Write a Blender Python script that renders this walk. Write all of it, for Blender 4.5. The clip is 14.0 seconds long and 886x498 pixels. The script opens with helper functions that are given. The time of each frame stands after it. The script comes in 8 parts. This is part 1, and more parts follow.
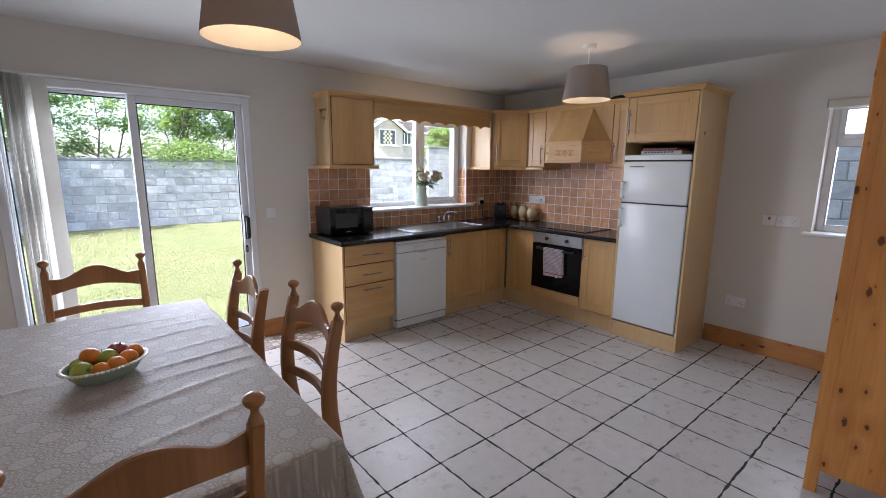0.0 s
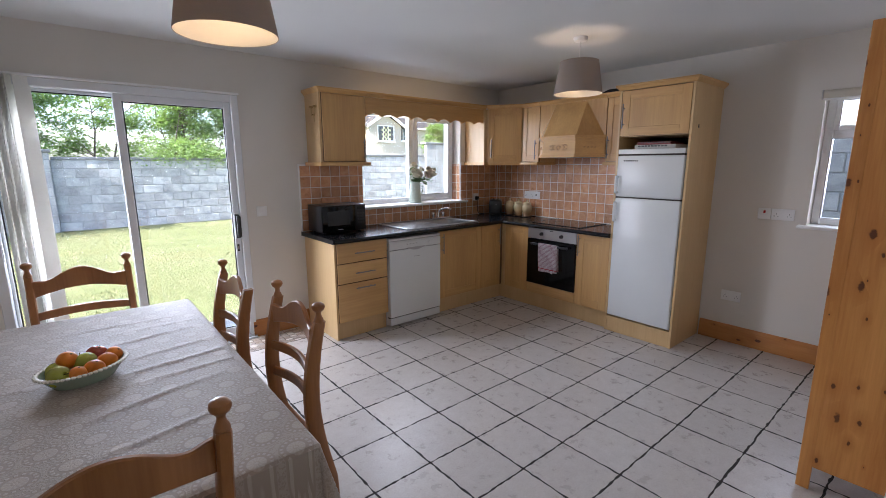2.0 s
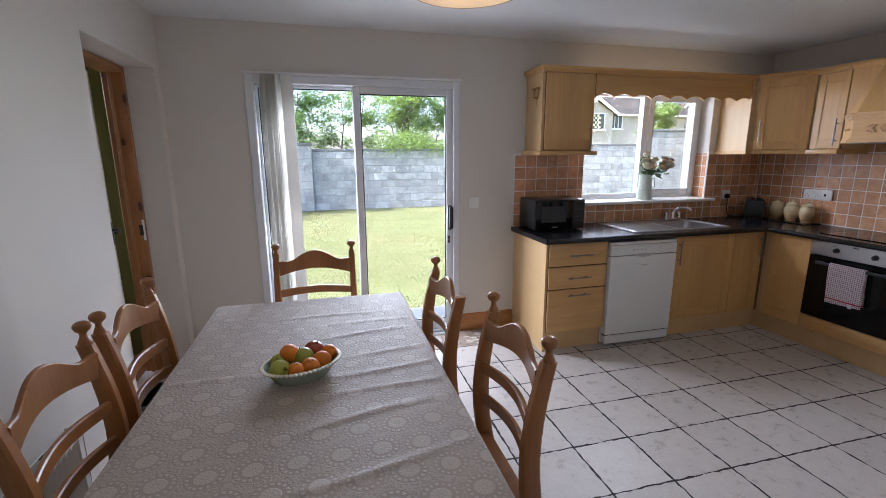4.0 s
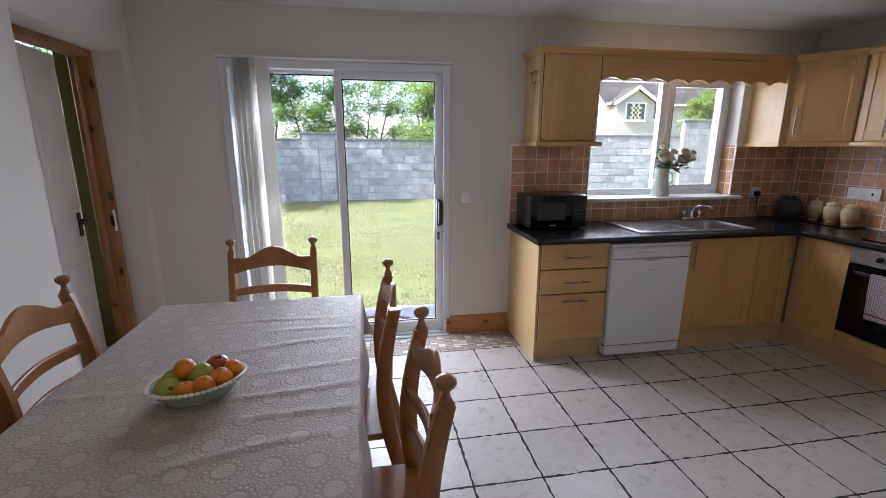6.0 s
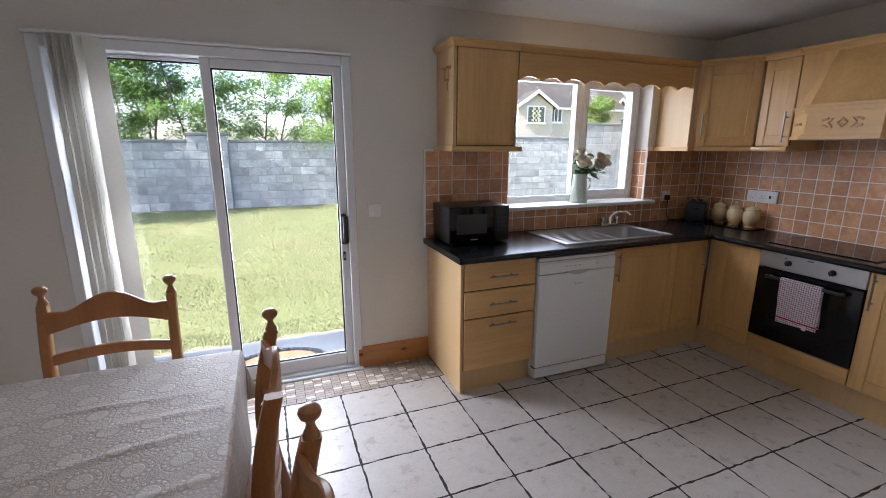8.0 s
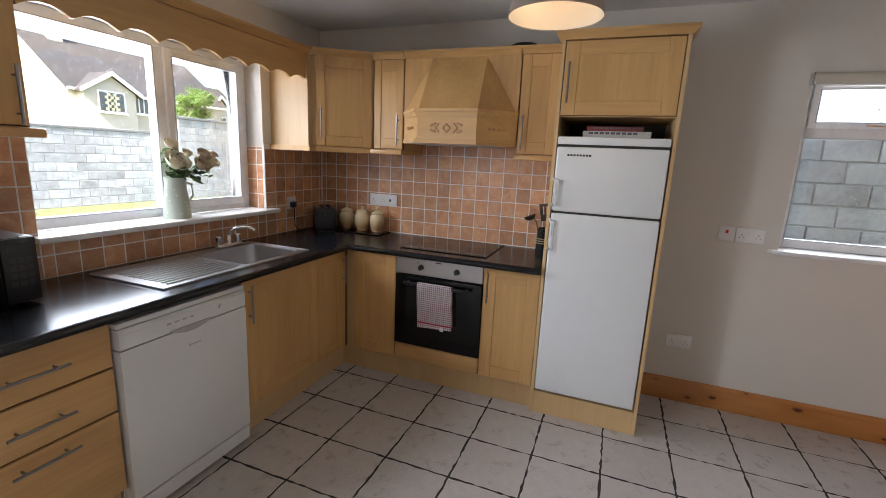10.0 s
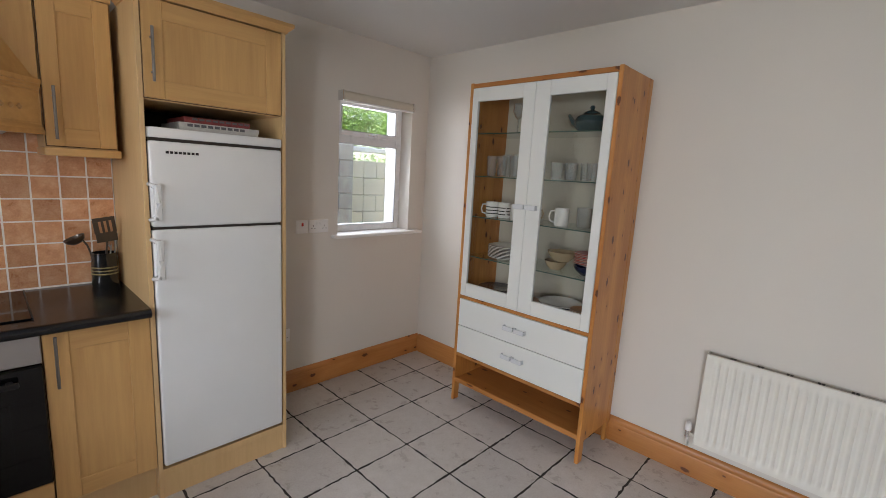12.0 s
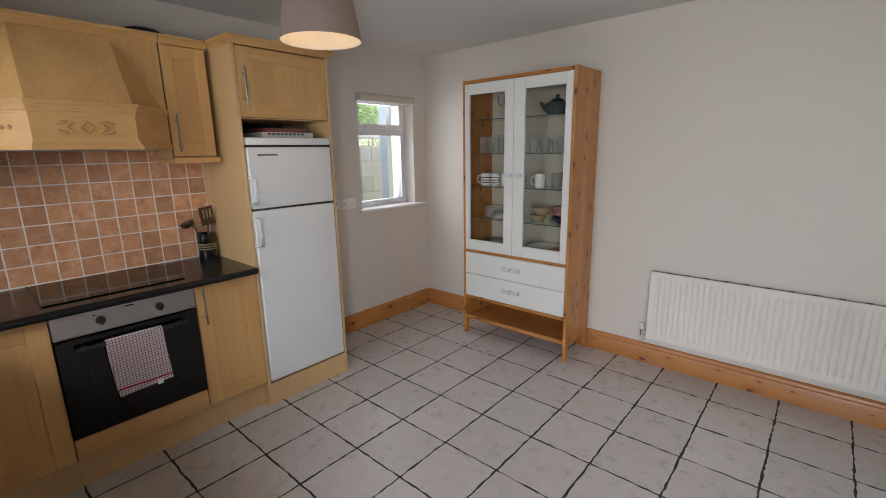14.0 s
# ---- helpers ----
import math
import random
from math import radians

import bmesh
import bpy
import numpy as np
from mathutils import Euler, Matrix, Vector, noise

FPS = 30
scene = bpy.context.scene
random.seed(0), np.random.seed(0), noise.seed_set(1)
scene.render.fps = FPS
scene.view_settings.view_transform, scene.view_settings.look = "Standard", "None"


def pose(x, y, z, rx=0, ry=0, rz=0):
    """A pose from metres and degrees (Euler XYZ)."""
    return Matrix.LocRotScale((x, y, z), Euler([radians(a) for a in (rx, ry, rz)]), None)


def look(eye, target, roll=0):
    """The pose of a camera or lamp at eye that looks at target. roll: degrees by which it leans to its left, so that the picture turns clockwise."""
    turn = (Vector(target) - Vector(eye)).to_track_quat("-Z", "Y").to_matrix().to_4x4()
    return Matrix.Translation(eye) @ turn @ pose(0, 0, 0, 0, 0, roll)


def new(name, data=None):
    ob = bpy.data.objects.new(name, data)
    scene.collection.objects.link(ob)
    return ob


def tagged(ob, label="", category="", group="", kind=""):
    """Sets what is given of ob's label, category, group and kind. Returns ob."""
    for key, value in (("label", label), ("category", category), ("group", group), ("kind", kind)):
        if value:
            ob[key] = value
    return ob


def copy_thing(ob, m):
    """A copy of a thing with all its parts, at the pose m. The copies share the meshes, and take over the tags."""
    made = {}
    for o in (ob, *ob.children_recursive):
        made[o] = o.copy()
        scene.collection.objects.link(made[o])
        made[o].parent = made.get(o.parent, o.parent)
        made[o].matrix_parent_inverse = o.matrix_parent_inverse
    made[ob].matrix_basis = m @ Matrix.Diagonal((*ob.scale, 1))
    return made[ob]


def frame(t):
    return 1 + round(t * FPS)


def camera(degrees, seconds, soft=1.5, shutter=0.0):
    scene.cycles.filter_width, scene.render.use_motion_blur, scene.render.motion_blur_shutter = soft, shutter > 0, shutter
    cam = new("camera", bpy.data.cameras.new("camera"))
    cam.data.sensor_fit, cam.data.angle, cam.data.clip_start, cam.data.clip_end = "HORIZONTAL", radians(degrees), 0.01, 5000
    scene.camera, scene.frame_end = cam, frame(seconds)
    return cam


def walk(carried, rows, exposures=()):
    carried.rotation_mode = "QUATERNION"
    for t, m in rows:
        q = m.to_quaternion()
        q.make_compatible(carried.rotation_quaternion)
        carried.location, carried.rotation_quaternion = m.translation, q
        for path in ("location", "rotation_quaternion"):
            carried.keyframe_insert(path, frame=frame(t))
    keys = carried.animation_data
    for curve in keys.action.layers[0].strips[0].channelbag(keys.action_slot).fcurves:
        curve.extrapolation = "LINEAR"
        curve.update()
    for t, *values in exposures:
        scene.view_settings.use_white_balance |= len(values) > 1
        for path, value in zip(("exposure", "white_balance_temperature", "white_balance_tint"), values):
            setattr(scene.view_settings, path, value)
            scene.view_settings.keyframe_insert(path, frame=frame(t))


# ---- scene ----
cam = camera(90.2, 14.0, 0.7)
PATH = [
    (0, (0.234, 0.256, 1.511), (1.498, 1.763, 1.15), 0.5),
    (0.5, (0.233, 0.255, 1.493), (1.523, 1.742, 1.139), 0.4),
    (1, (0.236, 0.258, 1.517), (1.537, 1.73, 1.147), 0.4),
    (1.5, (0.257, 0.239, 1.51), (1.548, 1.718, 1.132), 0.4),
    (2, (0.305, 0.237, 1.514), (1.565, 1.743, 1.135), -0.1),
    (2.5, (0.376, 0.261, 1.511), (1.564, 1.825, 1.136), -0.1),
    (3, (0.396, 0.342, 1.498), (1.437, 2.007, 1.12), -0.2),
    (3.5, (0.375, 0.532, 1.515), (1.133, 2.339, 1.115), -0.4),
    (3.7, (0.364, 0.617, 1.504), (0.994, 2.472, 1.101), -0.5),
    (5.8, (0.767, 0.848, 1.504), (1.021, 2.779, 1.048), -0.0),
    (6, (0.788, 0.864, 1.5), (1.128, 2.781, 1.044), 0.1),
    (6.5, (0.844, 0.915, 1.496), (1.344, 2.798, 1.042), 0.2),
    (7, (0.836, 1.039, 1.528), (1.421, 2.896, 1.072), 0.2),
    (7.2, (0.834, 1.09, 1.529), (1.46, 2.934, 1.075), 0.1),
    (9.3, (1.244, 1.652, 1.49), (2.385, 3.23, 1.035), 2.9),
    (9.5, (1.31, 1.716, 1.475), (2.666, 3.118, 1.03), 3.1),
    (10, (1.463, 1.918, 1.492), (3.292, 2.62, 1.087), 2.6),
    (10.5, (1.61, 2.107, 1.473), (3.57, 2.054, 1.081), 1.9),
    (11, (1.781, 2.297, 1.461), (3.642, 1.669, 1.08), 2.8),
    (11.5, (1.886, 2.477, 1.506), (3.514, 1.371, 1.148), 4.4),
    (12, (1.879, 2.712, 1.511), (3.236, 1.281, 1.178), 3.3),
    (12.5, (1.829, 2.989, 1.503), (3.151, 1.537, 1.124), 3.1),
    (13, (1.678, 3.171, 1.49), (2.994, 1.716, 1.099), 3.7),
    (13.5, (1.552, 3.312, 1.506), (2.868, 1.872, 1.066), 2.7),
    (14, (1.49, 3.416, 1.541), (2.776, 1.948, 1.107), -1.0),
]
EXPOSURES = [(0, 2.28, 5900, 20), (3.7, 2.2, 5900, 20), (5.8, 2.02, 5900, 20), (9.5, 2.08, 6250, 19), (10.0, 2.35, 6350, 18), (11.0, 2.5, 6550, 17), (12.0, 2.25, 6600, 17), (14.0, 2.17, 6550, 17)]
walk(cam, [(t, look(eye, target, roll)) for t, eye, target, roll in PATH], EXPOSURES)

# ---- world, sun, exposure ----
SUN_WAY = Vector((0.75, 0.12, -0.64)).normalized()
world = bpy.data.worlds.new("sky")
scene.world = world
world.use_nodes = True
sky = world.node_tree.nodes.new("ShaderNodeTexSky")
sky.sky_type, sky.sun_disc = "NISHITA", False
sky.sun_elevation, sky.sun_rotation = math.asin(-SUN_WAY.z), math.atan2(-SUN_WAY.x, -SUN_WAY.y)
sky.air_density, sky.dust_density = 1.0, 2.0
back = world.node_tree.nodes["Background"]
back.inputs["Strength"].default_value = 0.15
world.node_tree.links.new(sky.outputs[0], back.inputs[0])
sun = new("sun", bpy.data.lights.new("sun", "SUN"))
sun.data.energy, sun.data.angle, sun.data.color = 4.6, radians(0.6), (1.0, 0.96, 0.88)
sun.matrix_world = look((0, 0, 20), Vector((0, 0, 20)) + SUN_WAY)


def sky_lamp(at, way, w, h, power):
    """An added area lamp outside an opening that stands in for skylight."""
    lamp = new("sky_lamp", bpy.data.lights.new("sky_lamp", "AREA"))
    lamp.data.shape, lamp.data.size, lamp.data.size_y, lamp.data.energy = "RECTANGLE", w, h, power
    lamp.data.color = (0.9, 0.96, 1.0)
    lamp.matrix_world = look(at, Vector(at) + Vector(way))


for x in (0.32, 0.98):
    for z in (0.95, 1.6):
        sky_lamp((x, 4.57, z), (0.55, -1, -1.0), 0.68, 0.62, 4.7)
sky_lamp((3.15, 4.7, 1.72), (0, -1, -0.8), 0.9, 0.8, 8.0)
sky_lamp((4.95, 0.685, 1.62), (-1, 0, -0.6), 0.54, 0.82, 3.0)

# ---- materials ----
def nodes_of(name):
    m = bpy.data.materials.new(name)
    m.use_nodes = True
    return m, m.node_tree.nodes, m.node_tree.links, m.node_tree.nodes["Principled BSDF"]


def coords(n, l, scale=(1, 1, 1), turn=(0, 0, 0)):
    c, mp = n.new("ShaderNodeTexCoord"), n.new("ShaderNodeMapping")
    mp.inputs["Scale"].default_value = scale
    mp.inputs["Rotation"].default_value = turn
    l.new(c.outputs["Object"], mp.inputs["Vector"])
    return mp.outputs["Vector"]


def shifted(n, l, vec):
    """Moves the pattern of each object by its own random amount."""
    info, add, mul = n.new("ShaderNodeObjectInfo"), n.new("ShaderNodeVectorMath"), n.new("ShaderNodeMath")
    mul.operation = "MULTIPLY"
    mul.inputs[1].default_value = 37.0
    l.new(info.outputs["Random"], mul.inputs[0])
    l.new(vec, add.inputs[0])
    l.new(mul.outputs[0], add.inputs[1])
    return add.outputs[0], info.outputs["Random"]


def noise_tex(n, l, vec, scale, detail=4.0, rough=0.55, distort=0.0):
    t = n.new("ShaderNodeTexNoise")
    t.inputs["Scale"].default_value, t.inputs["Detail"].default_value = scale, detail
    t.inputs["Roughness"].default_value, t.inputs["Distortion"].default_value = rough, distort
    l.new(vec, t.inputs["Vector"])
    return t.outputs["Fac"]


def ramp(n, l, fac, stops):
    r = n.new("ShaderNodeValToRGB")
    while len(r.color_ramp.elements) < len(stops):
        r.color_ramp.elements.new(0.5)
    for e, (p, c) in zip(r.color_ramp.elements, stops):
        e.position, e.color = p, (*c, 1.0)
    l.new(fac, r.inputs["Fac"])
    return r.outputs["Color"]


def mix(n, l, fac, a, b, mode="MIX"):
    m = n.new("ShaderNodeMix")
    m.data_type, m.blend_type = "RGBA", mode
    for socket, v in ((m.inputs[0], fac), (m.inputs[6], a), (m.inputs[7], b)):
        if isinstance(v, bpy.types.NodeSocket):
            l.new(v, socket)
        elif isinstance(v, tuple):
            socket.default_value = (*v, 1.0)
        else:
            socket.default_value = v
    return m.outputs[2]


def bump(n, l, height, bsdf, strength=0.2, dist=0.002):
    b = n.new("ShaderNodeBump")
    b.inputs["Strength"].default_value, b.inputs["Distance"].default_value = strength, dist
    l.new(height, b.inputs["Height"])
    l.new(b.outputs["Normal"], bsdf.inputs["Normal"])


def shade(c, k):
    return tuple(min(1.0, v * k) for v in c)


def plain(name, c, rough=0.5, metal=0.0, vary=0.06, scale=6.0, fine=60.0, relief=0.0, coat=0.0, spec=0.5):
    """A painted, moulded or cast surface: broad and fine variation of one colour, with relief."""
    m, n, l, b = nodes_of(name)
    vec = coords(n, l)
    vec, rnd = shifted(n, l, vec)
    broad = ramp(n, l, noise_tex(n, l, vec, scale, 3), [(0.3, shade(c, 1 - vary)), (0.7, shade(c, 1 + vary))])
    grain = noise_tex(n, l, vec, fine, 5)
    l.new(mix(n, l, 0.5 * min(1, vary * 6), broad, mix(n, l, grain, shade(c, 1 - vary), shade(c, 1 + vary))), b.inputs["Base Color"])
    rr = n.new("ShaderNodeMapRange")
    rr.inputs["To Min"].default_value, rr.inputs["To Max"].default_value = max(0.02, rough - 0.06), rough + 0.06
    l.new(noise_tex(n, l, vec, scale * 2, 4), rr.inputs["Value"])
    l.new(rr.outputs[0], b.inputs["Roughness"])
    b.inputs["Metallic"].default_value, b.inputs["Coat Weight"].default_value = metal, coat
    b.inputs["Specular IOR Level"].default_value = spec
    if relief:
        bump(n, l, grain, b, 0.5, relief)
    return m


def wood(name, light, dark, rough=0.4, along="z", size=1.0, knots=0.0, contrast=1.0, coat=0.1):
    """Sawn timber with its grain along one axis, and knots where asked."""
    m, n, l, b = nodes_of(name)
    s = {"x": (0.06, 1, 1), "y": (1, 0.06, 1), "z": (1, 1, 0.06)}[along]
    vec, rnd = shifted(n, l, coords(n, l, tuple(size * v for v in s)))
    rings = noise_tex(n, l, vec, 9, 3, 0.5, 0.6)
    fibre = noise_tex(n, l, vec, 90, 5, 0.6)
    mid = tuple((a + c) / 2 for a, c in zip(light, dark))
    col = ramp(n, l, rings, [(0.5 - 0.22 / contrast, dark), (0.5, mid), (0.5 + 0.2 / contrast, light)])
    col = mix(n, l, 0.3, col, ramp(n, l, fibre, [(0.35, dark), (0.65, light)]))
    if knots:
        v = n.new("ShaderNodeTexVoronoi")
        kv, _ = shifted(n, l, coords(n, l))
        parts3, across, flat = n.new("ShaderNodeSeparateXYZ"), n.new("ShaderNodeMath"), n.new("ShaderNodeCombineXYZ")
        l.new(kv, parts3.inputs[0])
        others = [a for a in "XYZ" if a != along.upper()]
        l.new(parts3.outputs[others[0]], across.inputs[0])
        l.new(parts3.outputs[others[1]], across.inputs[1])
        half_along = n.new("ShaderNodeMath")
        half_along.operation = "MULTIPLY"
        half_along.inputs[1].default_value = 0.5
        l.new(parts3.outputs[along.upper()], half_along.inputs[0])
        l.new(across.outputs[0], flat.inputs[0])
        l.new(half_along.outputs[0], flat.inputs[1])
        v.voronoi_dimensions = "2D"
        v.inputs["Scale"].default_value = knots
        l.new(flat.outputs[0], v.inputs["Vector"])
        cell, own, frac, grow = n.new("ShaderNodeSeparateColor"), n.new("ShaderNodeMath"), n.new("ShaderNodeMath"), n.new("ShaderNodeMath")
        l.new(v.outputs["Color"], cell.inputs[0])
        own.operation, own.inputs[1].default_value, own.inputs[2].default_value = "MULTIPLY_ADD", 1.6, 0.3
        l.new(cell.outputs[0], own.inputs[0])
        frac.operation, grow.operation = "DIVIDE", "MULTIPLY_ADD"
        l.new(v.outputs["Distance"], frac.inputs[0])
        l.new(own.outputs[0], frac.inputs[1])
        grow.inputs[1].default_value = 0.09
        l.new(noise_tex(n, l, kv, 60, 3), grow.inputs[0])
        l.new(frac.outputs[0], grow.inputs[2])
        halo = ramp(n, l, grow.outputs[0], [(0.11, (0.75, 0.75, 0.75)), (0.34, (0, 0, 0))])
        core = ramp(n, l, grow.outputs[0], [(0.088, (1, 1, 1)), (0.115, (0, 0, 0))])
        col = mix(n, l, halo, col, dark)
        col = mix(n, l, core, col, (dark[0] * 0.25, dark[1] * 0.17, dark[2] * 0.15))
    l.new(col, b.inputs["Base Color"])
    b.inputs["Roughness"].default_value, b.inputs["Coat Weight"].default_value = rough, coat
    b.inputs["Coat Roughness"].default_value = 0.25
    bump(n, l, fibre, b, 0.15, 0.001)
    return m


def tile_mat(name, cols, rough, scale, relief, random_tint=0.12, gloss_spots=0.1, speckle=0.18):
    """Fired tile: mottled glaze, each piece a little different."""
    m, n, l, b = nodes_of(name)
    vec, rnd = shifted(n, l, coords(n, l))
    cloud = noise_tex(n, l, vec, scale, 7, 0.68, 0.25)
    col = ramp(n, l, cloud, [(0.28, cols[0]), (0.5, cols[1]), (0.72, cols[2])])
    tint = ramp(n, l, rnd, [(0.0, (1 - random_tint,) * 3), (1.0, (1 + random_tint * 0.5,) * 3)])
    col = mix(n, l, 1.0, col, tint, "MULTIPLY")
    speck = noise_tex(n, l, vec, scale * 9, 3, 0.7)
    col = mix(n, l, speckle, col, ramp(n, l, speck, [(0.35, cols[0]), (0.6, cols[2])]))
    l.new(col, b.inputs["Base Color"])
    rr = n.new("ShaderNodeMapRange")
    rr.inputs["To Min"].default_value, rr.inputs["To Max"].default_value = rough - gloss_spots, rough + gloss_spots
    l.new(cloud, rr.inputs["Value"])
    l.new(rr.outputs[0], b.inputs["Roughness"])
    pit = noise_tex(n, l, vec, scale * 3, 5, 0.65, 0.4)
    bump(n, l, pit, b, 0.6, relief)
    return m


def pane_mat(name, tint=(0.97, 0.985, 0.98)):
    """Thin window glass: clear, with a reflection that grows at grazing angles."""
    m, n, l, b = nodes_of(name)
    clear, gloss, fres, mx = (n.new("ShaderNodeBsdfTransparent"), n.new("ShaderNodeBsdfGlossy"), n.new("ShaderNodeFresnel"), n.new("ShaderNodeMixShader"))
    clear.inputs["Color"].default_value = (*tint, 1)
    gloss.inputs["Roughness"].default_value = 0.02
    fres.inputs["IOR"].default_value = 1.45
    l.new(fres.outputs[0], mx.inputs[0])
    l.new(clear.outputs[0], mx.inputs[1])
    l.new(gloss.outputs[0], mx.inputs[2])
    l.new(mx.outputs[0], n["Material Output"].inputs["Surface"])
    return m


def ware_mat(name, tint):
    """Thin drinking glass: clear walls, bright rims."""
    m, n, l, b = nodes_of(name)
    clear, gloss, dif, fres = n.new("ShaderNodeBsdfTransparent"), n.new("ShaderNodeBsdfGlossy"), n.new("ShaderNodeBsdfDiffuse"), n.new("ShaderNodeLayerWeight")
    m1, m2 = n.new("ShaderNodeMixShader"), n.new("ShaderNodeMixShader")
    clear.inputs["Color"].default_value, dif.inputs["Color"].default_value = (*tint, 1), (0.8, 0.82, 0.82, 1)
    gloss.inputs["Roughness"].default_value, fres.inputs["Blend"].default_value = 0.04, 0.4
    m1.inputs[0].default_value = 0.13
    l.new(clear.outputs[0], m1.inputs[1])
    l.new(dif.outputs[0], m1.inputs[2])
    l.new(fres.outputs["Facing"], m2.inputs[0])
    l.new(m1.outputs[0], m2.inputs[1])
    l.new(gloss.outputs[0], m2.inputs[2])
    l.new(m2.outputs[0], n["Material Output"].inputs["Surface"])
    return m


def cloth_mat(name, c1, c2, scale):
    m, n, l, b = nodes_of(name)
    vec = coords(n, l)
    w = noise_tex(n, l, vec, scale, 4)
    l.new(mix(n, l, w, c1, c2), b.inputs["Base Color"])
    b.inputs["Roughness"].default_value = 0.9
    b.inputs["Sheen Weight"].default_value = 0.2
    bump(n, l, w, b, 0.4, 0.002)
    return m


def glowing_through(m, colour, share):
    """Lets part of the light through a cloth."""
    n, l = m.node_tree.nodes, m.node_tree.links
    tr, mx = n.new("ShaderNodeBsdfTranslucent"), n.new("ShaderNodeMixShader")
    tr.inputs["Color"].default_value, mx.inputs[0].default_value = (*colour, 1), share
    l.new(n["Principled BSDF"].outputs[0], mx.inputs[1])
    l.new(tr.outputs[0], mx.inputs[2])
    l.new(mx.outputs[0], n["Material Output"].inputs["Surface"])


def lace_mat(name):
    """Pale lace over linen: staggered rosettes, each a disc within a ring of loops, on an open mesh."""
    m, n, l, b = nodes_of(name)
    flat = coords(n, l)

    def calc(op, a, c=None, d=None):
        k = n.new("ShaderNodeMath")
        k.operation = op
        for socket, v in zip(k.inputs, (a, c, d)):
            if isinstance(v, bpy.types.NodeSocket):
                l.new(v, socket)
            elif v is not None:
                socket.default_value = v
        return k.outputs[0]

    def band(x, lo, hi, soft):
        up = calc("DIVIDE", calc("SUBTRACT", x, lo), soft)
        down = calc("DIVIDE", calc("SUBTRACT", hi, x), soft)
        return calc("MAXIMUM", calc("MINIMUM", calc("MINIMUM", up, down), 1.0), 0.0)

    xyz, warp = n.new("ShaderNodeSeparateXYZ"), n.new("ShaderNodeVectorMath")
    wav = n.new("ShaderNodeTexNoise")
    wav.inputs["Scale"].default_value = 5.0
    l.new(flat, wav.inputs["Vector"])
    warp.operation = "MULTIPLY_ADD"
    warp.inputs[1].default_value = (0.012, 0.012, 0)
    l.new(wav.outputs["Color"], warp.inputs[0])
    l.new(flat, warp.inputs[2])
    l.new(warp.outputs[0], xyz.inputs[0])
    u, v = calc("DIVIDE", xyz.outputs[0], 0.106), calc("DIVIDE", xyz.outputs[1], 0.101)
    row = calc("FLOOR", v)
    u = calc("ADD", u, calc("MULTIPLY", calc("MODULO", calc("ABSOLUTE", row), 2.0), 0.5))
    fu, fv = calc("SUBTRACT", calc("FRACT", u), 0.5), calc("SUBTRACT", calc("FRACT", v), 0.5)
    r = calc("SQRT", calc("ADD", calc("MULTIPLY", fu, fu), calc("MULTIPLY", fv, fv)))
    a = calc("ARCTAN2", fv, fu)
    thread = noise_tex(n, l, flat, 420, 3, 0.7)
    hole = n.new("ShaderNodeTexVoronoi")
    hole.inputs["Scale"].default_value = 150
    l.new(flat, hole.inputs["Vector"])
    mesh_ = calc("MULTIPLY", band(hole.outputs["Distance"], 0.42, 2.0, 0.2), 0.55)
    sprig = calc("MULTIPLY", band(noise_tex(n, l, flat, 62, 2, 0.5, 1.2), 0.54, 2.0, 0.05), 0.6)
    loops = band(calc("COSINE", calc("MULTIPLY", a, 16.0)), -0.25, 2.0, 0.4)
    ring = calc("MULTIPLY", band(r, 0.31, 0.42, 0.03), loops)
    petal = calc("MULTIPLY_ADD", calc("COSINE", calc("MULTIPLY", a, 12.0)), 0.15, 0.85)
    disc = calc("MULTIPLY", band(r, -1.0, 0.25, 0.02), petal)
    eye_ = band(r, 0.05, 0.085, 0.015)
    rims = calc("MULTIPLY", band(r, 0.445, 0.47, 0.012), 0.5)
    open_ = calc("SUBTRACT", 1.0, band(r, -1.0, 0.46, 0.02))
    ground_ = calc("MULTIPLY", calc("MAXIMUM", mesh_, sprig), open_)
    lift = calc("MAXIMUM", calc("MAXIMUM", ground_, ring), calc("MAXIMUM", calc("SUBTRACT", disc, calc("MULTIPLY", eye_, 0.5)), rims))
    lift = calc("MULTIPLY", lift, calc("MULTIPLY_ADD", thread, 0.5, 0.72))
    col = mix(n, l, lift, (0.35, 0.292, 0.243), (0.475, 0.418, 0.365))
    stain = noise_tex(n, l, flat, 2.2, 3)
    col = mix(n, l, 1.0, col, ramp(n, l, stain, [(0.3, (0.86, 0.83, 0.79)), (0.7, (1.0, 0.98, 0.95))]), "MULTIPLY")
    l.new(col, b.inputs["Base Color"])
    b.inputs["Roughness"].default_value = 0.6
    b.inputs["Sheen Weight"].default_value = 0.25
    bump(n, l, lift, b, 0.6, 0.0015)
    return m


MAPLE = wood("maple_door", (0.69, 0.425, 0.165), (0.50, 0.28, 0.10), 0.36, "z", 0.7, 0, 0.85)
MAPLE_X = wood("maple_board", (0.69, 0.425, 0.165), (0.50, 0.28, 0.10), 0.36, "x", 0.7, 0, 0.85)
MAPLE_PALE = wood("maple_panel", (0.68, 0.47, 0.235), (0.56, 0.365, 0.17), 0.42, "z", 0.8, 0, 0.6)
PINE = wood("pine_side", (0.63, 0.29, 0.075), (0.42, 0.155, 0.032), 0.38, "z", 1.0, 10.0, 1.5, 0.2)
PINE_X = wood("pine_board", (0.52, 0.23, 0.065), (0.38, 0.14, 0.03), 0.35, "x", 1.0, 8.0, 1.0, 0.3)
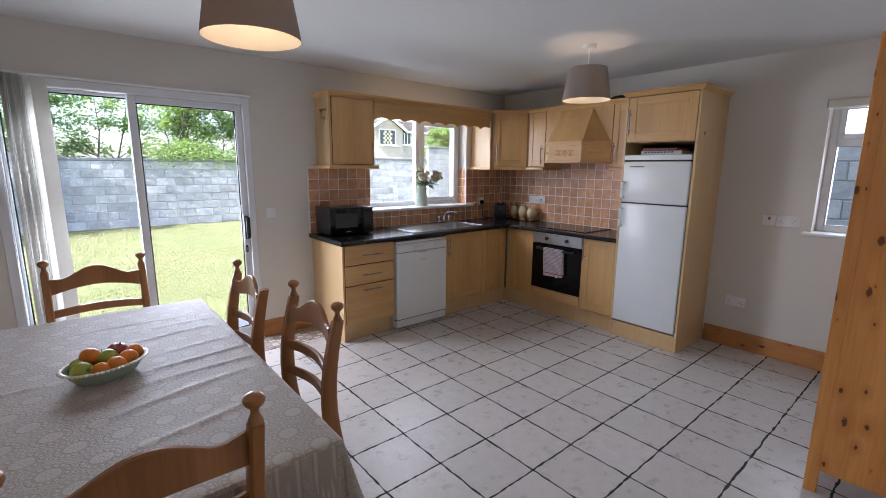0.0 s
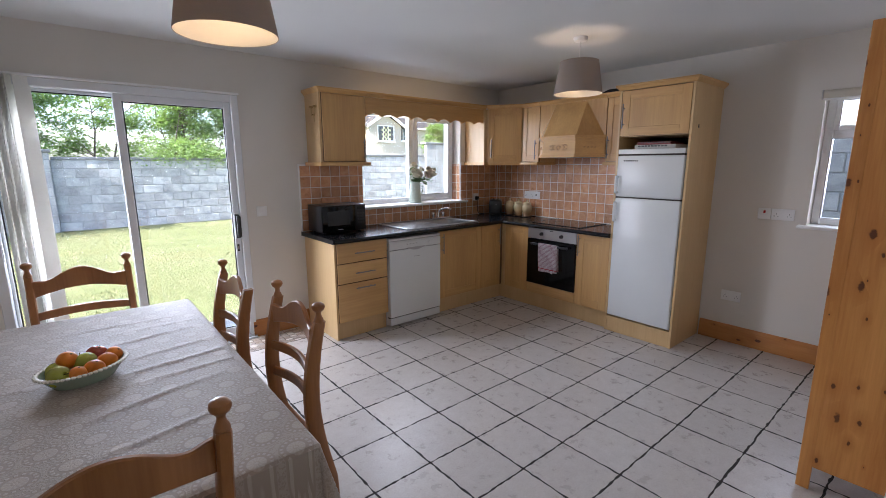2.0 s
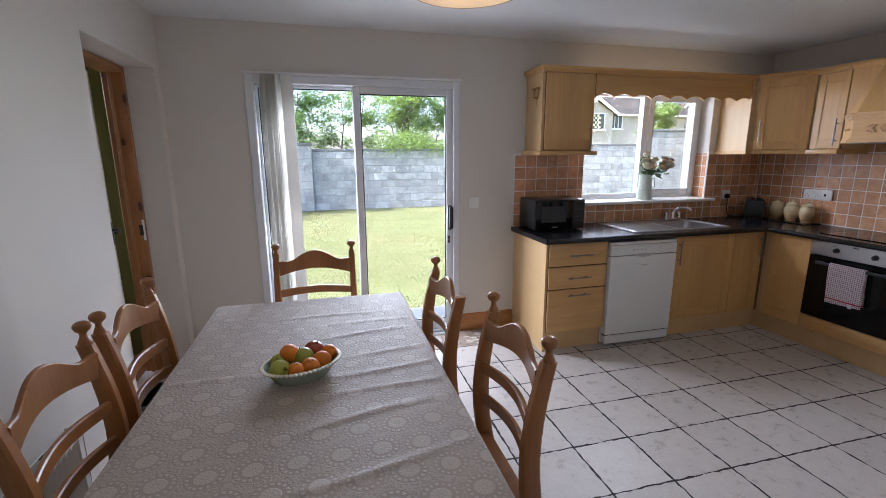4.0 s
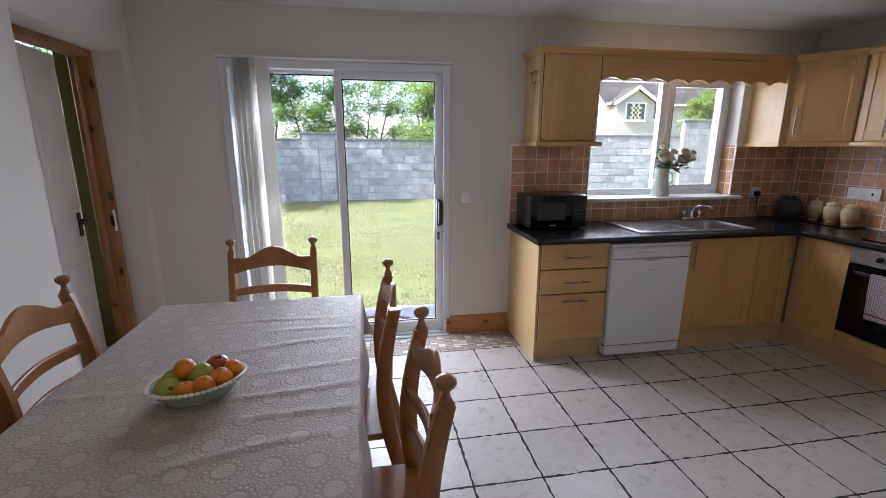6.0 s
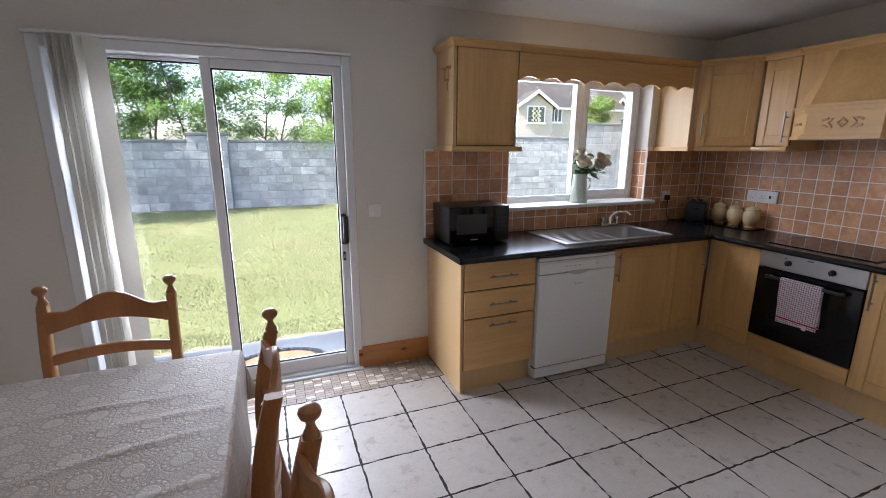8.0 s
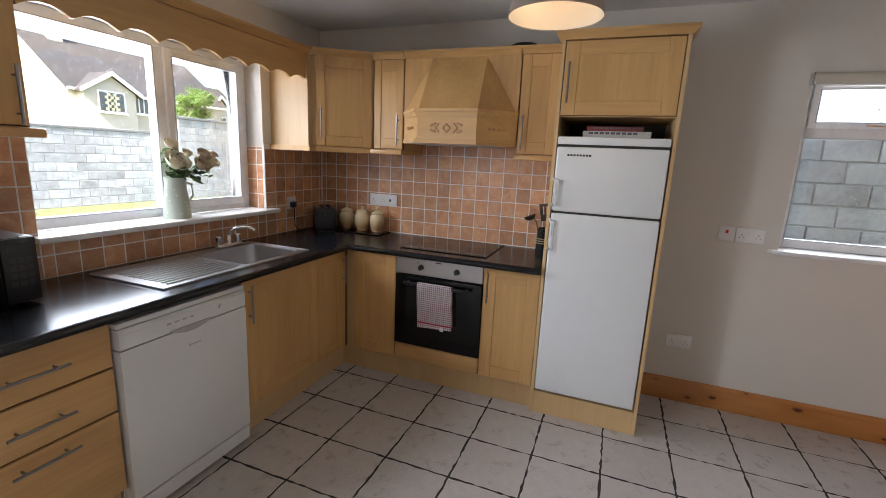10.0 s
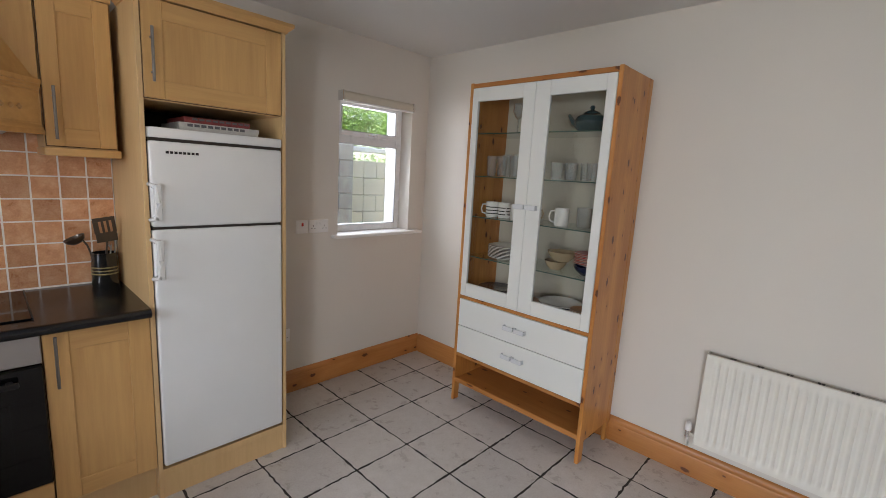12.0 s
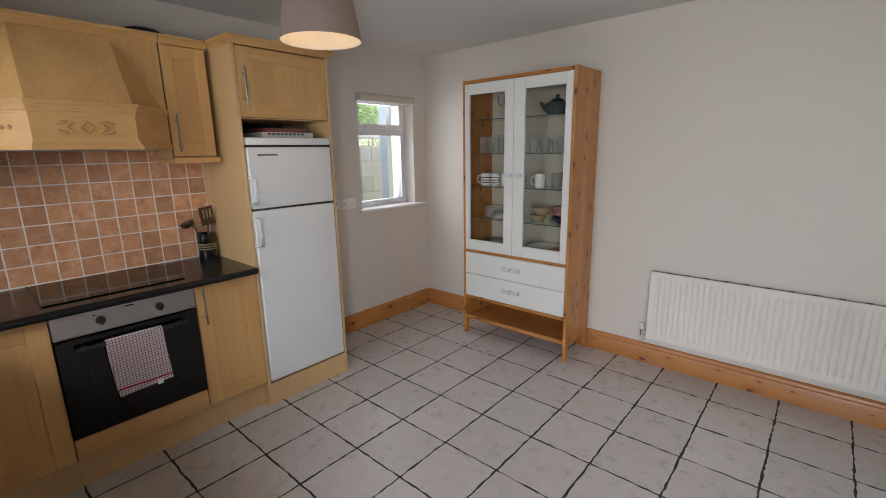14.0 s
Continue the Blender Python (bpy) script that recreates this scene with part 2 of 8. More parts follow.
PINE_Y = wood("pine_skirting", (0.52, 0.23, 0.065), (0.38, 0.14, 0.03), 0.35, "y", 1.0, 8.0, 1.0, 0.3)
PINE_DARK = wood("pine_door_frame", (0.42, 0.18, 0.05), (0.27, 0.1, 0.025), 0.35, "z", 1.0, 6.0, 1.0, 0.3)
OAK = wood("chair_wood", (0.38, 0.16, 0.048), (0.235, 0.088, 0.022), 0.34, "z", 1.2, 0, 1.0, 0.15)
WALL = plain("wall_paint", (0.67, 0.635, 0.58), 0.75, vary=0.02, scale=1.3, fine=160, relief=0.0006)
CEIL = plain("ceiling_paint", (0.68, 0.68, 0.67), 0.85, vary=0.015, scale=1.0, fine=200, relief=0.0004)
WHITE_GLOSS = plain("white_gloss_paint", (0.8, 0.8, 0.79), 0.3, vary=0.015)
UPVC = plain("white_upvc", (0.8, 0.81, 0.82), 0.28, vary=0.015)
ALU = plain("white_aluminium_frame", (0.74, 0.76, 0.78), 0.35, vary=0.02)
ALU_SILL = plain("aluminium_track", (0.62, 0.64, 0.66), 0.35, metal=0.6, vary=0.08)
APPLIANCE = plain("appliance_enamel", (0.74, 0.76, 0.76), 0.22, vary=0.012, coat=0.3)
APPLIANCE_GREY = plain("appliance_grey", (0.42, 0.42, 0.43), 0.4, vary=0.05)
CHROME = plain("chrome", (0.75, 0.75, 0.76), 0.12, metal=1.0, vary=0.03)
STEEL = plain("brushed_steel", (0.44, 0.44, 0.445), 0.36, metal=1.0, vary=0.06, fine=240)
HANDLE = plain("dark_steel", (0.27, 0.265, 0.26), 0.3, metal=1.0, vary=0.06, fine=240)
BLACK = plain("black_plastic", (0.012, 0.012, 0.013), 0.3, vary=0.2)
BLACK_GLASS = plain("black_glass", (0.003, 0.003, 0.0035), 0.05, vary=0.1, spec=0.35)
DARK_GAP = plain("dark_interior", (0.03, 0.024, 0.018), 0.8, vary=0.2)
WORKTOP = plain("black_laminate", (0.006, 0.0068, 0.009), 0.2, vary=0.25, scale=14, fine=300, relief=0.0002)
FLOOR_TILE = tile_mat("floor_tile", [(0.45, 0.41, 0.375), (0.50, 0.46, 0.427), (0.575, 0.54, 0.508)], 0.29, 15.0, 0.0022, 0.13, 0.08, 0.42)
FLOOR_TILE.node_tree.nodes["Principled BSDF"].inputs["Specular IOR Level"].default_value = 0.5
GROUT_DARK = plain("dark_grout", (0.028, 0.024, 0.021), 0.9, vary=0.25, scale=20, fine=200, relief=0.001)
WALL_TILE = tile_mat("terracotta_tile", [(0.46, 0.195, 0.085), (0.62, 0.31, 0.155), (0.76, 0.48, 0.29)], 0.3, 16.0, 0.002, 0.3)
GROUT_PALE = plain("pale_grout", (0.82, 0.79, 0.75), 0.9, vary=0.06)
PANE = pane_mat("window_glass")
LACE = lace_mat("lace_cloth")
PLASTIC_WHITE = plain("white_plastic", (0.8, 0.8, 0.79), 0.35, vary=0.015)
RADIATOR = plain("radiator_enamel", (0.76, 0.745, 0.68), 0.35, vary=0.02)
CONCRETE = plain("concrete", (0.17, 0.175, 0.18), 0.9, vary=0.15, scale=5, fine=70, relief=0.003)
CREAM_DOOR = plain("cream_paint", (0.74, 0.73, 0.68), 0.45, vary=0.02)
GREEN_WALL = plain("olive_wall_paint", (0.17, 0.16, 0.045), 0.8, vary=0.03, fine=150, relief=0.0006)


# ---- building helpers ----
def box(bm, lo, hi, bevel=0.0, seg=1, turn=None):
    c = [(a + b) / 2 for a, b in zip(lo, hi)]
    s = [abs(b - a) for a, b in zip(lo, hi)]
    m = Matrix.Translation(c) @ Matrix.Diagonal((*s, 1))
    if turn is not None:
        m = turn @ m
    made = bmesh.ops.create_cube(bm, size=1.0, matrix=m)
    if bevel:
        edges = list({e for v in made["verts"] for e in v.link_edges})
        bmesh.ops.bevel(bm, geom=edges, offset=min(bevel, 0.45 * min(s)), segments=seg, affect="EDGES", profile=0.5)
    return bm


def cyl(bm, p0, p1, r0, r1=None, seg=16, cap=True):
    p0, p1 = Vector(p0), Vector(p1)
    d = p1 - p0
    m = Matrix.Translation((p0 + p1) / 2) @ d.to_track_quat("Z", "Y").to_matrix().to_4x4()
    bmesh.ops.create_cone(bm, cap_ends=cap, segments=seg, radius1=r0, radius2=r0 if r1 is None else r1, depth=d.length, matrix=m)
    return bm


def lathe(bm, profile, at=(0, 0, 0), seg=24, turn=None, squash=(1, 1), closed=True):
    """A turned form: rows of (radius, height) round the upright axis."""
    rings = []
    for r, z in profile:
        ring = []
        for k in range(seg):
            a = 2 * math.pi * k / seg
            p = Vector((r * math.cos(a) * squash[0], r * math.sin(a) * squash[1], z))
            ring.append(bm.verts.new((turn @ p if turn is not None else p) + Vector(at)))
        rings.append(ring)
    for a, b in zip(rings, rings[1:]):
        for k in range(seg):
            bm.faces.new((a[k], a[(k + 1) % seg], b[(k + 1) % seg], b[k]))
    for ring, flip in ((rings[0], True), (rings[-1], False)):
        if closed and profile[0 if flip else -1][0] > 1e-4:
            bm.faces.new(ring[::-1] if flip else ring)
    return bm


def prism(bm, poly, axis, lo, hi):
    """A polygon in the two other axes, in order, drawn out along one axis."""
    def at(p, h):
        q = list(p)
        q.insert("xyz".index(axis), h)
        return bm.verts.new(q)
    a, b = [at(p, lo) for p in poly], [at(p, hi) for p in poly]
    bm.faces.new(a[::-1]), bm.faces.new(b)
    k = len(poly)
    for i in range(k):
        bm.faces.new((a[i], a[(i + 1) % k], b[(i + 1) % k], b[i]))
    return bm


def tube(bm, pts, r, seg=8):
    """A round bar along a line of points."""
    pts = [Vector(p) for p in pts]
    rings = []
    for i, p in enumerate(pts):
        d = (pts[min(i + 1, len(pts) - 1)] - pts[max(i - 1, 0)]).normalized()
        q = d.to_track_quat("Z", "Y")
        rad = r[i] if isinstance(r, (list, tuple)) else r
        rings.append([bm.verts.new(p + q @ Vector((rad * math.cos(2 * math.pi * k / seg), rad * math.sin(2 * math.pi * k / seg), 0))) for k in range(seg)])
    for a, b in zip(rings, rings[1:]):
        for k in range(seg):
            bm.faces.new((a[k], a[(k + 1) % seg], b[(k + 1) % seg], b[k]))
    bm.faces.new(rings[0][::-1]), bm.faces.new(rings[-1])
    return bm


def sheet(bm, axis, at, lo, hi):
    """One clear sheet across an axis."""
    pts = [(lo[0], lo[1]), (hi[0], lo[1]), (hi[0], hi[1]), (lo[0], hi[1])]
    vs = []
    for p in pts:
        q = list(p)
        q.insert("xyz".index(axis), at)
        vs.append(bm.verts.new(q))
    bm.faces.new(vs)
    return bm


def B():
    return bmesh.new()


def finish(name, bm, material, smooth=True):
    bmesh.ops.recalc_face_normals(bm, faces=bm.faces)
    me = bpy.data.meshes.new(name)
    bm.to_mesh(me)
    bm.free()
    if smooth:
        me.polygons.foreach_set("use_smooth", [True] * len(me.polygons))
        me.set_sharp_from_angle(angle=radians(35))
    me.materials.append(material)
    return me


def part(name, bm, material, parent, label="", smooth=True):
    ob = new(name, finish(name, bm, material, smooth))
    ob.parent = parent
    return tagged(ob, label)


def thing(name, at, label, category, group="", kind=""):
    """An empty at the base of a thing, on which its parts hang in their own coordinates."""
    ob = new(name)
    ob.matrix_basis = at if isinstance(at, Matrix) else Matrix.Translation(at)
    ob.empty_display_size = 0.1
    return tagged(ob, label, category, group, kind)


def solid(name, bm, material, label, category, kind="", at=None, smooth=True, group=""):
    ob = new(name, finish(name, bm, material, smooth))
    if at is not None:
        ob.matrix_basis = at if isinstance(at, Matrix) else Matrix.Translation(at)
    return tagged(ob, label, category, group, kind)


EAST = -90  # turn of a unit whose front looks west
# room: inner faces
XW, XE, YS, YN, ZC = -0.65, 4.515, 0.195, 4.185, 2.40
T = 0.30


# ---- structure ----
def wall_with(name, axis, at, outer, lo, hi, z1, holes, material, label):
    """A wall across one axis between two faces, with rectangular holes (lo, hi, bottom, top)."""
    bm = B()
    def piece(a, b, z0, zt):
        if b - a > 1e-4 and zt - z0 > 1e-4:
            p, q = (min(at, outer), a, z0), (max(at, outer), b, zt)
            if axis == "y":
                p, q = (a, min(at, outer), z0), (b, max(at, outer), zt)
            box(bm, p, q)
    edge = lo
    for a, b, z0, zt in sorted(holes):
        piece(edge, a, -0.3, z1)
        piece(a, b, -0.3, z0)
        piece(a, b, zt, z1)
        edge = b
    piece(edge, hi, -0.3, z1)
    return solid(name, bm, material, label, "wall", "structure", smooth=False)


DOOR_W = (3.175, 4.085, 0.0, 2.06)
PATIO = (-0.135, 1.43, -0.02, 2.06)
WIN_N = (2.56, 3.875, 1.075, 2.06)
WIN_E = (0.36, 1.01, 1.05, 2.02)
wall_with("wall_north", "y", YN, YN + T, XW - T, XE + T, ZC, [PATIO, WIN_N], WALL, "warm off-white painted plaster wall with patio door and window")
wall_with("wall_east", "x", XE, XE + T, YS - T, YN, ZC, [WIN_E], WALL, "warm off-white painted plaster wall with a small window")
wall_with("wall_south", "y", YS, YS - T, XW - T, XE, ZC, [], WALL, "warm off-white painted plaster wall behind the cabinet")
wall_with("wall_west", "x", XW, XW - T, YS, YN, ZC, [DOOR_W], WALL, "warm off-white painted plaster wall with a door recess")
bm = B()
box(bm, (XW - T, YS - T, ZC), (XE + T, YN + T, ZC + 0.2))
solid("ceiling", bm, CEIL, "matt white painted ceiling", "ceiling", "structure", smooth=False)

# added, unseen wall top and roof over the room; height sets the house's shadow
bm = B()
box(bm, (-6.0, -5.0, ZC + 0.2), (XE + T, YN + T, 2.7))
unseen_top = solid("wall_upper", bm, plain("outer_render", (0.7, 0.68, 0.62), 0.85, vary=0.04), "unseen wall top added over the room", "wall", "structure", smooth=False)
bm = B()
prism(bm, [(-5.05, 2.7), (YN + T + 0.05, 2.7), (-0.2, 4.9)], "x", -6.2, XE + T + 0.2)
solid("roof", bm, plain("house_roof", (0.16, 0.15, 0.14), 0.85, vary=0.1), "unseen dark roof added over the house", "roof", "structure", smooth=False)

# room beyond the west door
bm = B()
box(bm, (-3.2, 1.6, -0.3), (-3.1, YN + T, ZC)), box(bm, (-3.1, 1.6, -0.3), (XW - T, 1.7, ZC)), box(bm, (-3.1, YN + T - 0.1, -0.3), (XW - T, YN + T, 0.5))
# an unseen opening in its north wall, added to let daylight in
box(bm, (-3.1, YN + T - 0.1, 0.5), (-2.9, YN + T, ZC)), box(bm, (-1.2, YN + T - 0.1, 0.5), (XW - T, YN + T, ZC)), box(bm, (-2.9, YN + T - 0.1, 2.2), (-1.2, YN + T, ZC))
solid("wall_beyond", bm, GREEN_WALL, "olive green painted walls of the next room", "wall", "structure", smooth=False)
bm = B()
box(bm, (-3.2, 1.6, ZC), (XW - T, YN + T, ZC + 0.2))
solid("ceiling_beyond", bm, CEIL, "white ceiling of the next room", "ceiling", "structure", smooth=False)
bm = B()
box(bm, (-3.2, 1.6, -0.3), (XW - T, YN + T, 0.0))
solid("floor_beyond", bm, PINE_DARK, "brown wooden floor of the next room", "floor", "structure", smooth=False)

# floor bed and its tiles (pieces follow at the end)
bm = B()
box(bm, (XW - T, YS, -0.3), (XE, YN + 0.02, -0.0012))
floor = solid("floor", bm, GROUT_DARK, "pale stone-look tiled floor with dark grout", "floor", "structure", smooth=False)


# ---- skirting ----
def skirting(name, p0, p1, into, material):
    """A pine board along a wall, with a moulded top. into: the way off the wall."""
    p0, p1, into = Vector((*p0, 0)), Vector((*p1, 0)), Vector((*into, 0))
    along = p1 - p0
    bm = B()
    prof = [(0, 0), (0.02, 0), (0.02, 0.105), (0.016, 0.112), (0.017, 0.122), (0.012, 0.135), (0.006, 0.146), (0, 0.15)]
    a = [bm.verts.new(p0 + into * d + Vector((0, 0, z))) for d, z in prof]
    b = [bm.verts.new(p0 + along + into * d + Vector((0, 0, z))) for d, z in prof]
    for i in range(len(prof)):
        j = (i + 1) % len(prof)
        bm.faces.new((a[i], a[j], b[j], b[i]))
    bm.faces.new(a[::-1]), bm.faces.new(b)
    return solid(name, bm, material, "varnished knotty pine skirting board", "skirting", "structure")


skirting("baseboard_north", (1.405, YN), (1.922, YN), (0, -1), PINE_X)
skirting("baseboard_east", (XE, YS), (XE, 1.655), (-1, 0), PINE_Y)
skirting("baseboard_south", (XW, YS), (XE - 0.02, YS), (0, 1), PINE_X)
skirting("baseboard_west", (XW, YS + 0.02), (XW, DOOR_W[0]), (1, 0), PINE_Y)
skirting("baseboard_north_west", (XW, YN), (PATIO[0], YN), (0, -1), PINE_X)


# ---- patio door ----
def bars(bm, x0, x1, z0, z1, y0, y1, w, bevel=0.004, bottom=None):
    """Four bars of a frame in the xz plane."""
    wb = w if bottom is None else bottom
    box(bm, (x0, y0, z0), (x0 + w, y1, z1), bevel)
    box(bm, (x1 - w, y0, z0), (x1, y1, z1), bevel)
    box(bm, (x0 + w, y0, z1 - w), (x1 - w, y1, z1), bevel)
    box(bm, (x0 + w, y0, z0), (x1 - w, y1, z0 + wb), bevel)


door = thing("door_1", (0.65, YN, 0), "white aluminium sliding patio door with two tall panes", "patio door", kind="structure")
px, py = 0.65, YN
def P(x, y, z):
    return (x - px, y - py, z)
bm = B()
bars(bm, PATIO[0] - px, PATIO[1] - px, 0.0, 2.06, -0.012, 0.14, 0.055, 0.004, 0.03)
part("frame", bm, ALU, door, "white aluminium outer frame")
bm = B()
bars(bm, -0.08 - px, 0.66 - px, 0.03, 2.005, 0.075, 0.125, 0.02, 0.004, 0.05)
part("fixed_sash", bm, ALU, door)
bm = B()
bars(bm, 0.605 - px, 1.375 - px, 0.03, 2.005, 0.015, 0.065, 0.052, 0.004, 0.09)
sash = part("sliding_sash", bm, ALU, door)
for n, x0, x1, z0, z1, y in (("pane", -0.065, 0.645, 0.075, 1.99, 0.1), ("pane", 0.65, 1.33, 0.11, 1.96, 0.04)):
    bm = B()
    box(bm, (x0 - px, y - 0.003, z0), (x1 - px, y + 0.003, z1))
    part(n, bm, PANE, door, "clear glass pane", False).visible_shadow = False
bm = B()
for x0, x1, z0, z1, y in ((-0.06, 0.64, 0.08, 1.985, 0.09), (0.657, 1.323, 0.12, 1.953, 0.03)):
    bars(bm, x0 - px, x1 - px, z0, z1, y - 0.004, y + 0.004, 0.008, 0)
part("gasket", bm, BLACK, door, "black rubber glazing gasket")
bm = B()
box(bm, (PATIO[0] - px, -0.05, -0.02), (PATIO[1] - px, 0.16, 0.012), 0.006)
box(bm, (PATIO[0] - px, -0.02, 0.012), (PATIO[1] - px, -0.004, 0.03), 0.003)
part("threshold", bm, ALU_SILL, door, "grey aluminium threshold track")
bm = B()
box(bm, (1.335 - px, -0.045, 0.91), (1.368 - px, -0.02, 1.09), 0.008, 2)
box(bm, (1.325 - px, -0.022, 0.9), (1.36 - px, 0.016, 1.1), 0.004)
part("handle", bm, BLACK, door, "black plastic pull handle")
bm = B()
box(bm, (1.334 - px, 0.008, 0.785), (1.352 - px, 0.016, 0.845), 0.002)
part("lock", bm, BLACK, door, "small dark lock plate")
bm = B()
box(bm, (1.339 - px, 0.004, 0.80), (1.347 - px, 0.009, 0.83), 0.001)
part("lock_latch", bm, CHROME, door)
# head rail and gathered vertical blind
blind = thing("vertical_blind", (0.65, YN, 0), "cream fabric vertical blind gathered at one side of the patio door", "blind")
bm = B()
box(bm, (-0.14 - px, -0.04, 2.061), (1.435 - px, -0.012, 2.076), 0.003)
part("head_rail", bm, WHITE_GLOSS, blind, "slim white head rail")
BLIND = cloth_mat("blind_fabric", (0.74, 0.72, 0.66), (0.82, 0.8, 0.75), 90)
glowing_through(BLIND, (0.8, 0.79, 0.75), 0.22)
for k in range(7):
    bm = B()
    x = -0.018 + 0.0185 * k
    turn = Matrix.Translation((x - px, -0.034, 0)) @ Matrix.Rotation(radians((74, 80, 68, 77, 71, 79, 66)[k]), 4, "Z")
    box(bm, (-0.041, -0.0009, 0.05), (0.041, 0.0009, 2.06), turn=turn)
    part("slat", bm, BLIND, blind, smooth=False)
bm = B()
turn = Matrix.Translation((0.15 - px, -0.034, 0)) @ Matrix.Rotation(radians(38), 4, "Z")
box(bm, (-0.048, -0.0009, 0.05), (0.048, 0.0009, 2.06), turn=turn)
part("slat", bm, BLIND, blind, smooth=False)
bm = B()
tube(bm, [(-0.075 - px, -0.035, 2.06), (-0.078 - px, -0.035, 1.4), (-0.076 - px, -0.035, 0.9)], 0.002, 6)
part("cord", bm, PLASTIC_WHITE, blind)

# ---- north window ----
win = thing("window_1", (3.2, YN, 0), "white upvc two-light casement window over the sink", "window", kind="structure")
wx = 3.2
bm = B()
bars(bm, WIN_N[0] - wx, WIN_N[1] - wx, 1.09, 2.06, 0.135, 0.2, 0.05, 0.004)
box(bm, (3.235 - wx, 0.135, 1.14), (3.3 - wx, 0.2, 2.01), 0.004)
part("window_frame", bm, UPVC, win)
bm = B()
bars(bm, 3.29 - wx, 3.835 - wx, 1.125, 2.02, 0.12, 0.175, 0.045, 0.005)
part("opening_sash", bm, UPVC, win)
bm = B()
bars(bm, 3.334 - wx, 3.791 - wx, 1.168, 1.977, 0.117, 0.123, 0.006, 0)
bars(bm, 2.607 - wx, 3.238 - wx, 1.137, 2.013, 0.131, 0.137, 0.006, 0)
part("gasket", bm, APPLIANCE_GREY, win)
for x0, x1, z0 in ((2.6, 3.245, 1.13), (3.33, 3.795, 1.165)):
    bm = B()
    box(bm, (x0 - wx, 0.155, z0), (x1 - wx, 0.161, 2.015))
    part("pane", bm, PANE, win, smooth=False).visible_shadow = False
bm = B()
box(bm, (3.303 - wx, 0.108, 1.35), (3.321 - wx, 0.121, 1.42), 0.003)
tube(bm, [(3.312 - wx, 0.11, 1.40), (3.312 - wx, 0.095, 1.40), (3.314 - wx, 0.092, 1.5)], 0.006)
part("window_handle", bm, WHITE_GLOSS, win)
bm = B()
box(bm, (2.525 - wx, -0.075, 1.062), (3.945 - wx, 0.135, 1.09), 0.008, 2)
part("window_sill", bm, WHITE_GLOSS, win, "white painted sill board")

# ---- east window ----
win2 = thing("window_2", (XE, 0.685, 0), "small white upvc window with a top vent", "window", kind="structure")
wy = 0.685
def bars_x(bm, y0, y1, z0, z1, x0, x1, w, bevel=0.004):
    box(bm, (x0, y0, z0), (x1, y0 + w, z1), bevel)
    box(bm, (x0, y1 - w, z0), (x1, y1, z1), bevel)
    box(bm, (x0, y0 + w, z1 - w), (x1, y1 - w, z1), bevel)
    box(bm, (x0, y0 + w, z0), (x1, y1 - w, z0 + w), bevel)
bm = B()
bars_x(bm, WIN_E[0] - wy, WIN_E[1] - wy, 1.055, 2.02, 0.12, 0.19, 0.05)
box(bm, (0.12, WIN_E[0] + 0.05 - wy, 1.69), (0.19, WIN_E[1] - 0.05 - wy, 1.75), 0.004)
part("window_frame", bm, UPVC, win2)
bm = B()
bars_x(bm, 0.41 - wy, 0.96 - wy, 1.745, 1.985, 0.10, 0.155, 0.032)
part("vent_sash", bm, UPVC, win2)
bm = B()
bars_x(bm, 0.44 - wy, 0.93 - wy, 1.775, 1.957, 0.095, 0.101, 0.006, 0)
bars_x(bm, 0.408 - wy, 0.962 - wy, 1.103, 1.692, 0.115, 0.121, 0.006, 0)
part("gasket", bm, APPLIANCE_GREY, win2)
for z0, z1 in ((1.1, 1.69), (1.775, 1.957)):
    bm = B()
    box(bm, (0.14, 0.41 - wy, z0), (0.146, 0.96 - wy, z1))
    part("pane", bm, PANE, win2, smooth=False).visible_shadow = False
bm = B()
box(bm, (0.085, 0.62 - wy, 1.755), (0.101, 0.70 - wy, 1.768), 0.003)
box(bm, (0.07, 0.635 - wy, 1.752), (0.086, 0.66 - wy, 1.764), 0.003)
part("window_handle", bm, CHROME, win2)
bm = B()
box(bm, (-0.055, 0.25 - wy, 1.032), (0.12, 1.06 - wy, 1.056), 0.008, 2)
part("window_sill", bm, WHITE_GLOSS, win2, "white painted sill board")
roller = thing("roller_blind", (XE, 0.685, 0), "cream roller blind rolled up above the small window", "blind")
bm = B()
cyl(bm, (-0.034, 0.405 - wy, 1.992), (-0.034, 1.014 - wy, 1.992), 0.028, seg=20)
box(bm, (-0.0615, 0.408 - wy, 1.957), (-0.0595, 1.011 - wy, 1.992))
part("rolled_fabric", bm, plain("roller_fabric", (0.60, 0.56, 0.47), 0.8, vary=0.03, fine=200), roller)
bm = B()
box(bm, (-0.067, 0.408 - wy, 1.947), (-0.053, 1.011 - wy, 1.961), 0.004)
part("bottom_bar", bm, WHITE_GLOSS, roller)
for y in (0.396, 1.015):
    bm = B()
    box(bm, (-0.064, y - wy, 1.955), (0.0, y + 0.008 - wy, 2.02), 0.002)
    part("bracket", bm, CHROME, roller)

# ---- west door ----
wd = thing("door_2", (XW - 0.2, 3.175, 0), "cream panelled door ajar in a varnished pine frame", "door", kind="structure")
bm = B()
box(bm, (-0.09, 0.0, 0), (0.03, 0.035, 2.06), 0.003)
box(bm, (-0.09, 0.875, 0), (0.03, 0.91, 2.06), 0.003)
box(bm, (-0.09, 0.035, 2.02), (0.03, 0.875, 2.06), 0.003)
box(bm, (-0.05, 0.855, 0), (-0.03, 0.875, 2.02), 0.002)
part("door_frame", bm, PINE_DARK, wd, "varnished knotty pine frame")
bm = B()
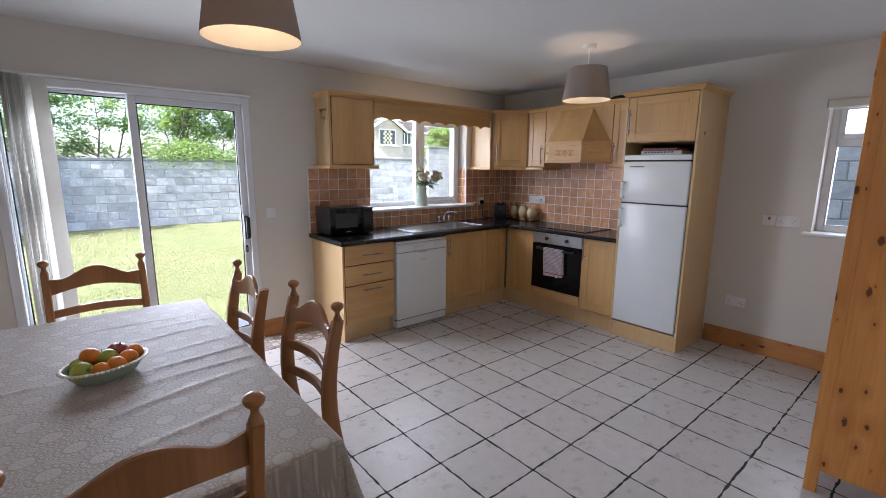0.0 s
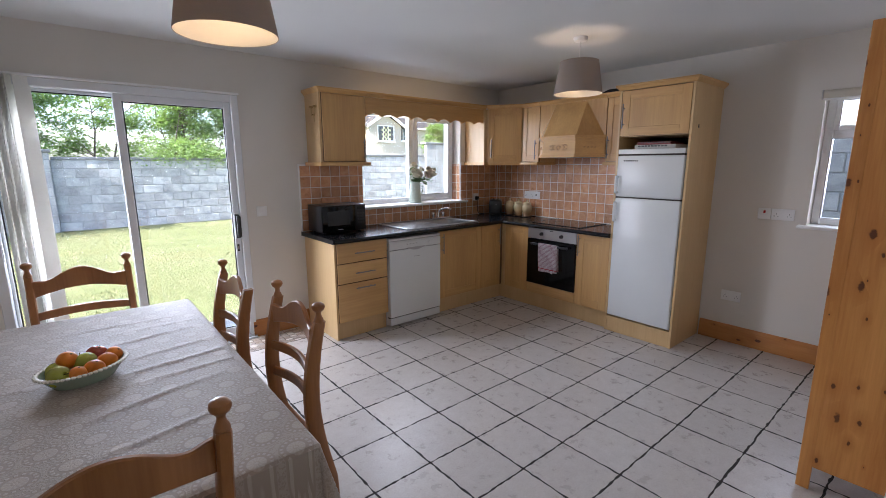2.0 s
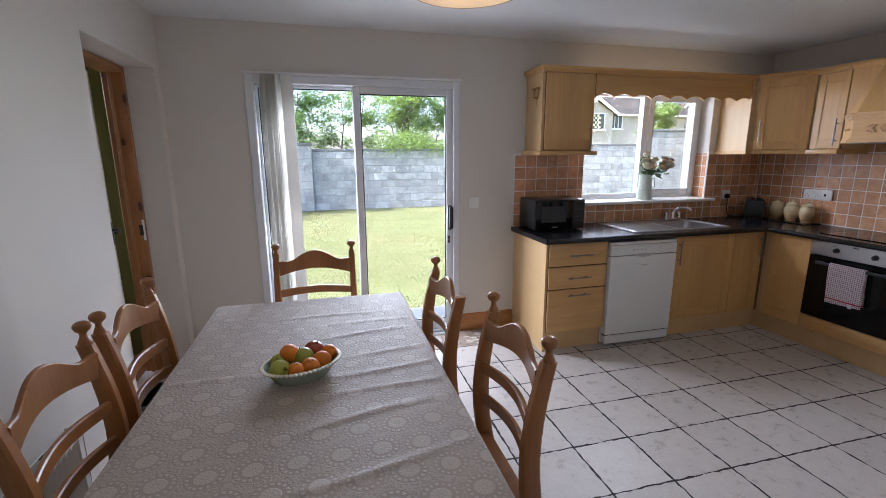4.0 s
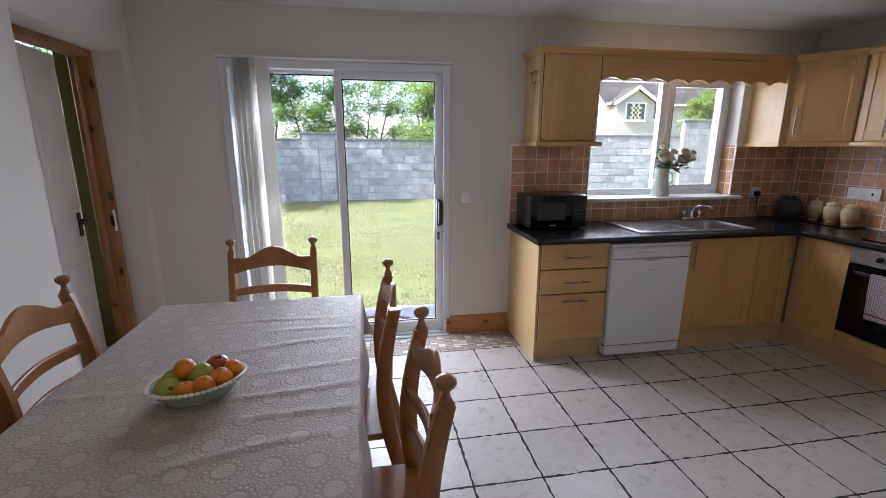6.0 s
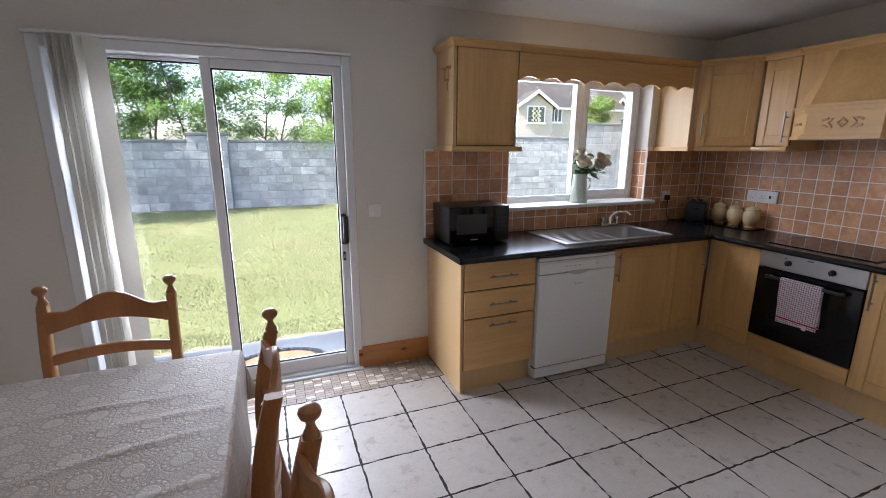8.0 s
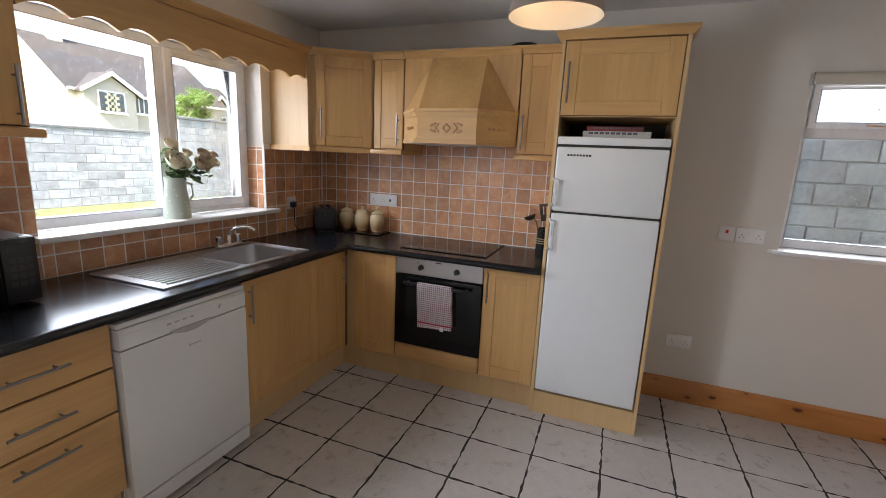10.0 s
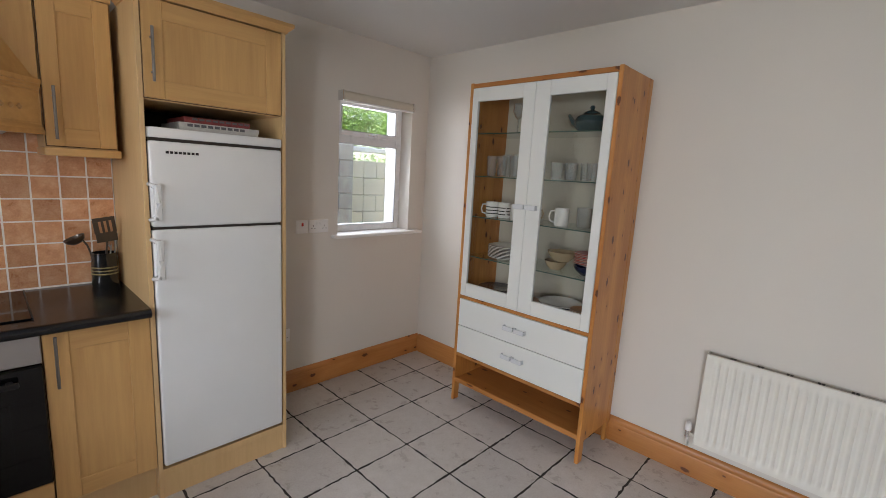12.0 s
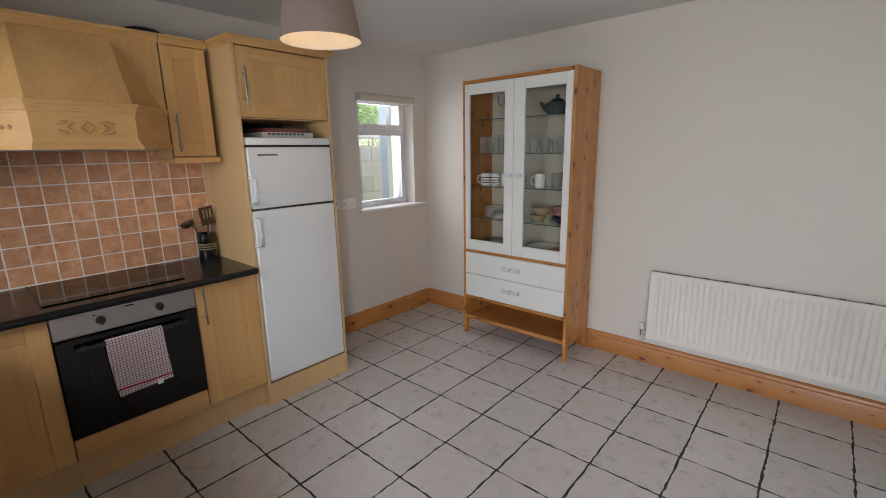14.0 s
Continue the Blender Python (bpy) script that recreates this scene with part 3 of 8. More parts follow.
box(bm, (0.018, 0.868, 0.95), (0.0315, 0.876, 1.09), 0.001)
part("strike_plate", bm, PLASTIC_WHITE, wd, "pale strike plate")
bm = B()
box(bm, (0.0, 0.8655, 0.985), (0.022, 0.869, 1.055), 0.001)
part("keyhole", bm, BLACK, wd)
swing = Matrix.Translation((-0.06, 0.037, 0)) @ Matrix.Rotation(radians(7), 4, "Z")
bm = B()
box(bm, (-0.02, 0.0, 0.008), (0.02, 0.80, 2.015), 0.002, turn=swing)
for z0, z1 in ((0.18, 0.82), (1.0, 1.62), (1.72, 1.92)):
    for y0, y1 in ((0.1, 0.36), (0.45, 0.71)):
        box(bm, (0.018, y0, z0), (0.026, y1, z1), 0.006, turn=swing)
        box(bm, (0.02, y0 + 0.04, z0 + 0.04), (0.032, y1 - 0.04, z1 - 0.04), 0.01, turn=swing)
leaf = part("door_leaf", bm, CREAM_DOOR, wd, "cream painted six-panel leaf")
bm = B()
box(bm, (0.02, 0.725, 0.94), (0.028, 0.765, 1.09), 0.003, turn=swing)
tube(bm, [swing @ Vector(p) for p in ((0.025, 0.745, 1.04), (0.07, 0.745, 1.04), (0.075, 0.735, 1.04), (0.075, 0.64, 1.035))], 0.009)
part("door_handle", bm, BLACK, wd, "dark lever handle on a plate")


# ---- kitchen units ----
# dark brown that paints the shade between cabinet fronts
GAP_SHADE = plain("painted_gap_shade", (0.15, 0.082, 0.034), 0.8, vary=0.2)
# A unit's own x runs along its front, y goes back from the front, z up.
def bar_handle(parent, x, z, length, upright=True, y=-0.002):
    bm = B()
    a, b = ((x, y - 0.03, z - length / 2), (x, y - 0.03, z + length / 2)) if upright else ((x - length / 2, y - 0.03, z), (x + length / 2, y - 0.03, z))
    cyl(bm, a, b, 0.0055, seg=10)
    k = 0.18
    for f in (k, 1 - k):
        p = [u + (v - u) * f for u, v in zip(a, b)]
        cyl(bm, (p[0], y, p[2]), (p[0], y - 0.03, p[2]), 0.004, seg=8)
    return part("handle", bm, HANDLE, parent, "brushed steel bar handle")


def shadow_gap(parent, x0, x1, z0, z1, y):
    """A dark sheet behind a front; its colour paints the shade in the gap."""
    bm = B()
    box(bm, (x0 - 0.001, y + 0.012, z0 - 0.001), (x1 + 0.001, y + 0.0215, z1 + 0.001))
    part("recess", bm, GAP_SHADE, parent, "dark sheet painted as shade round the front", False)


def shaker(parent, x0, x1, z0, z1, y=0.0, stile=0.075, rail=0.075, depth=0.02, name="door"):
    """A framed door with a sunk panel; front face at y."""
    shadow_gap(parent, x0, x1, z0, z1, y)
    g = 0.002
    return framed(parent, x0 + g, x1 - g, z0 + g, z1 - g, y, stile, rail, depth, name)


def framed(parent, x0, x1, z0, z1, y, stile, rail, depth, name="door", turn=None):
    """The sunk panel of a door with its two stiles and two rails."""
    def piece(nm, lo, hi, bevel, material, under):
        bm = B()
        box(bm, lo, hi, bevel)
        if turn is not None:
            bm.transform(turn)
        return part(nm, bm, material, under)
    door_ = piece(name, (x0 + stile - 0.004, y + 0.0055, z0 + rail - 0.004), (x1 - stile + 0.004, y + depth - 0.003, z1 - rail + 0.004), 0, MAPLE, parent)
    piece("stile", (x0, y, z0), (x0 + stile, y + depth, z1), 0.002, MAPLE, door_)
    piece("stile", (x1 - stile, y, z0), (x1, y + depth, z1), 0.002, MAPLE, door_)
    piece("rail", (x0 + stile, y + 0.0006, z1 - rail), (x1 - stile, y + depth, z1), 0.002, MAPLE_X, door_)
    piece("rail", (x0 + stile, y + 0.0006, z0), (x1 - stile, y + depth, z0 + rail), 0.002, MAPLE_X, door_)
    return door_


def slab_front(parent, x0, x1, z0, z1, y=0.0, name="drawer_front", material=None):
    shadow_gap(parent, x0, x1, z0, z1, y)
    bm = B()
    box(bm, (x0 + 0.0025, y, z0 + 0.0025), (x1 - 0.0025, y + 0.02, z1 - 0.0025), 0.003, 2)
    return part(name, bm, material or MAPLE_X, parent)


def carcass(parent, w, d, z0, z1, y=0.022, material=None):
    bm = B()
    box(bm, (0, y, z0), (w, y + d, z1))
    return part("carcass", bm, material or MAPLE_PALE, parent, smooth=False)


FN = 3.575   # door faces of the north run
FE = 3.955   # door faces of the east run
DN = YN - FN - 0.022
DE = XE - FE - 0.022

# drawer unit
u = thing("drawer_unit", (1.925, FN, 0), "maple-effect three-drawer base unit with steel handles", "drawer unit")
bm = B()
box(bm, (0, 0.018, 0), (0.018, YN - FN, 0.86), 0.001)
part("end_panel", bm, MAPLE_PALE, u, "pale maple end panel down to the floor")
bm = B()
box(bm, (0.018, 0.022, 0.15), (0.513, YN - FN, 0.86))
part("carcass", bm, MAPLE_PALE, u, smooth=False)
for z0, z1, zh in ((0.68, 0.855, 0.765), (0.502, 0.676, 0.59), (0.16, 0.498, 0.455)):
    f_ = slab_front(u, 0.018, 0.513, z0, z1)
    bar_handle(f_, 0.268, zh, 0.19, False)
bm = B()
box(bm, (0.018, 0.05, 0), (0.513, 0.068, 0.15))
part("plinth", bm, MAPLE_PALE, u)

# dishwasher
d = thing("dishwasher", (2.442, FN - 0.025, 0), "white freestanding dishwasher under the worktop", "dishwasher")
bm = B()
box(bm, (0, 0.06, 0.015), (0.598, 0.6, 0.845), 0.004)
part("body", bm, APPLIANCE, d)
bm = B()
prism(bm, [(0.0, 0.10), (0.06, 0.10), (0.06, 0.735), (-0.002, 0.735), (-0.006, 0.72)], "x", 0.003, 0.595)
part("door", bm, APPLIANCE, d, "plain white door")
bm = B()
prism(bm, [(-0.004, 0.742), (0.06, 0.742), (0.06, 0.82), (0.004, 0.82), (-0.006, 0.805)], "x", 0.003, 0.595)
panel = part("control_panel", bm, APPLIANCE, d)
bm = B()
box(bm, (0.0, 0.0, 0.823), (0.598, 0.06, 0.846), 0.005, 2)
part("top", bm, APPLIANCE, d)
# flat grey shape whose colour paints the shade of a hollow grip
bm = B()
pts = [(0.2 + 0.2 * k / 10, 0.742 - 0.022 * math.sin(math.pi * k / 10)) for k in range(11)]
prism(bm, [(x, z) for x, z in pts] + [(0.4, 0.748), (0.2, 0.748)], "y", -0.0075, -0.004)
part("handle_recess", bm, APPLIANCE_GREY, d, "grey shape painted as the grip's shade")
for k in range(4):
    bm = B()
    box(bm, (0.19 + 0.035 * k, -0.008, 0.778), (0.208 + 0.035 * k, -0.004, 0.785), 0.001)
    part("button", bm, APPLIANCE_GREY, d)
bm = B()
lathe(bm, [(0.011, 0), (0.011, 0.006), (0.009, 0.008)], (0.45, -0.005, 0.783), 16, Matrix.Rotation(radians(90), 3, "X"))
part("dial", bm, APPLIANCE, d)
bm = B()
box(bm, (0.29, -0.0068, 0.655), (0.34, -0.0015, 0.66)), box(bm, (0.28, -0.0068, 0.652), (0.287, -0.0015, 0.664))
part("badge", bm, APPLIANCE_GREY, d, "small grey maker's mark")
bm = B()
box(bm, (0.003, 0.002, 0.02), (0.595, 0.06, 0.09), 0.004)
part("kickboard", bm, APPLIANCE, d)
# solid near-black strip that paints the shade between door and kickboard
bm = B()
box(bm, (0.004, 0.012, 0.088), (0.594, 0.05, 0.102))
part("gap", bm, DARK_GAP, d, smooth=False)

# sink unit
u = thing("sink_cabinet", (3.045, FN, 0), "maple-effect sink base cabinet with one framed door", "cabinet")
bm = B()
box(bm, (0, 0.022, 0.15), (0.595, YN - FN, 0.70))
part("carcass", bm, MAPLE_PALE, u, smooth=False)
dr = shaker(u, 0.0, 0.595, 0.16, 0.857)
bar_handle(dr, 0.04, 0.73, 0.2)
bm = B()
box(bm, (0, 0.05, 0), (0.595, 0.068, 0.15))
part("plinth", bm, MAPLE_PALE, u)

# corner unit: two narrow leaves meeting in the corner
u = thing("corner_cabinet", (3.64, FN, 0), "maple-effect corner base cabinet with two narrow leaves", "cabinet")
bm = B()
box(bm, (0, 0.022, 0.15), (XE - 3.64, YN - FN, 0.70))
box(bm, (FE + 0.022 - 3.64, 3.195 - FN, 0.15), (XE - 3.64, 0.021, 0.86))
part("carcass", bm, MAPLE_PALE, u, smooth=False)
dr = shaker(u, 0.0, 0.303, 0.16, 0.857)
bar_handle(dr, 0.262, 0.73, 0.2)
framed(u, 0.0, 0.316, 0.162, 0.857, 0.0, 0.076, 0.075, 0.02, turn=pose(FE - 3.64, 3.512 - FN, 0, 0, 0, EAST))
bm = B()
box(bm, (0.0, 0.05, 0), (FE + 0.05 - 3.64, 0.068, 0.15))
box(bm, (FE + 0.05 - 3.64, 3.195 - FN, 0), (FE + 0.068 - 3.64, 0.068, 0.15))
part("plinth", bm, MAPLE_PALE, u)
# dark strip that paints the shade where the two leaves meet
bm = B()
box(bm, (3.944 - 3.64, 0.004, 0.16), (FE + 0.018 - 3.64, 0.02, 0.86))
part("corner_gap", bm, GAP_SHADE, u, smooth=False)

# oven in its housing
u = thing("oven_housing", pose(FE, 3.194, 0, 0, 0, EAST), "maple-effect oven housing with a filler below the oven", "cabinet")
bm = B()
box(bm, (0, 0.03, 0.15), (0.588, DE + 0.022, 0.255))
part("carcass", bm, MAPLE_PALE, u, smooth=False)
slab_front(u, 0.0, 0.588, 0.162, 0.268, name="filler_panel")
bm = B()
box(bm, (0, 0.05, 0), (0.588, 0.068, 0.15))
part("plinth", bm, MAPLE_PALE, u)
ov = thing("oven", pose(FE, 3.194, 0, 0, 0, EAST), "built-in electric oven with black glass door and steel panel", "oven")
bm = B()
box(bm, (0.012, 0.03, 0.262), (0.576, 0.5, 0.858))
part("body", bm, DARK_GAP, ov, smooth=False)
bm = B()
box(bm, (0.002, -0.006, 0.752), (0.586, 0.03, 0.86), 0.003)
part("control_panel", bm, STEEL, ov, "brushed steel control panel")
bm = B()
box(bm, (0.002, -0.012, 0.273), (0.586, 0.02, 0.745), 0.004)
od = part("door", bm, BLACK_GLASS, ov, "black glass oven door")
bm = B()
box(bm, (0.10, -0.0135, 0.35), (0.49, -0.0118, 0.62), 0.001)
part("inner_window", bm, plain("oven_window", (0.007, 0.008, 0.0075), 0.05, vary=0.1, spec=0.35), od)
bm = B()
box(bm, (0.07, -0.05, 0.69), (0.52, -0.034, 0.712), 0.007, 2)
for x in (0.09, 0.485):
    box(bm, (x, -0.036, 0.692), (x + 0.02, -0.01, 0.71), 0.003)
part("handle", bm, BLACK, od, "black bar handle")
for x in (0.18, 0.42):
    bm = B()
    lathe(bm, [(0.019, 0), (0.019, 0.004), (0.0165, 0.006), (0.015, 0.022), (0.012, 0.026)], (x, -0.006, 0.806), 20, Matrix.Rotation(radians(90), 3, "X"))
    box(bm, (x - 0.003, -0.036, 0.79), (x + 0.003, -0.03, 0.822), 0.001)
    part("knob", bm, BLACK, ov)
bm = B()
box(bm, (0.28, -0.0072, 0.842), (0.315, -0.0055, 0.849))
part("badge", bm, BLACK, ov, "small dark maker's mark")
bm = B()
box(bm, (0.155, -0.0072, 0.832), (0.163, -0.0055, 0.838))
part("indicator_light", bm, BLACK, ov)

# tea towel over the oven handle
TOWEL, n, l, b = nodes_of("checked_towel")
vec = coords(n, l)
sep = n.new("ShaderNodeSeparateXYZ")
l.new(vec, sep.inputs[0])
def stripes(out, period, width):
    f1, f2 = n.new("ShaderNodeMath"), n.new("ShaderNodeMath")
    f1.operation, f2.operation = "PINGPONG", "LESS_THAN"
    f1.inputs[1].default_value, f2.inputs[1].default_value = period, width
    l.new(out, f1.inputs[0])
    l.new(f1.outputs[0], f2.inputs[0])
    return f2.outputs[0]
lines = n.new("ShaderNodeMath")
lines.operation = "MAXIMUM"
l.new(stripes(sep.outputs["X"], 0.0066, 0.0014), lines.inputs[0])
l.new(stripes(sep.outputs["Z"], 0.0066, 0.0014), lines.inputs[1])
weave = noise_tex(n, l, vec, 500, 3)
col = mix(n, l, lines.outputs[0], mix(n, l, weave, (0.80, 0.74, 0.74), (0.88, 0.84, 0.84)), (0.42, 0.17, 0.22))
band = n.new("ShaderNodeMath")
band.operation = "COMPARE"
band.inputs[1].default_value, band.inputs[2].default_value = 0.462, 0.0045
l.new(sep.outputs["Z"], band.inputs[0])
col = mix(n, l, band.outputs[0], col, (0.5, 0.02, 0.05))
l.new(col, b.inputs["Base Color"])
b.inputs["Roughness"].default_value = 0.95
bump(n, l, weave, b, 0.5, 0.001)


def drape(x0, x1, z_front, z_back, seedv, skew):
    bm = B()
    nx, rows = 14, []
    length_f, length_b = 0.712 - z_front, 0.712 - z_back
    steps = [(-0.056, z_front + length_f * k / 12) for k in range(12)] + [(-0.054, 0.714), (-0.042, 0.719), (-0.031, 0.714)] + [(-0.0285, 0.712 - length_b * k / 10) for k in range(1, 11)]
    for i, (y, z) in enumerate(steps):
        row = []
        for k in range(nx + 1):
            f = k / nx
            fold = noise.noise((f * 3.2, z * 5, seedv)) * 0.007 * min(1, (0.73 - z) * 6)
            hang = 0.006 * math.sin(f * 7 + seedv) * min(1, max(0, 0.6 - z) * 6)
            yy = y - abs(fold) if y < -0.045 else y + 0.3 * abs(fold)
            row.append(bm.verts.new((x0 + (x1 - x0) * f + skew * (0.72 - z) + hang, yy, z + (0.012 * f - 0.004) * (1 if i < 8 else 0))))
        rows.append(row)
    for a, c in zip(rows, rows[1:]):
        for k in range(nx):
            bm.faces.new((a[k], a[k + 1], c[k + 1], c[k]))
    bmesh.ops.solidify(bm, geom=bm.faces[:], thickness=0.003)
    return bm


tw = thing("tea_towel", pose(FE, 3.194, 0, 0, 0, EAST), "white and red checked tea towel folded over the oven handle", "tea towel")
part("cloth", drape(0.175, 0.405, 0.43, 0.45, 1.3, 0.03), TOWEL, tw)
bm = B()
box(bm, (0.345, -0.066, 0.428), (0.37, -0.0635, 0.455), 0.001)
part("label_tab", bm, PLASTIC_WHITE, tw, "small white label")

# narrow base cabinet beside the fridge
u = thing("base_cabinet", pose(FE, 2.605, 0, 0, 0, EAST), "maple-effect base cabinet with one framed door", "cabinet")
carcass(u, 0.338, DE, 0.15, 0.86)
dr = shaker(u, 0.0, 0.338, 0.162, 0.857)
bar_handle(dr, 0.035, 0.75, 0.2)
bm = B()
box(bm, (0, 0.05, 0), (0.338, 0.068, 0.15))
part("plinth", bm, MAPLE_PALE, u)

# worktop with the sink cut-out: an L of black laminate
WT_Y, WT_X = 3.538, 3.93
SINK = (2.685, 3.625, 3.62, 4.10)
wt = thing("worktop", (1.895, WT_Y, 0.862), "black laminate L-shaped worktop", "worktop")
def W(x, y):
    return (x - 1.895, y - WT_Y)
bm = B()
zt = 0.038
hole = (2.72, 3.60, 3.65, 4.07)
for a, b_ in (((1.895, WT_Y), (hole[0], 4.185)), ((hole[1], WT_Y), (4.515, 4.185)), ((hole[0], WT_Y), (hole[1], hole[2])), ((hole[0], hole[3]), (hole[1], 4.185))):
    box(bm, (*W(*a), 0), (*W(*b_), zt))
box(bm, (*W(WT_X, 2.267), 0), (*W(4.515, WT_Y), zt))
part("slab", bm, WORKTOP, wt, smooth=False)
bm = B()
for p0, p1 in (((1.905, WT_Y), (WT_X, WT_Y)),):
    cyl(bm, (*W(*p0), zt / 2), (*W(*p1), zt / 2), zt / 2 - 0.0005, seg=20)
cyl(bm, (*W(WT_X, WT_Y), zt / 2), (*W(WT_X, 2.268), zt / 2), zt / 2 - 0.0005, seg=20)
part("rolled_edge", bm, WORKTOP, wt)
bm = B()
tube(bm, [(*W(3.905, 3.548), zt + 0.001), (*W(4.1, 3.68), zt + 0.001), (*W(4.5, 3.99), zt + 0.001)], 0.0016, 6)
part("joint_strip", bm, HANDLE, wt, "thin metal joint strip")

# sink
sk = thing("kitchen_sink", (2.685, 3.62, 0.9), "stainless steel sink with a ribbed drainer", "sink")
bm = B()
def S(x0, y0, x1, y1, z0, z1, bv=0.0):
    box(bm, (x0 - 2.685, y0 - 3.62, z0), (x1 - 2.685, y1 - 3.62, z1), bv)
S(2.685, 3.62, 3.17, 4.10, 0.0, 0.004)
S(3.17, 3.62, 3.60, 3.665, 0.0, 0.004), S(3.17, 4.035, 3.60, 4.10, 0.0, 0.004), S(3.585, 3.665, 3.625, 4.035, 0.0, 0.004), S(3.60, 3.62, 3.625, 3.665, 0, 0.004), S(3.60, 4.035, 3.625, 4.10, 0, 0.004)
S(2.685, 3.62, 3.625, 3.628, 0.003, 0.008, 0.002), S(2.685, 4.092, 3.625, 4.10, 0.003, 0.008, 0.002), S(2.685, 3.62, 2.693, 4.10, 0.003, 0.008, 0.002), S(3.617, 3.62, 3.625, 4.10, 0.003, 0.008, 0.002)
drainer = part("drainer", bm, STEEL, sk, "ribbed steel drainer")
for k in range(11):
    y = 3.67 + 0.034 * k
    bm = B()
    S(2.74, y, 3.13, y + 0.014, 0.003, 0.009, 0.003)
    part("rib", bm, STEEL, drainer)
bm = B()
lo, hi = (3.165 - 2.685, 3.66 - 3.62), (3.59 - 2.685, 4.04 - 3.62)
def ring_of(ins, z, r):
    out = []
    for cx, cy, a0 in ((hi[0] - ins - r, hi[1] - ins - r, 0), (lo[0] + ins + r, hi[1] - ins - r, 90), (lo[0] + ins + r, lo[1] + ins + r, 180), (hi[0] - ins - r, lo[1] + ins + r, 270)):
        for k in range(6):
            a = radians(a0 + 18 * k)
            out.append(bm.verts.new((cx + r * math.cos(a), cy + r * math.sin(a), z)))
    return out
loops = [ring_of(0.0, 0.005, 0.05), ring_of(0.008, 0.0, 0.055), ring_of(0.016, -0.12, 0.06), ring_of(0.035, -0.15, 0.06)]
for a, c in zip(loops, loops[1:]):
    for k in range(24):
        bm.faces.new((a[k], a[(k + 1) % 24], c[(k + 1) % 24], c[k]))
bm.faces.new(loops[-1])
basin = part("basin", bm, STEEL, sk, "deep steel bowl")
bm = B()
lathe(bm, [(0.03, 0), (0.03, 0.003), (0.02, 0.004)], (0.69, 0.23, -0.15), 20)
part("drain", bm, CHROME, sk)
bm = B()
cyl(bm, (0.53, 0.385, -0.03), (0.53, 0.372, -0.03), 0.016, seg=16)
part("overflow", bm, BLACK, sk, "dark overflow hole")
# mixer tap
tp = thing("mixer_tap", (3.44, 4.068, 0.904), "chrome twin-lever mixer tap", "tap")
bm = B()
box(bm, (-0.09, -0.02, 0), (0.09, 0.02, 0.028), 0.012, 3)
lathe(bm, [(0.02, 0.02), (0.018, 0.06), (0.015, 0.075)], (0, 0, 0), 16)
part("body", bm, CHROME, tp)
bm = B()
tube(bm, [(0, 0, 0.06), (0.005, -0.005, 0.085), (0.02, -0.03, 0.112), (0.045, -0.08, 0.125), (0.06, -0.125, 0.122), (0.066, -0.145, 0.105)], [0.013, 0.013, 0.012, 0.011, 0.01, 0.01], 12)
part("spout", bm, CHROME, tp)
for sx in (-1, 1):
    bm = B()
    lathe(bm, [(0.014, 0.025), (0.016, 0.045), (0.022, 0.05), (0.022, 0.07), (0.015, 0.078)], (0.07 * sx, 0, 0), 10)
    part("tap_head", bm, CHROME, tp)

# hob
hb = thing("ceramic_hob", (4.02, 2.62, 0.9), "black ceramic four-zone electric hob", "hob")
bm = B()
box(bm, (0, 0, 0), (0.465, 0.575, 0.006), 0.002)
part("glass_plate", bm, BLACK_GLASS, hb)
ZONE = plain("zone_print", (0.09, 0.09, 0.095), 0.2, vary=0.1)
for x, y, r in ((0.13, 0.41, 0.105), (0.34, 0.41, 0.075), (0.13, 0.16, 0.075), (0.34, 0.16, 0.105)):
    bm = B()
    prev = None
    rings = [[bm.verts.new((x + rr * math.cos(2 * math.pi * k / 48), y + rr * math.sin(2 * math.pi * k / 48), 0.0063)) for k in range(48)] for rr in (r, r - 0.004)]
    for k in range(48):
        bm.faces.new((rings[0][k], rings[0][(k + 1) % 48], rings[1][(k + 1) % 48], rings[1][k]))
    part("zone_ring", bm, ZONE, hb, "printed grey cooking ring")
for y in (-0.004, 0.575):
    bm = B()
    box(bm, (-0.004, y, 0), (0.469, y + 0.004, 0.0075), 0.001)
    part("trim", bm, BLACK, hb)

# ---- wall units ----
UT, UB = 2.11, 1.53


def cornice(parent, pts, z=2.108, out=0.03, h=0.042, name="cornice"):
    """A moulding on top, along a line of front points; it stands out to the right of the line's way."""
    bm = B()
    prof = [(-0.04, 0), (0.006, 0), (0.01, 0.008), (out * 0.7, 0.018), (out, 0.026), (out, h), (-0.04, h)]
    rows = []
    for i, p in enumerate(pts):
        p = Vector(p)
        ds = []
        if i > 0:
            ds.append((p - Vector(pts[i - 1])).normalized())
        if i < len(pts) - 1:
            ds.append((Vector(pts[i + 1]) - p).normalized())
        ns = [Vector((d.y, -d.x)) for d in ds]
        nn = ns[0] if len(ns) == 1 else (ns[0] + ns[1]).normalized() / max(0.4, math.cos(ns[0].angle(ns[1]) / 2))
        rows.append([bm.verts.new((*(p + nn * d), z + hh)) for d, hh in prof])
    for a, c in zip(rows, rows[1:]):
        for k in range(len(prof)):
            j = (k + 1) % len(prof)
            bm.faces.new((a[k], a[j], c[j], c[k]))
    bm.faces.new(rows[0][::-1]), bm.faces.new(rows[-1])
    return part(name, bm, MAPLE_X, parent)


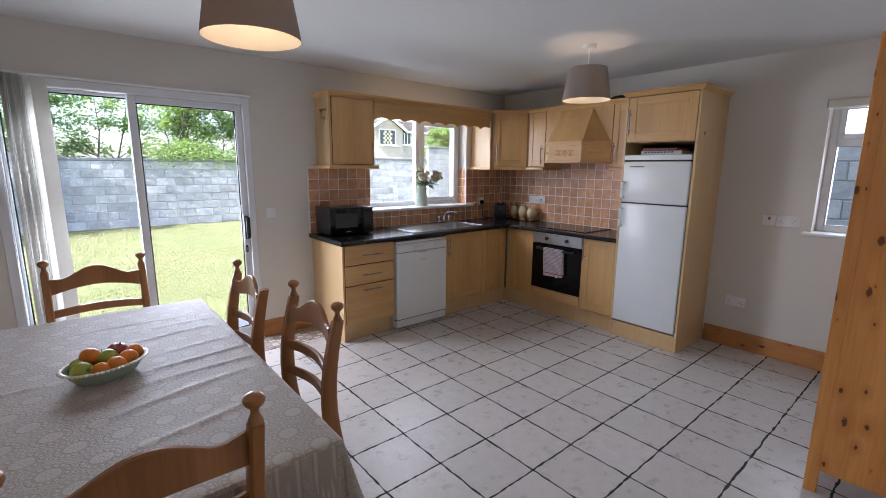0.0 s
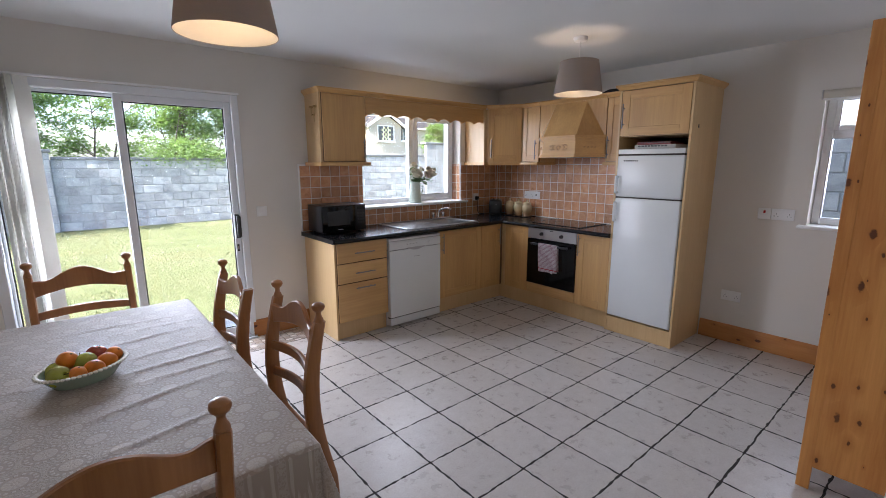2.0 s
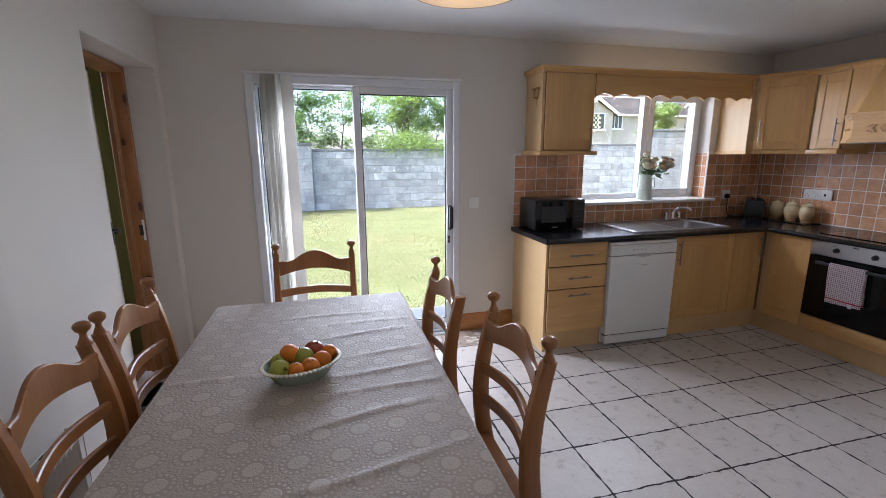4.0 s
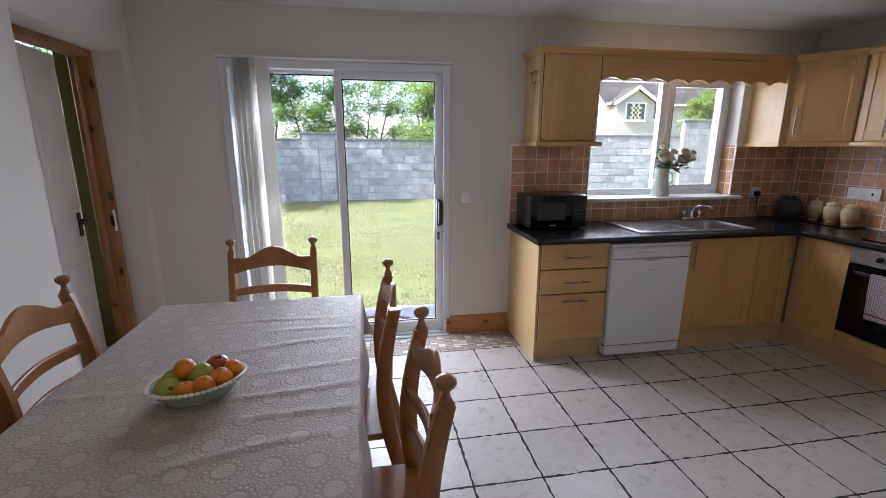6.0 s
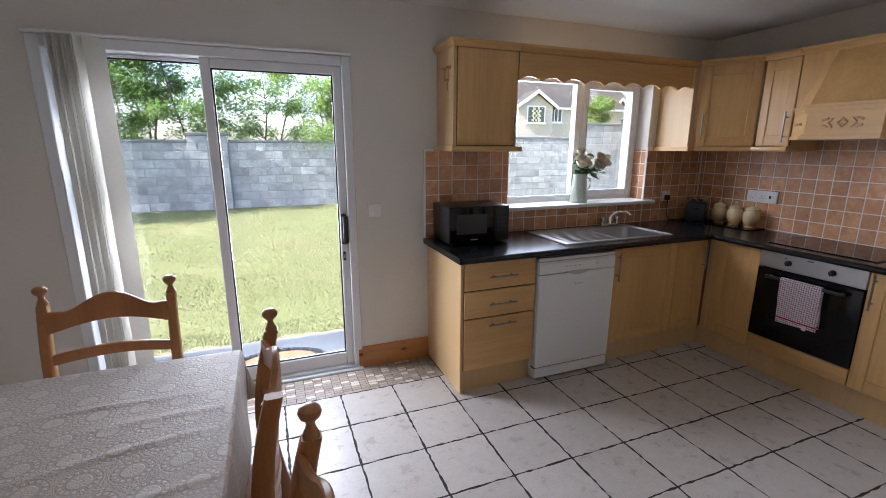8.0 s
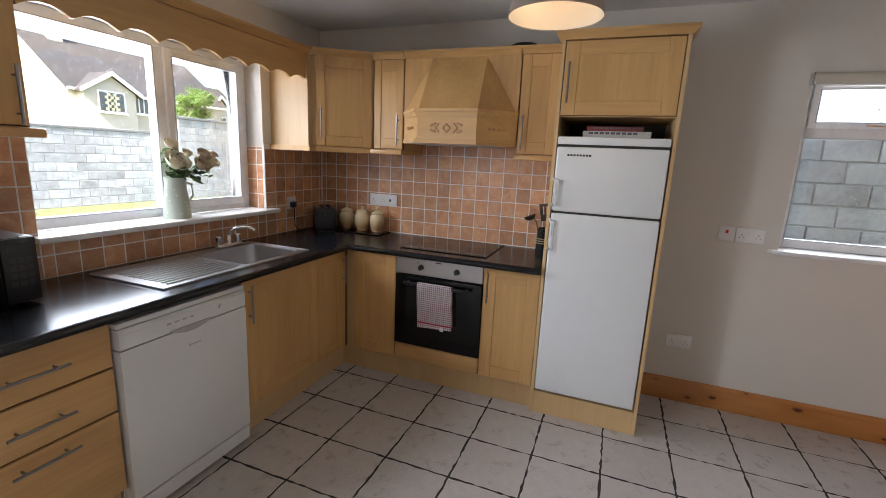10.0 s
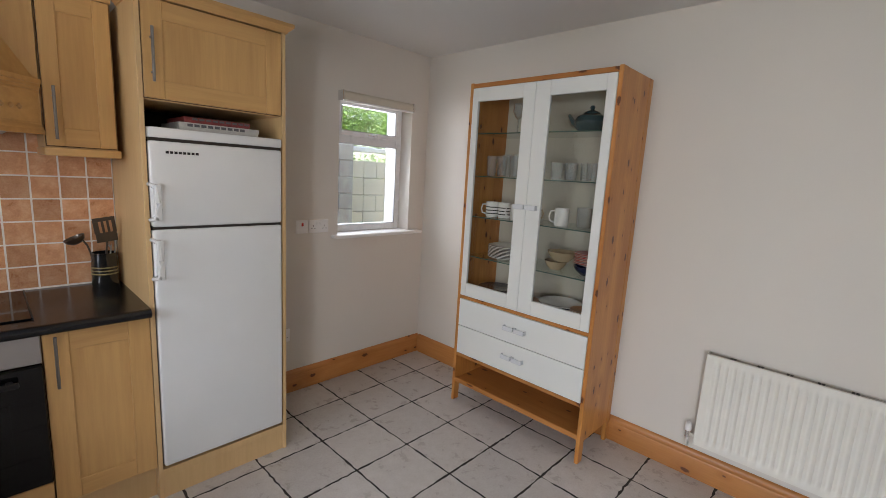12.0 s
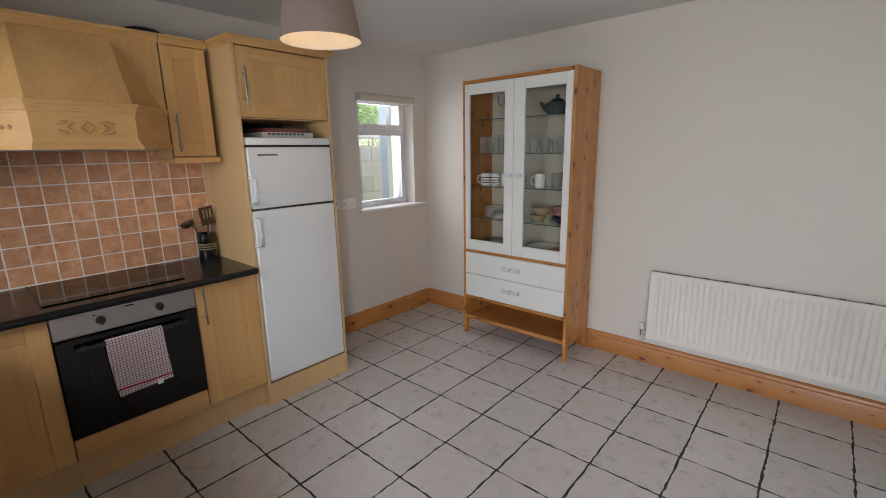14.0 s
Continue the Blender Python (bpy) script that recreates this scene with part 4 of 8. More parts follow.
UF = 3.885
u = thing("wall_cabinet", (2.0, UF, 0), "maple-effect wall cabinet with one door and key hooks", "wall cabinet")
bm = B()
box(bm, (0, 0.02, UB), (0.445, YN - UF, UT))
part("carcass", bm, MAPLE_PALE, u, smooth=False)
dr = slab_front(u, 0.022, 0.44, UB + 0.005, UT, 0.0, "door", MAPLE)
bar_handle(dr, 0.405, 1.64, 0.2)
bm = B()
box(bm, (-0.03, -0.028, 1.497), (0.472, YN - UF, 1.53), 0.006, 2)
part("light_rail", bm, MAPLE_X, u, "moulded rail under the cabinet")
cornice(u, [(0.0, YN - UF), (0.0, 0.0), (0.445, 0.0)], 2.11)

# scalloped pelmet board over the window
pm = thing("window_pelmet", (2.446, UF, 0), "maple-effect scalloped pelmet board over the window", "pelmet")
bm = B()
pts = []
L = 3.985 - 2.446
nk = 120
for k in range(nk + 1):
    x = L * k / nk
    ph = (x / 0.171) % 1.0
    pts.append((x, 1.938 + 0.03 * (1 - abs(2 * ph - 1) ** 2.2)))
prism(bm, [(L, 2.108), (0, 2.108)] + pts, "y", 0.005, 0.023)
part("board", bm, MAPLE_X, pm)
cornice(pm, [(0.001, 0.0), (L, 0.0)], 2.11)

# diagonal corner wall cabinet
CX, CY = 3.985, 3.86
u = thing("corner_wall_cabinet", (CX, CY, 0), "maple-effect diagonal corner wall cabinet", "wall cabinet")
bm = B()
A0, A1 = Vector((0.005, 0.0)), Vector((4.212 - CX, 3.535 - CY))
dv = (A1 - A0).normalized()
nv = Vector((dv.y, -dv.x))
if nv.x > 0:
    nv = -nv
prism(bm, [(-0.03, YN - CY), (-0.03, 0.012), (0.012, 0.012), (A1.x + 0.012, A1.y), (XE - CX, A1.y), (XE - CX, YN - CY)], "z", UB, UT)
part("carcass", bm, MAPLE_PALE, u, smooth=False)
dw = (A1 - A0).length
turn = Matrix.Translation((A0.x + nv.x * 0.012, A0.y + nv.y * 0.012, 0)) @ Matrix.Rotation(math.atan2(dv.y, dv.x), 4, "Z")
dr = framed(u, 0.02, dw - 0.005, UB + 0.004, UT, 0.0, 0.06, 0.07, 0.02, turn=turn)
bm = B()
a, c = turn @ Vector((0.055, -0.03, 1.58)), turn @ Vector((0.055, -0.03, 1.78))
cyl(bm, a, c, 0.0055, seg=10)
for z in (1.615, 1.745):
    cyl(bm, turn @ Vector((0.055, 0, z)), turn @ Vector((0.055, -0.03, z)), 0.004, seg=8)
part("handle", bm, HANDLE, dr, "brushed steel bar handle")
bm = B()
prism(bm, [(-0.055, YN - CY), (-0.055, -0.015), (A0.x - 0.012, -0.03), (A1.x - 0.03, A1.y), (XE - CX, A1.y), (XE - CX, YN - CY)], "z", 1.497, 1.5295)
part("light_rail", bm, MAPLE_X, u)
cornice(u, [(0.001, -0.004), (A1.x - 0.004, A1.y)], 2.11)


def wall_unit(y0, w, label, handle_x, lower):
    """A narrow wall cabinet on the east wall; y0 is its north edge."""
    u = thing("wall_cabinet", pose(4.21, y0, 0, 0, 0, EAST), label, "wall cabinet")
    bm = B()
    box(bm, (0, 0.02, UB), (w, XE - 4.21, UT))
    part("carcass", bm, MAPLE_PALE, u, smooth=False)
    dr = shaker(u, 0.004, w - 0.004, UB + 0.004, UT, 0, 0.055, 0.07)
    bar_handle(dr, handle_x, 1.66 if lower else 1.67, 0.2)
    bm = B()
    box(bm, (-0.004, -0.03, 1.497), (w + 0.004, XE - 4.21, 1.5295), 0.006, 2)
    part("light_rail", bm, MAPLE_X, u)
    cornice(u, [(0, 0), (w, 0)], 2.11)
    return u


wall_unit(3.53, 0.235, "narrow maple-effect wall cabinet beside the cooker hood", 0.2, True)
wall_unit(2.525, 0.235, "narrow maple-effect wall cabinet beside the fridge housing", 0.035, True)

# canopy hood
hd = thing("cooker_hood", pose(4.21, 3.292, 0, 0, 0, EAST), "maple-effect canopy cooker hood with a carved mantel", "cooker hood")
HW = 0.764
bm = B()
box(bm, (0, 0.001, 1.60), (HW, XE - 4.21, UT))
part("back_board", bm, MAPLE, hd)
bm = B()
fl, fr_, dp = 0.185, 0.565, 0.185
base = [(0.004, 0.0), (fl, -dp), (fr_, -dp), (HW - 0.004, 0.0)]
v = [bm.verts.new((x, y, 1.765)) for x, y in base] + [bm.verts.new((fl + 0.01, -0.004, 2.1)), bm.verts.new((fr_ - 0.01, -0.004, 2.1))]
bm.faces.new((v[1], v[2], v[5], v[4])), bm.faces.new((v[0], v[1], v[4])), bm.faces.new((v[2], v[3], v[5])), bm.faces.new((v[3], v[2], v[1], v[0])), bm.faces.new((v[0], v[4], v[5], v[3]))
part("canopy", bm, MAPLE, hd, smooth=False)
def grown(k):
    return [(base[0][0] - 0.4 * k, 0.0), (fl - 0.42 * k, -dp - k), (fr_ + 0.42 * k, -dp - k), (HW - 0.004 + 0.4 * k, 0.0)]
bm = B()
prism(bm, grown(0.0), "z", 1.585, 1.77)
mt = part("mantel", bm, MAPLE_X, hd, "mantel with mitred angled ends", smooth=False)
for z0, z1, k in ((1.725, 1.7305, 0.004), (1.736, 1.748, 0.011), (1.748, 1.760, 0.020), (1.760, 1.778, 0.030), (1.574, 1.592, 0.028), (1.592, 1.601, 0.017), (1.601, 1.610, 0.009), (1.615, 1.619, 0.004)):
    bm = B()
    prism(bm, grown(k), "z", z0, z1)
    part("moulding", bm, MAPLE_X, mt, smooth=False)
CARVE = wood("carved_wood", (0.60, 0.37, 0.16), (0.46, 0.26, 0.10), 0.4, "x")
mid = (fl + fr_) / 2
for sx, many in ((mid - 0.014, (-0.045,)), (mid + 0.014, (0.045,)), (mid - 0.012, (0,)), (mid + 0.012, (0,))):
    bm = B()
    for s in many:
        k = 1 if sx > mid else -1
        for zz in (0.013, -0.013):
            box(bm, (-0.019, -0.007, -0.0055), (0.019, 0.002, 0.0055), 0.003, turn=Matrix.Translation((sx + s, -dp - 0.001, 1.668 + zz)) @ Matrix.Rotation(radians(45 if (zz > 0) == (k > 0) else -45), 4, "Y"))
    part("carving", bm, CARVE, mt, "carved chevron and diamond motif")
for p0, p1 in ((base[0], base[1]), (base[2], base[3])):
    c0 = (Vector(p0) + Vector(p1)) / 2
    ang = math.atan2(p1[1] - p0[1], p1[0] - p0[0])
    m = Matrix.Translation((c0.x, c0.y, 1.668)) @ Matrix.Rotation(ang, 4, "Z")
    bm = B()
    for s in (-0.05, -0.018, 0.018, 0.05):
        box(bm, (-0.009, -0.007, -0.009), (0.009, 0.002, 0.009), 0.004, turn=m @ Matrix.Translation((s, -0.001, 0)) @ Matrix.Rotation(radians(45), 4, "Y"))
    part("carving", bm, CARVE, mt)
for sx in (-0.085, 0.085):
    for zz in (-0.02, 0.02):
        bm = B()
        box(bm, (-0.02, -0.006, -0.007), (0.02, 0.002, 0.007), 0.004, turn=Matrix.Translation((mid + sx, -dp - 0.001, 1.668 + zz)) @ Matrix.Rotation(radians(18 if sx * zz > 0 else -18), 4, "Y"))
        part("carving", bm, CARVE, mt)
bm = B()
box(bm, (0.1, -0.1, 1.57), (0.66, 0.2, 1.584), 0.003)
part("extractor_plate", bm, APPLIANCE_GREY, hd, "grey extractor plate under the mantel")
cornice(hd, [(0, 0), (HW, 0)], 2.11)

# fridge housing
u = thing("fridge_housing", pose(FE, 2.266, 0, 0, 0, EAST), "tall maple-effect fridge housing with a top cupboard", "tall cabinet")
HWD = 0.596
HD = XE - FE
for x in (0.0, HWD - 0.018):
    bm = B()
    box(bm, (x, 0.0, 0), (x + 0.018, HD, 2.115), 0.001)
    part("side_panel", bm, MAPLE_PALE, u)
bm = B()
box(bm, (0.018, 0.022, 1.735), (HWD - 0.018, HD, 2.11))
part("cupboard_box", bm, MAPLE_PALE, u, smooth=False)
dr = shaker(u, 0.02, HWD - 0.02, 1.74, 2.108, 0.0, 0.07, 0.07)
bar_handle(dr, 0.05, 1.90, 0.2)
bm = B()
box(bm, (0.018, HD - 0.012, 0.14), (HWD - 0.018, HD - 0.004, 1.735))
part("back_panel", bm, DARK_GAP, u, smooth=False)
bm = B()
box(bm, (0.018, 0.006, 0.0), (HWD - 0.018, 0.024, 0.105), 0.001), box(bm, (0.018, 0.0, 0.105), (HWD - 0.018, HD - 0.012, 0.142), 0.001)
part("base_board", bm, MAPLE_PALE, u)
cornice(u, [(0.0, 0.26), (0.0, 0.0), (HWD, 0.0), (HWD, HD)], 2.112)
bm = B()
box(bm, (HWD - 0.0005, 0.11, 1.78), (HWD + 0.004, 0.125, 1.81), 0.002)
part("cable_grommet", bm, BLACK, u, "small dark cover plate")

# fridge freezer
fz = thing("fridge_freezer", pose(FE - 0.012, 2.243, 0.142, 0, 0, EAST), "white two-door fridge freezer in a tall housing", "fridge freezer")
FW = 0.548
bm = B()
box(bm, (0, 0.055, 0.0), (FW, 0.53, 1.475), 0.006)
part("body", bm, APPLIANCE, fz)
bm = B()
box(bm, (0, 0.0, 1.448), (FW, 0.53, 1.49), 0.008, 2)
part("top", bm, APPLIANCE, fz)
bm = B()
box(bm, (0.004, 0.006, 1.436), (FW - 0.004, 0.05, 1.449)), box(bm, (0.004, 0.01, 1.078), (FW - 0.004, 0.05, 1.09)), box(bm, (0.0, 0.04, 0.015), (FW, 0.056, 1.44))
part("gasket", bm, DARK_GAP, fz, "dark door seals")
for z0, z1, hz0, hz1 in ((1.09, 1.437, 1.12, 1.265), (0.015, 1.08, 0.875, 1.04)):
    bm = B()
    box(bm, (0, 0, z0), (FW, 0.045, z1), 0.012, 3)
    dd = part("door", bm, APPLIANCE, fz)
    bm = B()
    tube(bm, [(-0.004, 0.01, hz0), (0.012, -0.03, hz0 + 0.008), (0.016, -0.034, (hz0 + hz1) / 2), (0.012, -0.03, hz1 - 0.008), (-0.004, 0.01, hz1)], 0.009, 8)
    box(bm, (0.004, -0.036, hz0), (0.03, -0.024, hz1), 0.005, 2)
    box(bm, (0.0, -0.03, hz0), (0.026, 0.004, hz0 + 0.016), 0.004)
    box(bm, (0.0, -0.03, hz1 - 0.016), (0.026, 0.004, hz1), 0.004)
    part("handle", bm, APPLIANCE, dd, "moulded white handle")
bm = B()
for k in range(8):
    box(bm, (0.058 + 0.0158 * k, -0.0012, 1.3885), (0.069 + 0.0158 * k, 0.0005, 1.3985))
part("badge", bm, BLACK, fz, "small dark maker's mark")


# ---- dining table, cloth, chairs ----
TX0, TX1, TY0, TY1, TZ = -0.19, 0.745, 1.32, 3.075, 0.745
tb = thing("dining_table", ((TX0 + TX1) / 2, (TY0 + TY1) / 2, 0), "wooden dining table covered by a lace cloth", "table")
hw, hl = (TX1 - TX0) / 2, (TY1 - TY0) / 2
bm = B()
box(bm, (-hw, -hl, 0.715), (hw, hl, 0.742), 0.006, 2)
part("tabletop", bm, OAK, tb)
for sx in (-1, 1):
    for sy in (-1, 1):
        bm = B()
        box(bm, (sx * (hw - 0.07) - 0.035, sy * (hl - 0.07) - 0.035, 0), (sx * (hw - 0.07) + 0.035, sy * (hl - 0.07) + 0.035, 0.715), 0.006)
        part("leg", bm, OAK, tb)
bm = B()
box(bm, (-hw + 0.06, -hl + 0.05, 0.62), (hw - 0.06, -hl + 0.07, 0.715)), box(bm, (-hw + 0.06, hl - 0.07, 0.62), (hw - 0.06, hl - 0.05, 0.715))
box(bm, (-hw + 0.05, -hl + 0.06, 0.62), (-hw + 0.07, hl - 0.06, 0.715)), box(bm, (hw - 0.07, -hl + 0.06, 0.62), (hw - 0.05, hl - 0.06, 0.715))
part("apron", bm, OAK, tb)

# the cloth: a sheet with soft creases that falls over the edges
bm = B()
drop, step = 0.23, 0.0125
nx, ny = int((2 * hw + 2 * drop) / step), int((2 * hl + 2 * drop) / step)
grid = []
for j in range(ny + 1):
    row = []
    for i in range(nx + 1):
        u, v = -hw - drop + i * (2 * hw + 2 * drop) / nx, -hl - drop + j * (2 * hl + 2 * drop) / ny
        ox, oy = max(0, abs(u) - hw), max(0, abs(v) - hl)
        over = math.hypot(ox, oy)
        x, y = max(-hw, min(hw, u)), max(-hl, min(hl, v))
        z = TZ + 0.0035
        if over > 0:
            r = 0.012
            fall = max(0.0, over - r)
            out = min(over, r) + 0.05 * fall + (0.018 * math.sin(7.5 * (u + v)) * min(1, fall * 6) if min(ox, oy) > 0.01 else 0.012 * math.sin(9 * (u - v)) * min(1, fall * 5))
            corner = min(ox, oy) / over
            out += corner * fall * 0.35
            nxv, nyv = (ox / over) * (1 if u > 0 else -1), (oy / over) * (1 if v > 0 else -1)
            x, y, z = x + nxv * out, y + nyv * out, z - fall * (1 - 0.12 * corner) - min(over, r) * 0.5
            z = min(z, TZ + 0.0035)
        else:
            # creases run across the table, long and shallow, and fade towards the far half
            for c0, amp, wid, ang, x0 in ((0.30, 0.010, 0.011, 0.10, 0.2), (-0.05, 0.011, 0.013, 0.16, 0.25), (0.58, 0.009, 0.010, 0.06, 0.1), (-0.34, 0.010, 0.013, 0.2, 0.15), (0.12, 0.008, 0.010, 0.05, 0.3), (-0.55, 0.009, 0.011, 0.12, 0.2), (0.02, 0.009, 0.010, -0.03, -0.35), (-0.18, 0.009, 0.011, 0.14, 0.32), (0.44, 0.008, 0.010, 0.08, 0.3)):
                dist = v - c0 - ang * u + 0.02 * math.sin(6 * u + c0 * 9)
                z += 0.6 * amp * math.exp(-(dist / wid) ** 2) * max(0, 1 - abs(u - x0) / 0.34)
            z += 0.0012 * noise.noise((u * 9, v * 9, 2.0)) * min(1, 8 * min(hw - abs(u), hl - abs(v)) + 0.1)
        row.append(bm.verts.new((x, y, z)))
    grid.append(row)
for a, c in zip(grid, grid[1:]):
    for i in range(nx):
        bm.faces.new((a[i], a[i + 1], c[i + 1], c[i]))
tc = solid("tablecloth", bm, LACE, "cream lace tablecloth with rosettes and creases", "tablecloth", at=((TX0 + TX1) / 2, (TY0 + TY1) / 2, 0))
# scalloped lace edge
bm = B()
for k in range(int(2 * hl / 0.02)):
    v = -hl + 0.02 * k + 0.01
    for sx in (-1, 1):
        x = sx * (hw + 0.012 + 0.05 * 0.218 + 0.012 * math.sin(9 * (sx * (hw + drop) - v)))
        lathe(bm, [(0.0085, -0.0006), (0.0085, 0.0006)], (x, v, TZ - 0.216), 8, Matrix.Rotation(radians(90), 3, "Y"))
for k in range(int(2 * hw / 0.02)):
    u_ = -hw + 0.02 * k + 0.01
    y = -(hl + 0.012 + 0.05 * 0.218 + 0.012 * math.sin(9 * (u_ + hl + drop)))
    lathe(bm, [(0.0085, -0.0006), (0.0085, 0.0006)], (u_, y, TZ - 0.216), 8, Matrix.Rotation(radians(90), 3, "X"))
tagged(part("scalloped_edge", bm, LACE, tc), kind="stuff")


def finial(bm, x, y, z):
    lathe(bm, [(0.017, -0.004), (0.018, 0.004), (0.015, 0.013), (0.011, 0.021), (0.0095, 0.031), (0.012, 0.038), (0.021, 0.046), (0.0245, 0.055), (0.0225, 0.064), (0.014, 0.071), (0.004, 0.073)], (x, y, z), 16)


CH_W = 0.42   # between the back posts


def make_chair(at, label, missing=False):
    """A ladder-back chair: its own -y is the front, the back posts stand at y = 0."""
    c = thing("dining_chair", at, label, "chair", "chairs round the table")
    def back_y(z):
        return 0.0 + (0.0 if z > 0.95 else 0) - 0.055 * math.sin(math.pi * min(1, max(0, (z - 0.3) / 0.68))) + (0.02 if z < 0.3 else 0) * (0.3 - z) / 0.3
    for sx in (-1, 1):
        bm = B()
        rows = []
        for k in range(17):
            z = 0.945 * k / 16
            y, w, t = back_y(z), 0.0195 - 0.003 * (k / 16), 0.021 + 0.008 * math.sin(math.pi * k / 16)
            rows.append([bm.verts.new((sx * CH_W / 2 + dx * w, y + dy * t, z)) for dx, dy in ((-1, -0.7), (-0.7, -1), (0.7, -1), (1, -0.7), (1, 0.7), (0.7, 1), (-0.7, 1), (-1, 0.7))])
        for a, b_ in zip(rows, rows[1:]):
            for k in range(8):
                bm.faces.new((a[k], a[(k + 1) % 8], b_[(k + 1) % 8], b_[k]))
        bm.faces.new(rows[0][::-1]), bm.faces.new(rows[-1])
        post = part("back_post", bm, OAK, c)
        if not (missing and sx == -1):
            bm = B()
            finial(bm, sx * CH_W / 2, back_y(0.945), 0.945)
            part("finial", bm, OAK, post, "turned mushroom finial")
    def rail(z_low, z_high, bow, name, label=""):
        """A rail bent back between the posts; z_high(f) is its upper edge."""
        bm = B()
        rows = []
        for k in range(25):
            f = k / 24
            x = -CH_W / 2 + 0.012 + (CH_W - 0.024) * f
            y = back_y(z_low(f)) + bow * math.sin(math.pi * f)
            zl, zh = z_low(f), z_high(f)
            rows.append([bm.verts.new(p) for p in ((x, y - 0.009, zl + 0.003), (x, y - 0.006, zl), (x, y + 0.006, zl), (x, y + 0.009, zl + 0.003), (x, y + 0.009, zh - 0.004), (x, y + 0.005, zh), (x, y - 0.005, zh), (x, y - 0.009, zh - 0.004))])
        for a, b_ in zip(rows, rows[1:]):
            for k in range(8):
                bm.faces.new((a[k], a[(k + 1) % 8], b_[(k + 1) % 8], b_[k]))
        bm.faces.new(rows[0][::-1]), bm.faces.new(rows[-1])
        return part(name, bm, OAK, c, label)
    def hump(f):
        return 0.908 + 0.012 * math.cos(2 * math.pi * f) ** 2 * (1 if f < 0.2 or f > 0.8 else 0) + 0.062 * max(0, math.sin(math.pi * (f - 0.13) / 0.74)) ** 1.3 if 0.13 < f < 0.87 else 0.908 + 0.012 * math.cos(2 * math.pi * f) ** 2
    crest = rail(lambda f: 0.835 + 0.028 * math.sin(math.pi * f), hump, 0.03, "crest_rail", "shaped crest rail with a carved fan")
    bm = B()
    for k in range(7):
        a = radians(-60 + 20 * k)
        y = back_y(0.88) + 0.03 - 0.0095
        tube(bm, [(0.006 * math.sin(a), y, 0.888), (0.024 * math.sin(a), y - 0.001, 0.888 + 0.024 * math.cos(a)), (0.038 * math.sin(a), y, 0.888 + 0.038 * math.cos(a))], [0.001, 0.0028, 0.0008], 6)
    part("carving", bm, OAK, crest, "carved fan shape")
    rail(lambda f: 0.715 + 0.005 * math.sin(math.pi * f), lambda f: 0.755 + 0.008 * math.sin(math.pi * f), 0.035, "back_slat")
    rail(lambda f: 0.595 + 0.005 * math.sin(math.pi * f), lambda f: 0.635 + 0.008 * math.sin(math.pi * f), 0.035, "back_slat")
    bm = B()
    prism(bm, [(-0.215, -0.02), (-0.225, -0.40), (-0.2, -0.425), (0.2, -0.425), (0.225, -0.40), (0.215, -0.02)], "z", 0.435, 0.462)
    part("seat", bm, OAK, c, "plain wooden seat")
    for sx in (-1, 1):
        bm = B()
        lathe(bm, [(0.014, 0), (0.018, 0.05), (0.022, 0.2), (0.017, 0.3), (0.02, 0.33), (0.02, 0.436)], (sx * 0.19, -0.385, 0), 12)
        part("front_leg", bm, OAK, c)
        bm = B()
        cyl(bm, (sx * 0.205, -0.005, 0.2), (sx * 0.19, -0.385, 0.2), 0.011, seg=10)
        part("stretcher", bm, OAK, c)
    bm = B()
    cyl(bm, (-0.19, -0.385, 0.25), (0.19, -0.385, 0.25), 0.011, seg=10)
    part("stretcher", bm, OAK, c)
    return c


# the back posts' midpoints; the front faces the table
LBL = "varnished brown ladder-back chair with turned finials"
chair = make_chair(pose(0.955, 1.926, 0, 0, 0, -90), LBL + " facing the kitchen")
make_chair(pose(0.885, 2.535, 0, 0, 0, -90) @ Matrix.Diagonal((-1, 1, 1, 1)), "varnished brown ladder-back wooden chair with one finial missing", True)
copy_thing(chair, pose(0.29, 3.31, 0, 0, 0, 0))["label"] = LBL + " by the patio door"
copy_thing(chair, pose(0.285, 1.208, 0, 0, 0, 180))["label"] = LBL + " at the table's end"
copy_thing(chair, pose(-0.365, 2.49, 0, 0, 0, 90))["label"] = LBL + " on the wall side"
copy_thing(chair, pose(-0.37, 1.985, 0, 0, 0, 90))["label"] = LBL + " on the wall side"

# fruit bowl
bowl = thing("fruit_bowl", pose(0.262, 2.205, TZ + 0.004, 0, 0, 22), "oval pale green glazed dish with a fluted cream rim", "bowl")
GLAZE = plain("green_glaze", (0.38, 0.47, 0.36), 0.18, vary=0.06, coat=0.5)
CREAM_GLAZE = plain("cream_glaze", (0.72, 0.68, 0.55), 0.2, vary=0.05, coat=0.5)
bm = B()
lathe(bm, [(0.0, 0.002), (0.07, 0.0), (0.085, 0.003), (0.105, 0.03), (0.122, 0.056), (0.118, 0.057), (0.1, 0.032), (0.08, 0.009), (0.0, 0.008)], (0, 0, 0), 48, None, (1.08, 0.82))
part("dish", bm, GLAZE, bowl)
bm = B()
for k in range(54):
    a = 2 * math.pi * k / 54
    lathe(bm, [(0.0, -0.006), (0.0065, -0.004), (0.0088, 0.0), (0.0065, 0.003), (0.0, 0.0045)], (0.123 * 1.08 * math.cos(a), 0.123 * 0.82 * math.sin(a), 0.056), 8)
part("rim", bm, CREAM_GLAZE, bowl, "fluted cream rim")
ORANGE = plain("orange_peel", (0.74, 0.22, 0.012), 0.38, vary=0.12, scale=14, fine=220, relief=0.0008)
GREEN_APPLE = plain("green_apple_skin", (0.36, 0.38, 0.05), 0.25, vary=0.2, scale=20)
